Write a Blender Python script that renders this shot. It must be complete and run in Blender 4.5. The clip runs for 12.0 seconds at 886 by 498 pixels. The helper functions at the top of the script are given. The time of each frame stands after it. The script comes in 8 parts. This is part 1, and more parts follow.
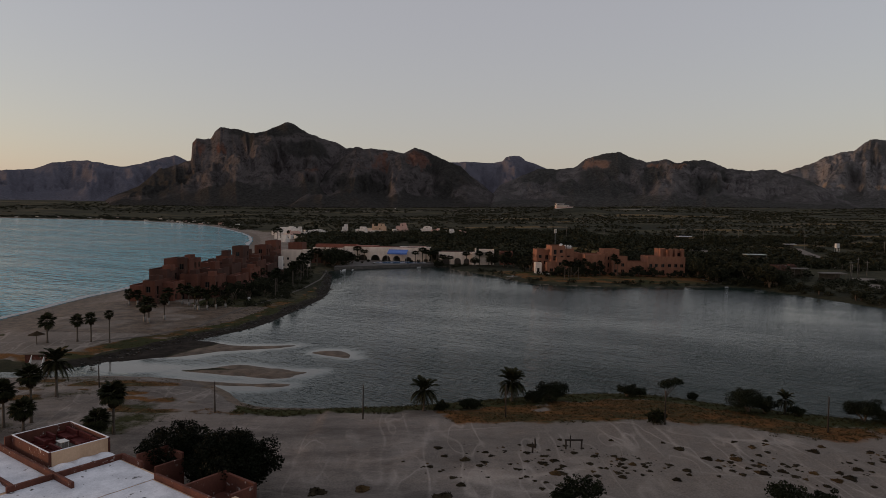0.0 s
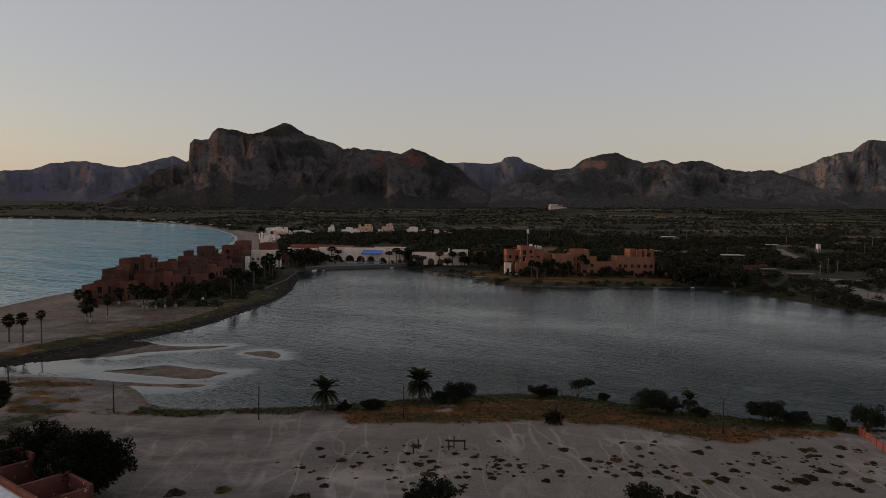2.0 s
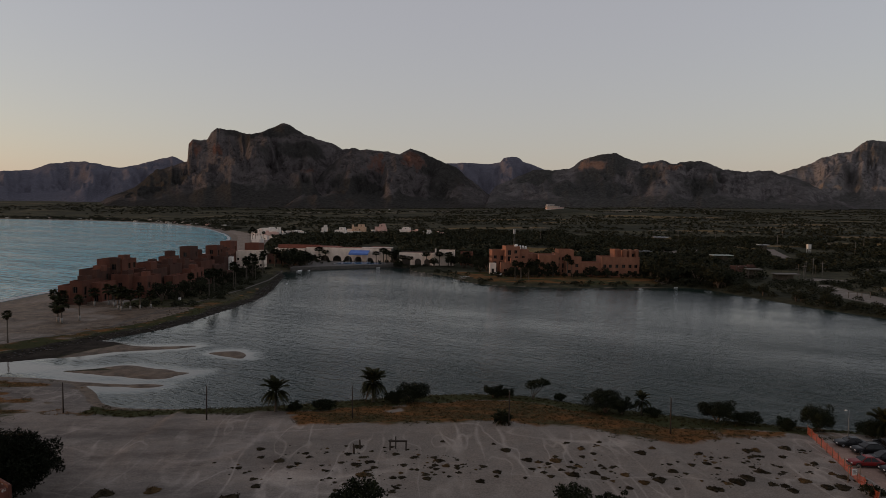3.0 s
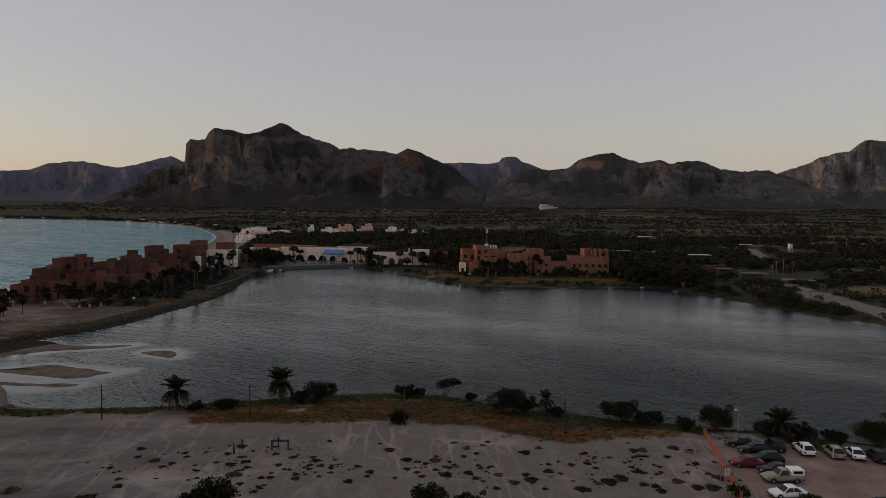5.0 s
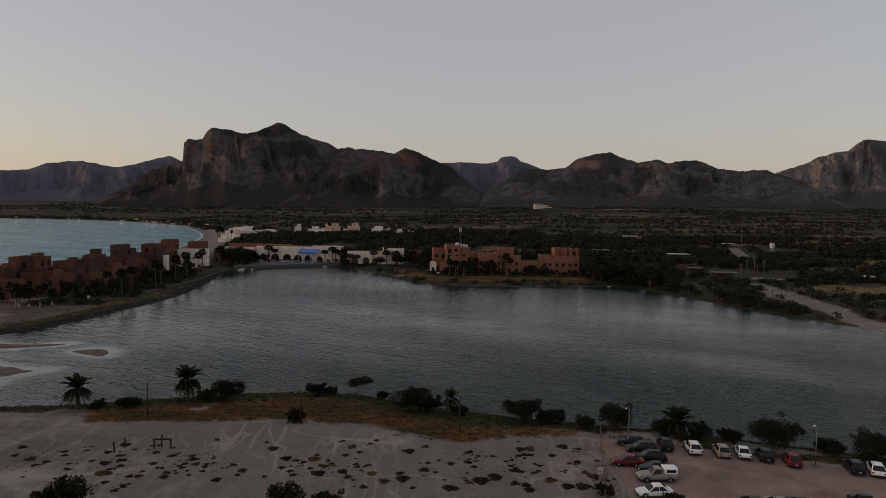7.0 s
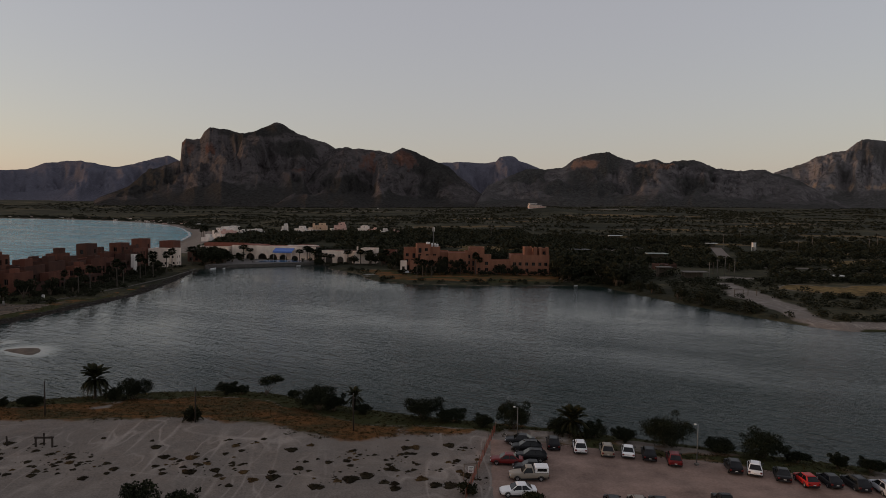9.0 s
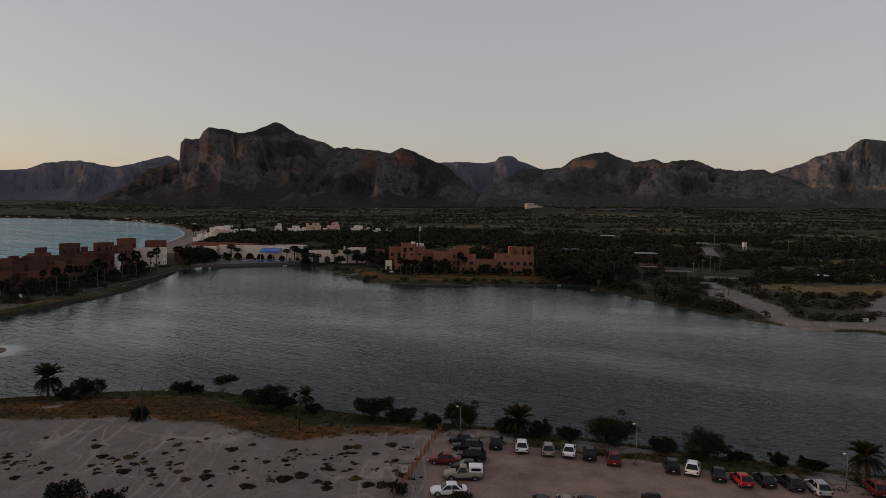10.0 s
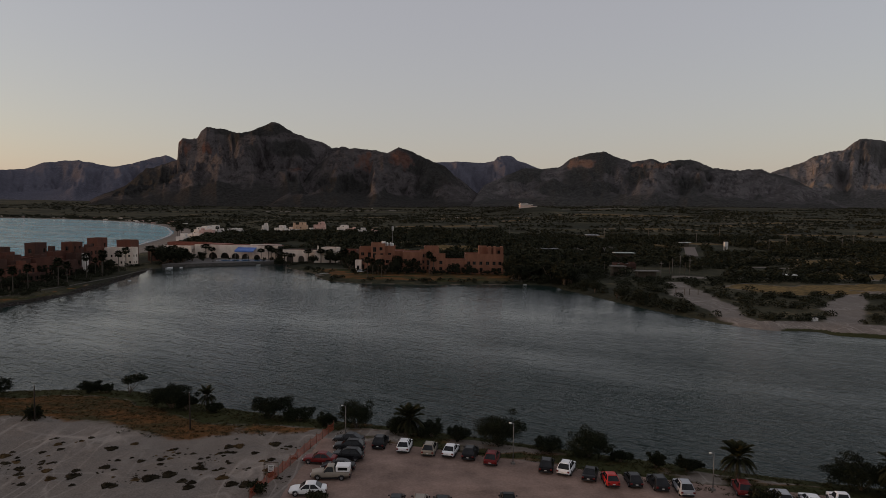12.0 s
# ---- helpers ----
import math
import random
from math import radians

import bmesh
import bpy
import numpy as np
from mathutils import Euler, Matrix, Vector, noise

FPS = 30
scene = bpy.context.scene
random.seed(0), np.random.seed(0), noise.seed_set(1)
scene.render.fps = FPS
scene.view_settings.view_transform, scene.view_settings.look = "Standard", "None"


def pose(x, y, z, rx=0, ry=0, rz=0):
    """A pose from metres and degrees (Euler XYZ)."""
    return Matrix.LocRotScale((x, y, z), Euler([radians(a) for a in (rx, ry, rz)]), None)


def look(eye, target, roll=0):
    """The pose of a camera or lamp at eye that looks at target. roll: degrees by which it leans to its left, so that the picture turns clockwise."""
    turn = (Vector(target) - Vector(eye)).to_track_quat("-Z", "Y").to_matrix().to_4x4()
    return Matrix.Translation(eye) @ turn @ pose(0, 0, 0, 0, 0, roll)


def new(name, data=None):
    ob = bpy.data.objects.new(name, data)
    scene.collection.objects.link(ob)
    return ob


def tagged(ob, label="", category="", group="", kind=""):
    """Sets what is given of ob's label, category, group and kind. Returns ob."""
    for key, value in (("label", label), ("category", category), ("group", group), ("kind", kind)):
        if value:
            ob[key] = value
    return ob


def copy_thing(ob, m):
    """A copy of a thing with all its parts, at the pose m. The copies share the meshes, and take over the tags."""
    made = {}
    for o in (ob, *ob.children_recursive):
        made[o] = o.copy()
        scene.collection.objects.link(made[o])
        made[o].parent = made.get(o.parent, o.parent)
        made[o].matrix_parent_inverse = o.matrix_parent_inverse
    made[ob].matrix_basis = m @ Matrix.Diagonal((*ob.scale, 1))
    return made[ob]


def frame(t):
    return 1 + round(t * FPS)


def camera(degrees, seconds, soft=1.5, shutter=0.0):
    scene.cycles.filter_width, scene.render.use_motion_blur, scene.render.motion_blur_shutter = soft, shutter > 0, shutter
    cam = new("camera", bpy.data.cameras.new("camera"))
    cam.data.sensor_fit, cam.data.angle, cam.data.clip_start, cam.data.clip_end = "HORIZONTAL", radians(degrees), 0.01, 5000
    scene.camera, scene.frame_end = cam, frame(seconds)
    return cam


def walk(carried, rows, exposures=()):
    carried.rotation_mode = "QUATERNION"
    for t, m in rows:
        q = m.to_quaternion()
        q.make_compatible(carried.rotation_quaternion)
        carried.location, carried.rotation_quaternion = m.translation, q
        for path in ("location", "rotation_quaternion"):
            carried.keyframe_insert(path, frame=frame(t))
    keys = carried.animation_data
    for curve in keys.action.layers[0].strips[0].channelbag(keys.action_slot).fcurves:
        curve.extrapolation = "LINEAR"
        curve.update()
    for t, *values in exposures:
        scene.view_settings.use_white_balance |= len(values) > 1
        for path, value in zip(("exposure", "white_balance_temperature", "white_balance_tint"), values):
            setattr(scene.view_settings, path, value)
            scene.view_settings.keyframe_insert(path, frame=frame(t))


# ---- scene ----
cam = camera(66.8, 12.0, 0.8)
# seconds, eye (metres), tilt from straight down, lean, turn
PATH = [
    (0.0, -44.081, -0.110, 31.50, -3.382, -2.067),
    (1.0, -36.600, -0.120, 31.52, -3.353, -2.045),
    (2.0, -29.190, -0.130, 31.53, -3.324, -2.024),
    (3.0, -21.810, -0.120, 31.54, -3.296, -2.002),
    (5.0, -7.100, -0.020, 31.52, -3.310, -1.958),
    (6.0, 0.161, 0.060, 31.44, -3.324, -1.929),
    (7.0, 7.386, 0.120, 31.36, -3.334, -1.896),
    (9.0, 21.884, 0.100, 31.26, -3.353, -1.828),
    (10.0, 29.215, 0.050, 31.26, -3.363, -1.794),
    (11.0, 36.588, 0.000, 31.28, -3.372, -1.760),
    (12.0, 43.943, -0.080, 31.29, -3.382, -1.726),
]
walk(cam, [(t, look((x, y, z), (x - math.sin(radians(yaw)) * math.cos(radians(tilt)), y + math.cos(radians(yaw)) * math.cos(radians(tilt)), z + math.sin(radians(tilt))), 0.8))
           for t, x, y, z, tilt, yaw in PATH], [(0, 0.85, 6600, 16), (12, 0.85, 6600, 16)])

# ---- light: the afterglow of a sun low over the sea, on the west (-x) side ----
SUN_ELEVATION, SUN_AZIMUTH = 3.0, -86.0      # degrees; azimuth clockwise from +y
world = bpy.data.worlds.new("evening_sky")
scene.world = world
world.use_nodes = True
wn, wl = world.node_tree.nodes, world.node_tree.links
wn.clear()
w_out, w_bg, w_sky = wn.new("ShaderNodeOutputWorld"), wn.new("ShaderNodeBackground"), wn.new("ShaderNodeTexSky")
w_sky.sky_type, w_sky.sun_disc = "NISHITA", False
w_sky.sun_elevation, w_sky.sun_rotation = radians(SUN_ELEVATION), radians(SUN_AZIMUTH)
w_sky.altitude, w_sky.air_density, w_sky.dust_density, w_sky.ozone_density = 0, 1.0, 1.3, 1.5
w_mix = wn.new("ShaderNodeMixRGB")
w_mix.inputs[0].default_value = 0.55
w_mix.inputs[2].default_value = (2.09, 2.00, 2.05, 1)      # thin even evening haze
wl.new(w_sky.outputs[0], w_mix.inputs[1])
wl.new(w_mix.outputs[0], w_bg.inputs[0])
w_bg.inputs[1].default_value = 0.143
wl.new(w_bg.outputs[0], w_out.inputs[0])
sun_data = bpy.data.lights.new("sun", "SUN")
sun_data.energy, sun_data.angle, sun_data.color = 0.65, radians(6), (1.0, 0.62, 0.38)
sun = new("sun", sun_data)
_e, _a = radians(SUN_ELEVATION), radians(SUN_AZIMUTH)
sun_way = Vector((math.sin(_a) * math.cos(_e), math.cos(_a) * math.cos(_e), math.sin(_e)))
sun.matrix_world = look(sun_way * 100, (0, 0, 0))

# ---- materials ----


def nodes_of(name):
    m = bpy.data.materials.new(name)
    m.use_nodes = True
    n = m.node_tree.nodes
    return m, n, m.node_tree.links, n["Principled BSDF"]


def rgb(c):
    return (c[0], c[1], c[2], 1)


def noise_node(n, l, src, scale, detail=4, rough=0.6, stretch=None):
    if stretch:
        mp = n.new("ShaderNodeMapping")
        mp.inputs["Scale"].default_value = stretch
        l.new(src, mp.inputs[0])
        src = mp.outputs[0]
    t = n.new("ShaderNodeTexNoise")
    t.inputs["Scale"].default_value, t.inputs["Detail"].default_value, t.inputs["Roughness"].default_value = scale, detail, rough
    l.new(src, t.inputs["Vector"])
    return t.outputs[0]


def ramp_node(n, l, src, stops):
    r = n.new("ShaderNodeValToRGB")
    e = r.color_ramp.elements
    while len(e) < len(stops):
        e.new(0.5)
    for k, (p, c) in zip(e, stops):
        k.position, k.color = p, rgb(c)
    l.new(src, r.inputs[0])
    return r.outputs[0]


def mix_node(n, l, fac, a, b, mode="MIX"):
    x = n.new("ShaderNodeMixRGB")
    x.blend_type = mode
    for v, s in ((fac, 0), (a, 1), (b, 2)):
        if isinstance(v, (int, float)):
            x.inputs[s].default_value = v
        elif isinstance(v, tuple):
            x.inputs[s].default_value = rgb(v)
        else:
            l.new(v, x.inputs[s])
    return x.outputs[0]


def math_node(n, l, op, a, b=0.0, clamp=False):
    x = n.new("ShaderNodeMath")
    x.operation, x.use_clamp = op, clamp
    for v, s in ((a, 0), (b, 1)):
        if isinstance(v, (int, float)):
            x.inputs[s].default_value = v
        else:
            l.new(v, x.inputs[s])
    return x.outputs[0]


def bump_node(n, l, height, strength, distance, bsdf):
    b = n.new("ShaderNodeBump")
    b.inputs["Strength"].default_value, b.inputs["Distance"].default_value = strength, distance
    l.new(height, b.inputs["Height"])
    l.new(b.outputs[0], bsdf.inputs["Normal"])


def surface(name, dark, light, scale=1.0, rough=0.85, bump=0.3, grain=18.0, metallic=0.0, spec=0.3, streak=None, island=0.0, each=0.0, chips=None):
    """A worn surface: two scales of noise between two colours, with fine relief."""
    m, n, l, b = nodes_of(name)
    co = n.new("ShaderNodeTexCoord").outputs["Object"]
    big = noise_node(n, l, co, scale, 5, 0.62, streak)
    fine = noise_node(n, l, co, scale * grain, 3, 0.6)
    both = math_node(n, l, "ADD", math_node(n, l, "MULTIPLY", big, 0.7), math_node(n, l, "MULTIPLY", fine, 0.3))
    col = ramp_node(n, l, both, [(0.32, dark), (0.68, light)])
    if chips:                                                # flaked spots that show the coat below
        flake = noise_node(n, l, co, 1.3, 6, 0.75)
        col = mix_node(n, l, ramp_node(n, l, flake, [(0.60, (0, 0, 0)), (0.66, (0.8, 0.8, 0.8))]), col, chips)
    if island:
        g = n.new("ShaderNodeNewGeometry").outputs["Random Per Island"]
        f = math_node(n, l, "ADD", math_node(n, l, "MULTIPLY", g, 2 * island), 1 - island)
        col = mix_node(n, l, 1.0, col, f, "MULTIPLY")
    if each:
        g = n.new("ShaderNodeObjectInfo").outputs["Random"]
        f = math_node(n, l, "ADD", math_node(n, l, "MULTIPLY", g, 2 * each), 1 - each)
        col = mix_node(n, l, 1.0, col, f, "MULTIPLY")
    l.new(col, b.inputs["Base Color"])
    b.inputs["Roughness"].default_value, b.inputs["Metallic"].default_value = rough, metallic
    b.inputs["Specular IOR Level"].default_value = spec
    if bump:
        bump_node(n, l, both, bump, 0.5 / (scale * grain) + 0.02, b)
    return m


def leafage(name, dark, light, rough=0.6):
    m, n, l, b = nodes_of(name)
    g = n.new("ShaderNodeNewGeometry").outputs["Random Per Island"]
    o = n.new("ShaderNodeObjectInfo").outputs["Random"]
    co = n.new("ShaderNodeTexCoord").outputs["Object"]
    big = noise_node(n, l, co, 0.8, 2)
    f = math_node(n, l, "ADD", math_node(n, l, "MULTIPLY", g, 0.5), math_node(n, l, "ADD", math_node(n, l, "MULTIPLY", o, 0.2), math_node(n, l, "MULTIPLY", big, 0.35)))
    l.new(ramp_node(n, l, f, [(0.2, dark), (0.85, light)]), b.inputs["Base Color"])
    b.inputs["Roughness"].default_value, b.inputs["Specular IOR Level"].default_value = rough, 0.05
    return m


def water(name, body, ripple, size=1.0, calm_name="", swell=0.0):
    """Dark water with wind ripples at three sizes, their crests a little aslant; calm patches from the attribute calm_name."""
    m, n, l, b = nodes_of(name)
    co = n.new("ShaderNodeTexCoord").outputs["Object"]
    turn = n.new("ShaderNodeMapping")
    turn.inputs["Rotation"].default_value = (0, 0, radians(34))
    l.new(co, turn.inputs[0])
    co = turn.outputs[0]
    w1 = noise_node(n, l, co, 1.6 * size, 3, 0.55, (0.30, 1.0, 1.0))
    w2 = noise_node(n, l, co, 0.45 * size, 2, 0.5, (0.32, 1.0, 1.0))
    gust = noise_node(n, l, co, 0.014, 5, 0.62, (0.30, 1.0, 1.0))
    h = math_node(n, l, "ADD", math_node(n, l, "MULTIPLY", w1, 0.75), math_node(n, l, "MULTIPLY", w2, 1.1))
    if swell:
        w3 = noise_node(n, l, co, 0.10 * size, 2, 0.5, (0.35, 1.0, 1.0))
        h = math_node(n, l, "ADD", h, math_node(n, l, "MULTIPLY", w3, swell))
    k = ramp_node(n, l, gust, [(0.41, (0.45,) * 3), (0.52, (0.85,) * 3), (0.60, (1.0,) * 3)])
    if calm_name:
        at = n.new("ShaderNodeAttribute")
        at.attribute_name = calm_name
        k = math_node(n, l, "MULTIPLY", k, math_node(n, l, "SUBTRACT", 1.0, at.outputs["Fac"]))
        tone = mix_node(n, l, math_node(n, l, "MULTIPLY", math_node(n, l, "SUBTRACT", at.outputs["Fac"], 0.82), 5.5, True), body, (0.10, 0.085, 0.07))
        l.new(tone, b.inputs["Base Color"])
    else:
        l.new(ramp_node(n, l, gust, [(0.3, tuple(v * 0.7 for v in body)), (0.7, tuple(v * 1.3 for v in body))]), b.inputs["Base Color"])
    bp = n.new("ShaderNodeBump")
    bp.inputs["Distance"].default_value = ripple
    l.new(k, bp.inputs["Strength"])
    l.new(h, bp.inputs["Height"])
    l.new(bp.outputs[0], b.inputs["Normal"])
    b.inputs["Roughness"].default_value, b.inputs["IOR"].default_value = 0.08, 1.33
    b.inputs["Specular IOR Level"].default_value = 0.5
    return m


def rock(name, stone, warm, brush, relief=14.0, contrast=1.0):
    """Bare mottled rock with reddish cliffs, low-sun warmth painted into them, and dark dry brush where the attribute
    'brush' or a gentle slope lets it grow.
    """
    m, n, l, b = nodes_of(name)
    co = n.new("ShaderNodeTexCoord").outputs["Object"]
    geo = n.new("ShaderNodeNewGeometry")
    up = n.new("ShaderNodeSeparateXYZ")
    l.new(geo.outputs["Normal"], up.inputs[0])
    patch = noise_node(n, l, co, 0.006, 4, 0.6)
    strata = noise_node(n, l, co, 0.018, 6, 0.68, (1.0, 1.0, 1.6))
    fine = noise_node(n, l, co, 0.085, 6, 0.74)
    both = math_node(n, l, "ADD", math_node(n, l, "MULTIPLY", strata, 0.5), math_node(n, l, "MULTIPLY", fine, 0.5))
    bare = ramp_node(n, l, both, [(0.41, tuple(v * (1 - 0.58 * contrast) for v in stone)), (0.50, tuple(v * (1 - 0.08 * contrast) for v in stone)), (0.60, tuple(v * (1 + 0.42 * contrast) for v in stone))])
    at = n.new("ShaderNodeAttribute")
    at.attribute_name = "rust"
    rust = math_node(n, l, "ADD", math_node(n, l, "MULTIPLY", at.outputs["Fac"], 1.3), math_node(n, l, "SUBTRACT", math_node(n, l, "MULTIPLY", patch, 1.2), 0.90))
    bare = mix_node(n, l, math_node(n, l, "MULTIPLY", rust, 0.9, True), bare, ramp_node(n, l, both, [(0.40, tuple(v * 0.50 for v in warm)), (0.61, tuple(v * 1.2 for v in warm))]))
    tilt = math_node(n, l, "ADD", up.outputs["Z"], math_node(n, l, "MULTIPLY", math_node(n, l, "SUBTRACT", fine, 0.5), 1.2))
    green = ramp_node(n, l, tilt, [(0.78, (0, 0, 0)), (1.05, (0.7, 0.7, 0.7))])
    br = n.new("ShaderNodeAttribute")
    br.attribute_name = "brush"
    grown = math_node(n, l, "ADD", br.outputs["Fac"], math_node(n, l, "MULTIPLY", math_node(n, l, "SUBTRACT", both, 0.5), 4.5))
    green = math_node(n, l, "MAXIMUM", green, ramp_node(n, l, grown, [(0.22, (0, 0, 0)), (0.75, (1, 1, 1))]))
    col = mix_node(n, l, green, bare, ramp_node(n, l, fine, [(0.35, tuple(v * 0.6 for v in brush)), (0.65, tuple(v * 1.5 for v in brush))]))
    l.new(col, b.inputs["Base Color"])
    b.inputs["Roughness"].default_value, b.inputs["Specular IOR Level"].default_value = 0.95, 0.0
    bump_node(n, l, math_node(n, l, "ADD", strata, math_node(n, l, "MULTIPLY", fine, 0.8)), 1.0, relief * 1.3, b)
    return m


MAT_SEA = water("sea_water", (0.040, 0.250, 0.315), 2.4, 0.30, "", 2.4)
MAT_LAGOON = water("lagoon_water", (0.0090, 0.0228, 0.0215), 0.56, 1.0, "calm")
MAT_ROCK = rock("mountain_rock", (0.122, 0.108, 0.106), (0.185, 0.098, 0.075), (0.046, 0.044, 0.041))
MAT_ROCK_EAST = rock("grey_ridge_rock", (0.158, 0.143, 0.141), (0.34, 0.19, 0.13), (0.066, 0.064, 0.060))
# distance haze is painted into this rock: bluish tint, low contrast
MAT_ROCK_HAZED = rock("haze_tinted_rock", (0.105, 0.103, 0.125), (0.125, 0.11, 0.11), (0.085, 0.084, 0.102), 1.2, 0.35)
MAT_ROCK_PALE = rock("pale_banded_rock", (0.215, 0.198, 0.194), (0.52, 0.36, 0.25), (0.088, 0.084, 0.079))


def ground_material():
    """Pale sand, straw grass, green turf, dark scrub and wet mud, laid out by the attribute 'cover'."""
    m, n, l, b = nodes_of("ground_cover")
    co = n.new("ShaderNodeTexCoord").outputs["Object"]
    at = n.new("ShaderNodeAttribute")
    at.attribute_name = "cover"
    sep = n.new("ShaderNodeSeparateColor")
    l.new(at.outputs["Color"], sep.inputs[0])
    big = noise_node(n, l, co, 0.05, 5, 0.6)
    mid = noise_node(n, l, co, 0.45, 5, 0.65)
    fine = noise_node(n, l, co, 5.0, 4, 0.7)
    track = noise_node(n, l, co, 0.16, 3, 0.5, (2.2, 0.35, 1.0))
    far = noise_node(n, l, co, 0.012, 6, 0.7, (0.6, 1.0, 1.0))
    sand = ramp_node(n, l, math_node(n, l, "ADD", math_node(n, l, "MULTIPLY", big, 0.5), math_node(n, l, "MULTIPLY", mid, 0.5)), [(0.3, (0.104, 0.090, 0.078)), (0.7, (0.202, 0.180, 0.160))])
    sand = mix_node(n, l, math_node(n, l, "MULTIPLY", ramp_node(n, l, track, [(0.52, (0, 0, 0)), (0.68, (1, 1, 1))]), 0.35), sand, (0.33, 0.295, 0.255))
    stain = noise_node(n, l, co, 0.11, 6, 0.72)
    sand = mix_node(n, l, math_node(n, l, "MULTIPLY", ramp_node(n, l, stain, [(0.50, (0, 0, 0)), (0.66, (1, 1, 1))]), 0.65), sand, (0.100, 0.082, 0.070))
    speck = noise_node(n, l, co, 0.9, 5, 0.7, (0.7, 1.2, 1.0))
    sand = mix_node(n, l, math_node(n, l, "MULTIPLY", ramp_node(n, l, speck, [(0.56, (0, 0, 0)), (0.66, (1, 1, 1))]), 0.6), sand, (0.088, 0.070, 0.058))
    sand = mix_node(n, l, math_node(n, l, "MULTIPLY", ramp_node(n, l, speck, [(0.30, (1, 1, 1)), (0.42, (0, 0, 0))]), 0.6), sand, (0.30, 0.268, 0.235))
    pool = noise_node(n, l, co, 0.028, 4, 0.6)
    sand = mix_node(n, l, ramp_node(n, l, pool, [(0.40, (0.30,) * 3), (0.60, (0, 0, 0))]), sand, (0.095, 0.082, 0.072))
    # pale foot and wheel tracks, mostly running down from the bank
    worn = ramp_node(n, l, noise_node(n, l, co, 0.045, 3, 0.5), [(0.44, (0, 0, 0)), (0.56, (1, 1, 1))])
    for scale, stretch, wide in ((0.13, (1.5, 0.30, 1.0), 0.022), (0.24, (1.3, 0.42, 1.0), 0.026), (0.05, (0.5, 1.6, 1.0), 0.010)):
        vein = noise_node(n, l, co, scale, 1.2, 0.4, stretch)
        vein = ramp_node(n, l, math_node(n, l, "ABSOLUTE", math_node(n, l, "SUBTRACT", vein, 0.5)), [(0.0, (1, 1, 1)), (wide, (0, 0, 0))])
        sand = mix_node(n, l, math_node(n, l, "MULTIPLY", math_node(n, l, "MULTIPLY", vein, worn), math_node(n, l, "MULTIPLY", mid, 1.4), True), sand, (0.36, 0.32, 0.28))
    sand = mix_node(n, l, 0.45, sand, ramp_node(n, l, fine, [(0.3, (0.10, 0.083, 0.07)), (0.7, (0.30, 0.262, 0.225))]))

    dp = n.new("ShaderNodeAttribute")
    dp.attribute_name = "damp"
    seep = noise_node(n, l, co, 0.075, 7, 0.68, (0.55, 1.3, 1.0))
    sand = mix_node(n, l, dp.outputs["Fac"], sand, mix_node(n, l, 1.0, sand, ramp_node(n, l, seep, [(0.38, (1.12, 1.12, 1.13)), (0.48, (0.90, 0.91, 0.94)), (0.58, (0.60, 0.61, 0.63))]), "MULTIPLY"))

    def edge(channel, soft=0.9):
        v = math_node(n, l, "ADD", channel, math_node(n, l, "MULTIPLY", math_node(n, l, "SUBTRACT", math_node(n, l, "ADD", math_node(n, l, "MULTIPLY", mid, 0.7), math_node(n, l, "MULTIPLY", fine, 0.3)), 0.5), soft))
        return ramp_node(n, l, v, [(0.42, (0, 0, 0)), (0.6, (1, 1, 1))])

    rusty = ramp_node(n, l, fine, [(0.3, (0.062, 0.028, 0.011)), (0.7, (0.215, 0.102, 0.038))])
    olive = ramp_node(n, l, fine, [(0.3, (0.022, 0.019, 0.009)), (0.7, (0.088, 0.068, 0.031))])
    streak = noise_node(n, l, co, 0.22, 5, 0.65, (0.45, 1.3, 1.0))
    straw = mix_node(n, l, ramp_node(n, l, streak, [(0.43, (0, 0, 0)), (0.56, (1, 1, 1))]), rusty, olive)
    turf = ramp_node(n, l, fine, [(0.3, (0.014, 0.016, 0.007)), (0.7, (0.058, 0.060, 0.024))])
    scrub = ramp_node(n, l, math_node(n, l, "ADD", math_node(n, l, "MULTIPLY", far, 0.65), math_node(n, l, "MULTIPLY", mid, 0.35)), [(0.40, (0.017, 0.018, 0.012)), (0.49, (0.034, 0.034, 0.021)), (0.56, (0.058, 0.052, 0.031)), (0.64, (0.145, 0.110, 0.062))])
    fa = n.new("ShaderNodeAttribute")
    fa.attribute_name = "field"
    ochre = ramp_node(n, l, math_node(n, l, "ADD", math_node(n, l, "MULTIPLY", mid, 0.6), math_node(n, l, "MULTIPLY", far, 0.4)), [(0.38, (0.036, 0.030, 0.014)), (0.50, (0.110, 0.076, 0.032)), (0.64, (0.225, 0.150, 0.062))])
    straw = mix_node(n, l, fa.outputs["Fac"], straw, ochre)
    sc = n.new("ShaderNodeAttribute")
    sc.attribute_name = "scrub"
    col = mix_node(n, l, edge(sep.outputs[0]), sand, straw)
    col = mix_node(n, l, edge(sep.outputs[1]), col, turf)
    col = mix_node(n, l, edge(sc.outputs["Fac"], 0.6), col, scrub)
    wet = edge(sep.outputs[2], 0.35)
    col = mix_node(n, l, wet, col, ramp_node(n, l, mid, [(0.34, (0.055, 0.042, 0.032)), (0.66, (0.160, 0.120, 0.088))]))
    mu = n.new("ShaderNodeAttribute")
    mu.attribute_name = "mud"
    col = mix_node(n, l, edge(mu.outputs["Fac"], 0.7), col, ramp_node(n, l, mid, [(0.32, (0.011, 0.0095, 0.008)), (0.68, (0.036, 0.030, 0.025))]))
    l.new(col, b.inputs["Base Color"])
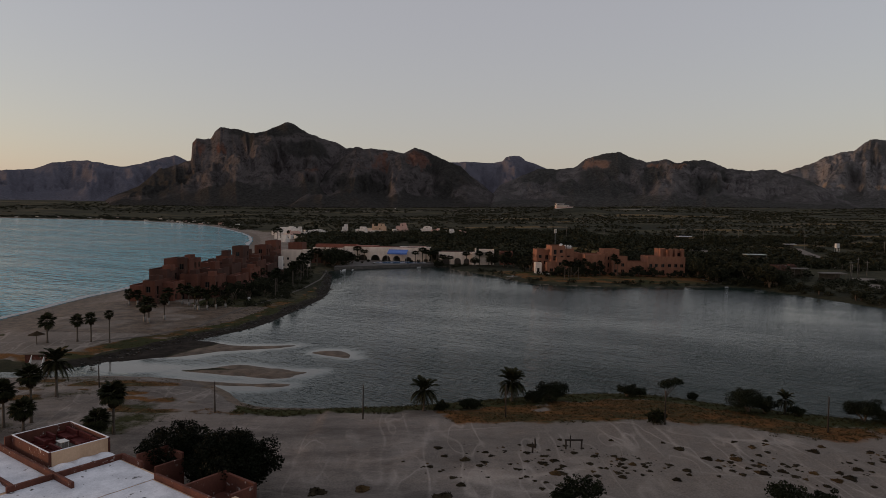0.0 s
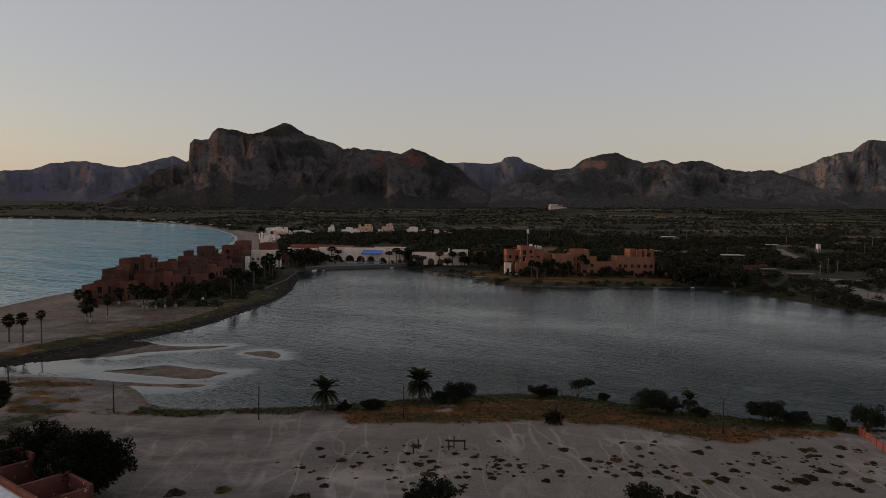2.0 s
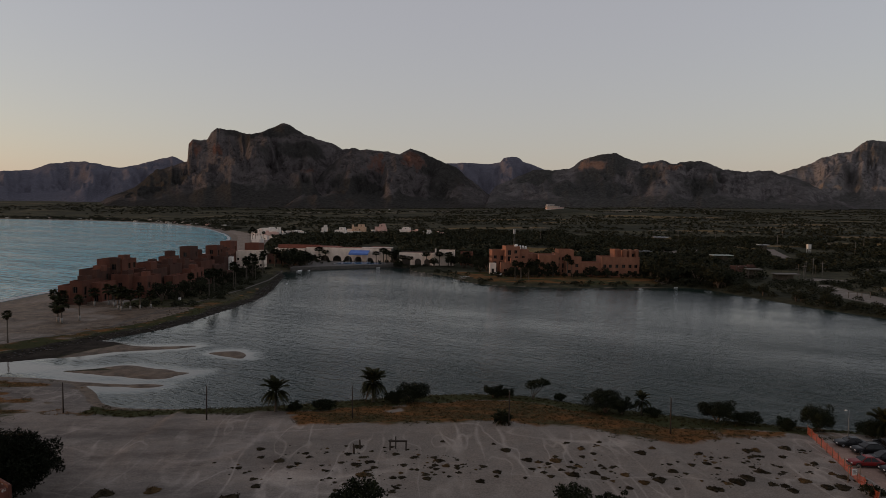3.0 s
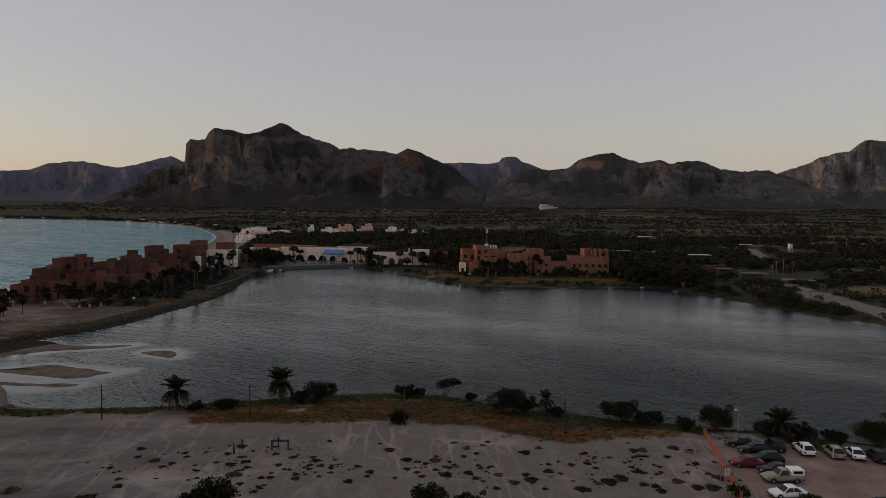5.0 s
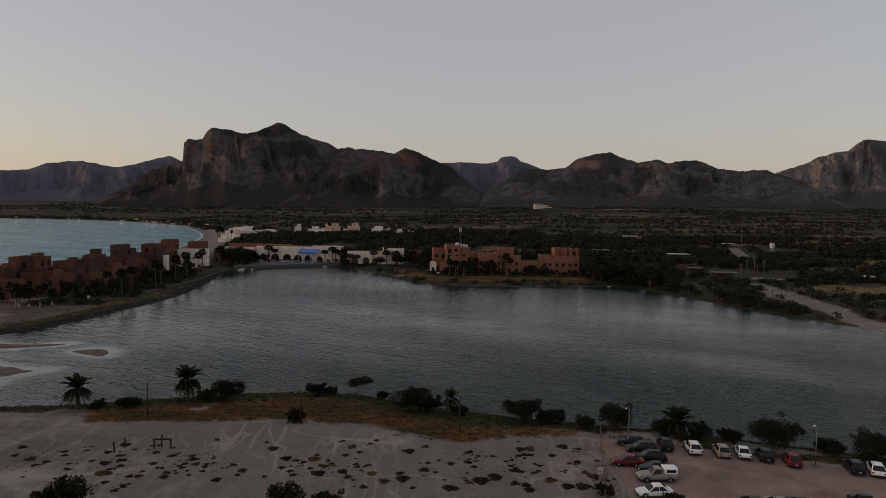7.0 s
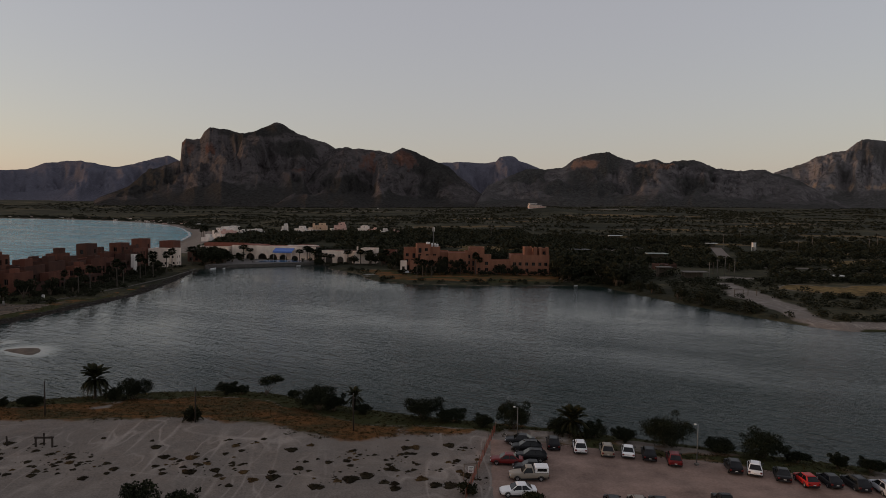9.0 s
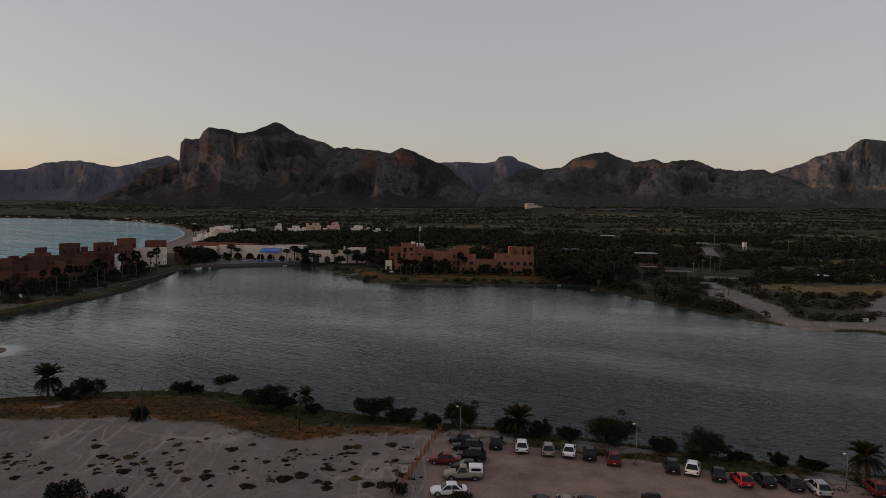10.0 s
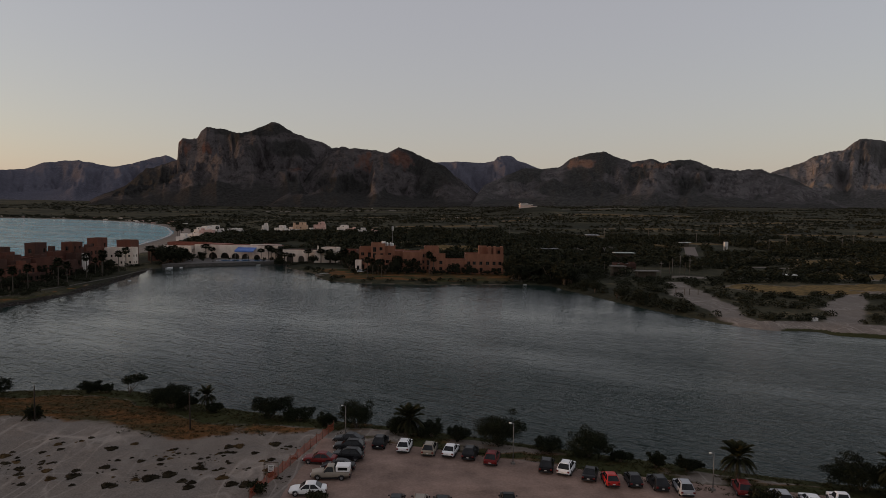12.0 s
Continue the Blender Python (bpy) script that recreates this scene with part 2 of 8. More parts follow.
    l.new(ramp_node(n, l, wet, [(0.0, (0.95,) * 3), (1.0, (0.55,) * 3)]), b.inputs["Roughness"])
    b.inputs["Specular IOR Level"].default_value = 0.04
    bump_node(n, l, math_node(n, l, "ADD", mid, math_node(n, l, "MULTIPLY", fine, 0.4)), 0.6, 0.25, b)
    return m


MAT_GROUND = ground_material()

# ---- the land: one sheet ----


def lattice(i, j, k, seed):
    v = np.sin(i * 127.1 + j * 311.7 + k * 74.7 + seed * 53.3) * 43758.5453
    return v - np.floor(v)


def value_noise(x, y, seed=0):
    i, j = np.floor(x), np.floor(y)
    u, v = x - i, y - j
    u, v = u * u * (3 - 2 * u), v * v * (3 - 2 * v)
    a, b = lattice(i, j, 0, seed), lattice(i + 1, j, 0, seed)
    c, d = lattice(i, j + 1, 0, seed), lattice(i + 1, j + 1, 0, seed)
    return (a * (1 - u) + b * u) * (1 - v) + (c * (1 - u) + d * u) * v


def fbm(x, y, octaves=5, seed=0, gain=0.5, ridged=False):
    total, size, weight = 0.0, 1.0, 0.0
    for o in range(octaves):
        v = value_noise(x * 2 ** o + o * 17.3, y * 2 ** o - o * 9.1, seed + o)
        v = 1 - np.abs(2 * v - 1) if ridged else v
        total, weight, size = total + v * size, weight + size, size * gain
    return total / weight


def smooth(a, b, v):
    t = np.clip((v - a) / (b - a), 0, 1)
    return t * t * (3 - 2 * t)


def rounded(points, steps=4):
    """A closed outline through the points, rounded (Catmull-Rom)."""
    p = np.array(points, float)
    out = []
    for a, b, c, d in zip(np.roll(p, 1, 0), p, np.roll(p, -1, 0), np.roll(p, -2, 0)):
        for s in np.arange(steps) / steps:
            out.append(0.5 * (2 * b + (c - a) * s + (2 * a - 5 * b + 4 * c - d) * s * s + (3 * b - a - 3 * c + d) * s ** 3))
    return np.array(out)


def outline_distance(x, y, outline):
    """Distance to a closed outline: positive outside, negative inside."""
    best, inside = np.full(x.shape, 1e9), np.zeros(x.shape, bool)
    for (ax, ay), (bx, by) in zip(outline, np.roll(outline, -1, 0)):
        dx, dy = bx - ax, by - ay
        t = np.clip(((x - ax) * dx + (y - ay) * dy) / (dx * dx + dy * dy + 1e-12), 0, 1)
        best = np.minimum(best, (x - ax - t * dx) ** 2 + (y - ay - t * dy) ** 2)
        if ay != by:
            inside ^= ((ay > y) != (by > y)) & (x < ax + (y - ay) / (by - ay) * dx)
    return np.where(inside, -1, 1) * np.sqrt(best)


# plan of the lagoon, from its mouth along the near bank, round the far shore and back along the spit
LAGOON = rounded([(-175, 121), (-119, 122.4), (-100, 124), (-85, 121.4), (-77, 114.7), (-71, 106.4), (-62, 104.4), (-47, 105.5), (-34, 109), (-18, 113),
                  (-4, 112.6), (6, 107), (21, 100.5), (41, 94.5), (59, 87.5), (76, 80.7), (97, 73.5), (140, 62), (260, 40), (262, 140),
                  (162, 165), (149, 174.5), (135, 177.5), (122.5, 200), (112.5, 225), (100.6, 263), (95, 279), (66, 279.3), (43, 276.8), (9, 283.5),
                  (-3.2, 302), (-8, 320), (-26, 347), (-31.5, 369.5), (-85, 340), (-83.4, 306), (-77, 243), (-82, 200), (-86.5, 176), (-94.8, 160), (-101.5, 147),
                  (-105, 137.5), (-111, 130), (-120, 126.5), (-175, 127)])
SEA = rounded([(-158, 80), (-157, 185), (-156, 230), (-153, 268), (-158, 400), (-177, 523), (-216, 695), (-272, 852), (-368, 1060), (-512, 1260), (-700, 1400),
               (-1000, 1470), (-2200, 1500), (-5900, 1500), (-5900, -2900), (-900, -2900), (-450, -1600), (-280, -800), (-215, -400), (-180, -180), (-165, -40)], 6)
# sandbars in the mouth: a tongue from the spit, two islands and a thin spit from the near bank
BARS = [rounded([(-112, 136), (-104, 146), (-100, 155), (-95, 157.5), (-87, 153.0), (-80, 152.0), (-72, 152.8), (-79, 148.3), (-86, 145.4), (-93, 141.2), (-99, 138.9), (-105, 135.6)], 3),
        rounded([(-90, 128.4), (-84.6, 130.0), (-79.9, 133.9), (-75.1, 132.6), (-68.1, 129.2), (-64.0, 127.8), (-67.8, 124.0), (-72, 123.0), (-77, 124.4), (-83.0, 126.6)], 3),
        rounded([(-67.6, 145.2), (-63.9, 147.2), (-60.8, 146.8), (-58.2, 141.2), (-59.6, 140.2), (-63.5, 142.4)], 3),
        rounded([(-86, 121.5), (-80, 120.2), (-75.7, 119.5), (-67, 118.4), (-72, 117.2), (-80, 117.6)], 3)]


def bars_distance(x, y):
    return np.minimum.reduce([outline_distance(x, y, o) for o in BARS])


def bars_at(x, y):
    d = bars_distance(x, y)
    return np.clip(-(d + 2.6 * (fbm(x * 0.16, y * 0.22, 4, 5) - 0.5)) / 4.0, -9, 1) - 0.08


def plain_height(x, y):
    return 1.45 + np.clip(y - 400, 0, None) * 0.0255


def land_height(x, y, to_lagoon=None, to_sea=None):
    x, y = np.asarray(x, float), np.asarray(y, float)
    dl = outline_distance(x, y, LAGOON) if to_lagoon is None else to_lagoon
    ds = outline_distance(x, y, SEA) if to_sea is None else to_sea
    top = np.minimum(plain_height(x, y), 1.2 + 0.03 * np.clip(ds, 0, None)) + np.where(y > 150, (fbm(x / 60, y / 60, 4, 3) - 0.5) * np.clip((y - 150) / 300, 0, 3), 0)
    top = top + 15.0 * np.exp(-((x - 280) / 90) ** 2 - ((y - 1480) / 120) ** 2)      # knoll under the mansion
    top = top + (fbm(x / 7, y / 7, 4, 9) - 0.5) * 0.35 + np.where(y < 125, (fbm(x / 2.4, y / 2.4, 3, 15) - 0.5) * 0.22, 0)
    bank_s = smooth(0, 26, ds)
    top = np.maximum(top, 0.3)
    edge = top * (1 - np.exp(-np.clip(dl, 0, None) * np.where(x < -58, 0.16, 0.34) / top))
    h = np.minimum(edge, top * bank_s)
    h = np.where(dl < 0, np.maximum(-1.4, dl * 0.22), h)
    h = np.where(ds < 0, np.maximum(-3.0, ds * 0.1), h)
    bar = bars_at(x, y)
    h = np.where((dl < 0) & (bar > -0.6), np.maximum(h, -0.26 + 0.60 * np.clip(bar + 0.5, 0, 0.9)), h)
    return h


def ground_at(x, y):
    return float(land_height(np.array([x]), np.array([y]))[0])


def grid_mesh(name, gx, gy, gz, material, attributes=(), label="", category="", kind="structure"):
    rows, cols = gx.shape
    me = bpy.data.meshes.new(name)
    co = np.stack([gx, gy, gz], -1).reshape(-1, 3)
    idx = np.arange(rows * cols).reshape(rows, cols)
    quads = np.stack([idx[:-1, :-1], idx[:-1, 1:], idx[1:, 1:], idx[1:, :-1]], -1).reshape(-1, 4)
    me.vertices.add(len(co))
    me.vertices.foreach_set("co", co.ravel().astype(np.float32))
    me.loops.add(quads.size)
    me.loops.foreach_set("vertex_index", quads.ravel().astype(np.int32))
    me.polygons.add(len(quads))
    me.polygons.foreach_set("loop_start", np.arange(0, quads.size, 4, dtype=np.int32))
    me.polygons.foreach_set("use_smooth", np.ones(len(quads), bool))
    me.update(calc_edges=True)
    me.validate()
    for key, values in attributes:
        if values.ndim == 3:
            at = me.attributes.new(key, "FLOAT_COLOR", "POINT")
            at.data.foreach_set("color", np.concatenate([values, np.ones(values.shape[:2] + (1,))], -1).ravel().astype(np.float32))
        else:
            at = me.attributes.new(key, "FLOAT", "POINT")
            at.data.foreach_set("value", values.ravel().astype(np.float32))
    me.materials.append(material)
    return tagged(new(name, me), label, category, kind=kind)


def spread(pieces):
    """Rising values: from, to, count, and the growth of the step inside each piece."""
    out = []
    for a, b, n, g in pieces:
        w = np.cumsum(g ** np.linspace(0, 1, n))
        out += list(a + (b - a) * np.concatenate([[0], w[:-1]]) / w[-1])
    return np.array(out + [pieces[-1][1]])


row_y = spread([(-3000, 30, 24, 0.02), (30, 130, 180, 1.0), (130, 400, 190, 3.0), (400, 1600, 90, 4.0), (1600, 2700, 50, 2.0), (2700, 4980, 10, 3.0)])
col_u = np.concatenate([[-60, -15, -5, -2.2, -1.3], np.linspace(-0.98, 0.98, 420), [1.3, 2.2, 5, 15, 60]])
GY, GU = np.meshgrid(row_y, col_u, indexing="ij")
GX = np.clip(GU * (np.abs(GY) + 70), -6000, 6000)
TO_LAGOON, TO_SEA = outline_distance(GX, GY, LAGOON), outline_distance(GX, GY, SEA)
GZ = land_height(GX, GY, TO_LAGOON, TO_SEA)


# dry open fields and lots of the plain: middle and half sizes
FIELDS = [(75, 472, 48, 22), (226, 520, 26, 26), (186, 262, 26, 17), (284, 402, 46, 24), (226, 272, 34, 12), (262, 318, 44, 14), (335, 470, 50, 11), (390, 590, 70, 16), (455, 520, 60, 12), (300, 556, 46, 9),
          (520, 700, 90, 22), (60, 500, 40, 9), (430, 1300, 130, 60), (150, 1010, 60, 16), (420, 900, 70, 18), (215, 640, 50, 20), (560, 1000, 90, 30), (160, 1180, 90, 40), (60, 820, 70, 25), (330, 780, 60, 22)]
LOTS = [(176, 492, 20, 26)]


def field_at(x, y, spots, loose=1.9):
    soft = fbm(x / 14, y / 14, 4, 21) - 0.5
    return np.maximum.reduce([smooth(0.0, 0.5, 1.15 - np.hypot((x - ox) / rx, (y - oy) / ry) + soft * loose) for ox, oy, rx, ry in spots])


def cover_masks(x, y, dl, ds):
    """Where straw grass, turf, mud and scrub lie; turf and scrub also paint the shade before the resort."""
    soft = fbm(x / 14, y / 14, 4, 21) - 0.5
    near = y < 130
    # straw belt along the near bank, wider towards the east, up to the fence of the car park
    patch = fbm(x / 5, y / 3.2, 4, 27) - 0.5
    reach = np.interp(x, [-75, -50, -43, -38, -29, -18, -5, 5, 17, 29, 36], [1.5, 2.5, 5, 16, 19, 21, 23, 19, 15, 12, 0])
    straw = np.where(near & (x > -76) & (x < 36), 1 - smooth(reach * 0.6, reach * 1.1, dl + soft * 8 + patch * 6), 0) * smooth(0.5, 3, dl)
    straw = np.clip(straw * (1.0 + 1.9 * patch), 0, 1)
    turf = np.where(near & (x > -110) & (x < 40), 1 - smooth(4.0, 10.0 + 3 * (x > -20), dl + soft * 6 + patch * 4), 0) * 0.95
    turf = np.where(near & (x >= 33), (1 - smooth(8.5, 12.5, dl + soft * 4)) * (0.55 + 1.6 * patch), turf)
    straw = np.where(near & (x >= 34), (1 - smooth(9, 13, dl + soft * 5)) * (0.62 + 1.2 * patch), straw)
    straw = np.where(near & (x > -48) & (x < 34), straw * (1 - 0.85 * smooth(0.35, 0.7, turf)), straw)
    # near west corner: patchy turf between the palms
    turf = np.where(near & (x < -72) & (y > 88), 0.28 + soft * 1.2, turf)
    straw = np.where(near & (x < -70) & (x > -112) & (y > 98) & (y < 121), 0.36 + soft * 0.8 + 1.8 * patch, straw)
    turf = np.where(near & (x > -72) & (x < -45), turf * 0.78, turf)
    # the spit: turf strip along the water, sand behind
    spit = (x < -60) & (y >= 126) & (y < 345)
    belt = 1 - smooth(np.interp(y, [130, 170, 220], [9, 11, 14]), np.interp(y, [130, 170, 220], [12, 14, 18]), dl + soft * 4)
    # shade of the resort and its trees, painted as dark ground cover
    shady = smooth(188, 212, y) * smooth(7, 12, dl + 5 * soft) * (1 - smooth(30, 36, dl))
    mud = 1 - smooth(4.0, 6.5, dl + soft * 6 + patch * 3)
    straw = np.where(spit, belt * (0.72 + 0.8 * patch), straw)
    turf = np.where(spit, np.maximum(np.maximum(belt * (0.40 + 1.5 * patch + soft), shady), mud), turf)
    # lawn before the hotel
    lawn = (x > -10) & (x < 92) & (y >= 276) & (y < 330) & (dl > 0)
    turf = np.where(lawn, 0.36 + 1.1 * soft + 1.2 * patch, turf)
    straw = np.where(lawn, 0.7, straw)
    mouth = (x < -58) & (y < 152)
    wet = np.where((dl < 4) & mouth & ~spit, 1 - smooth(0.6, 2.6, dl + soft * 3), 0)
    rim = smooth(-3.0, -0.5, dl) * (1 - smooth(np.where(x > 100, 1.2, 2.0), np.where(x > 100, 3.4, 5.5), dl + soft * 3))
    rim = np.where(x > 100, rim * smooth(0.44, 0.60, fbm(x / 17, y / 17, 3, 47)), rim)
    turf = np.where(mouth, turf, np.maximum(turf, rim * 0.9))
    wet = np.maximum(wet, np.where(ds < 16, 1 - smooth(5, 13, ds + soft * 5), 0) * 0.8)
    kelp = (1 - smooth(0.8, 2.2, np.abs(ds - 15 + 9 * soft))) * (y < 300) * (ds > 2)
    turf = np.where(x < -112, np.maximum(turf, kelp * (0.35 + 2.2 * patch)), turf)
    wet = np.where((dl < 0), 1, wet)
    silt = smooth(-10, -6, dl + soft * 7) * (1 - smooth(3.5, 6.5, dl + soft * 6 + patch * 3)) * (x < -76) * (y > 128) * (1 - smooth(185, 205, y))
    turf, wet, straw = np.maximum(turf, silt), wet * (1 - silt), straw * (1 - silt)
    scrub = smooth(270, 340, y + 40 * soft) * smooth(np.interp(y, [600, 1000], [20, 8]), np.interp(y, [600, 1000], [60, 22]), ds + np.interp(y, [600, 1000], [60, 14]) * soft) * np.where(lawn, 0, 1)
    east = (x > 84) & (y > 140) & (y < 300)
    lane = np.abs(x - np.interp(y, [166, 190, 206, 250, 284], [138, 134, 137, 143, 153])) / np.interp(y, [166, 190, 206, 250, 284], [5, 6, 7, 11, 6])
    flat = np.abs(x - np.interp(y, [160, 170, 208, 226, 244], [152, 156, 177, 191, 206])) / np.interp(y, [160, 170, 208, 226, 244], [5, 7, 9, 8, 5])
    bare = np.maximum(np.where(y < 286, 1.12 - lane, 0), np.where(y < 246, 1.3 - flat, 0)) + 1.8 * soft
    bare = np.maximum(bare, np.where((x > 126) & (x < 175) & (y < 184), 1.2 - np.abs(dl - 6) / 8, 0))
    scrub = np.where(east, np.clip(0.95 - 0.9 * np.clip(bare, 0, 1) + soft * 0.8, 0, 1), scrub)
    straw = np.where(east, np.clip(0.30 + soft * 1.2 + patch * 0.9, 0, 1), straw)
    wet = np.where(east, wet * 0.0, wet)
    straw = np.where(east, straw * (1 - np.clip(bare * 1.3, 0, 1)), straw)
    wet = np.where((spit & (y > 160) & (y < 208 + 20 * soft) & (dl > 8)), np.clip(0.58 + soft * 0.9 + patch * 0.6, 0, 1), wet)
    wet = np.where(east, wet * (1 - np.clip(rim * 1.4, 0, 1)), wet)
    scrub = np.where(lawn, 0.9 * (1 - smooth(3.5, 7.0, dl + 6 * soft + 4 * patch)), scrub)
    scrub = np.where((x < -84) & (y > 220) & (y < 420) & (ds > 30), 0.7, scrub)
    scrub = np.where(spit, np.maximum(np.maximum(mud, shady * (0.55 + patch)), scrub), scrub)
    field, lot = field_at(x, y, FIELDS), field_at(x, y, LOTS)
    scrub, straw = scrub * (1 - np.maximum(field, lot * 0.9)), np.maximum(straw, field * 0.85) * (1 - lot)
    # dry washes at the feet of the mountains
    for ox, oy, rx, ry in ((-90, 1960, 150, 40), (-330, 1900, 120, 34), (170, 1990, 90, 34), (560, 1940, 110, 34), (900, 1980, 90, 30), (330, 1560, 90, 30), (430, 1640, 70, 24)):
        wash = smooth(0.1, 0.6, 1.1 - np.hypot((x - ox) / rx, (y - oy + 40 * soft) / ry) + 2.4 * (fbm(x / 40, y / 30, 3, 57) - 0.5))
        scrub, straw = scrub * (1 - wash), straw * (1 - wash)
    return np.stack([np.clip(straw, 0, 1), np.clip(turf, 0, 1), np.clip(wet, 0, 1)], -1), np.clip(scrub, 0, 1)


COVER, SCRUB = cover_masks(GX, GY, TO_LAGOON, TO_SEA)
# packed damp sand on the west side of the lot
DAMP = (1 - smooth(-44, -20, GX + 26 * (fbm(GX / 18, GY / 9, 4, 45) - 0.5))) * (GY < 128) * smooth(-130, -95, GX)
# dark mud along the lagoon side of the spit
MUD = smooth(-9, -6, TO_LAGOON + 7 * (fbm(GX / 14, GY / 14, 4, 21) - 0.5)) * (1 - smooth(2.6, 4.6, TO_LAGOON + 5 * (fbm(GX / 9, GY / 9, 4, 23) - 0.5))) * (GX < -74) * smooth(127, 131, GY) * (1 - smooth(318, 336, GY))
ground = grid_mesh("ground", GX, GY, GZ, MAT_GROUND, [("cover", COVER), ("mud", MUD), ("scrub", SCRUB), ("damp", DAMP), ("field", field_at(GX, GY, FIELDS))],
                   "pale sand flats, straw grass banks and dark scrub plain", "ground")

# ---- water ----
wy = spread([(40, 130, 70, 1.0), (130, 390, 80, 2.0)])
wx = np.linspace(-150, 262, 220)
LX, LY = np.meshgrid(wx, wy)
wide = bars_distance(LX, LY) + 7 * (fbm(LX / 9, LY / 5, 4, 33) - 0.5)
calm = np.maximum(smooth(-1.0, -0.1, bars_at(LX, LY)) * 0.97, (1 - smooth(1.0, 6.5, wide)) * 0.93)
calm = np.maximum(calm, 0.62 * (1 - smooth(-82, -36, LX + 20 * (fbm(LX / 30, LY / 20, 3, 41) - 0.5))) * smooth(112, 135, LY) * (1 - smooth(205, 255, LY)))
calm = np.maximum(calm, 0.97 * (1 - smooth(3.0, 9.0, np.hypot((LX + 100) / 2.4, LY - 131) + 3 * (fbm(LX / 7, LY / 4, 3, 35) - 0.5))))
calm = np.maximum(calm, smooth(105, 190, LY + 40 * (fbm(LX / 60, LY / 40, 3, 37) - 0.5)) * np.clip(0.45 + 0.9 * (fbm(LX / 55, LY / 16, 4, 39) - 0.5), 0, 0.60))
shelter = -outline_distance(LX, LY, LAGOON) + 14 * (fbm(LX / 22, LY / 10, 3, 43) - 0.5)
calm = np.maximum(calm, 0.82 * (1 - smooth(2, 22, shelter)) * smooth(132, 165, LY) * (1 - 0.35 * smooth(85, 110, LX)))
calm = calm - 0.7 * (1 - smooth(100, 170, LY)) * smooth(-62, -38, LX) * (1 - calm) * (1 - 0.6 * smooth(25, 75, LX))      # rougher off the near bank
lagoon = grid_mesh("lagoon_water", LX, LY, LX * 0, MAT_LAGOON, [("calm", calm)], "grey rippled lagoon water with calm shallows by the sandbars", "water")
SX, SY = np.meshgrid(spread([(-6000, -900, 8, 0.1), (-900, -150, 30, 0.5)]), spread([(-3000, 60, 8, 0.1), (60, 1620, 40, 2.0)]))
sea = grid_mesh("sea_water", SX, SY, SX * 0, MAT_SEA, (), "teal sea with small waves under evening sky", "water")

# surf: thin broken foam along the beach
me = bpy.data.meshes.new("surf")
bm = bmesh.new()
shore = np.array([p for p in SEA if -600 < p[0] < -150 and p[1] < 1360 and p[1] > 85])
shore = np.stack([np.interp(np.linspace(0, 1, 420), np.linspace(0, 1, len(shore)), shore[:, k]) for k in (0, 1)], -1)
last = None
for k, (px, py) in enumerate(shore):
    w = 0.8 + 2.2 * float(value_noise(np.array(k * 0.21), np.array(1.7), 4)) - (py > 600) * 0.4
    off = 1.2 * float(value_noise(np.array(k * 0.13), np.array(5.2), 8))
    pair = [bm.verts.new((px - 0.6 - off - w, py, 0.05)), bm.verts.new((px + 0.5 - off * 0.6, py, 0.09))]
    if last:
        bm.faces.new((last[0], last[1], pair[1], pair[0]))
    last = pair
bm.to_mesh(me)
bm.free()
me.materials.append(surface("sea_foam", (0.18, 0.20, 0.21), (0.42, 0.42, 0.42), 0.6, 0.6, 0.2))
tagged(new("surf", me), "thin white foam line of surf along the beach", "water", kind="structure")

# ---- mountains ----


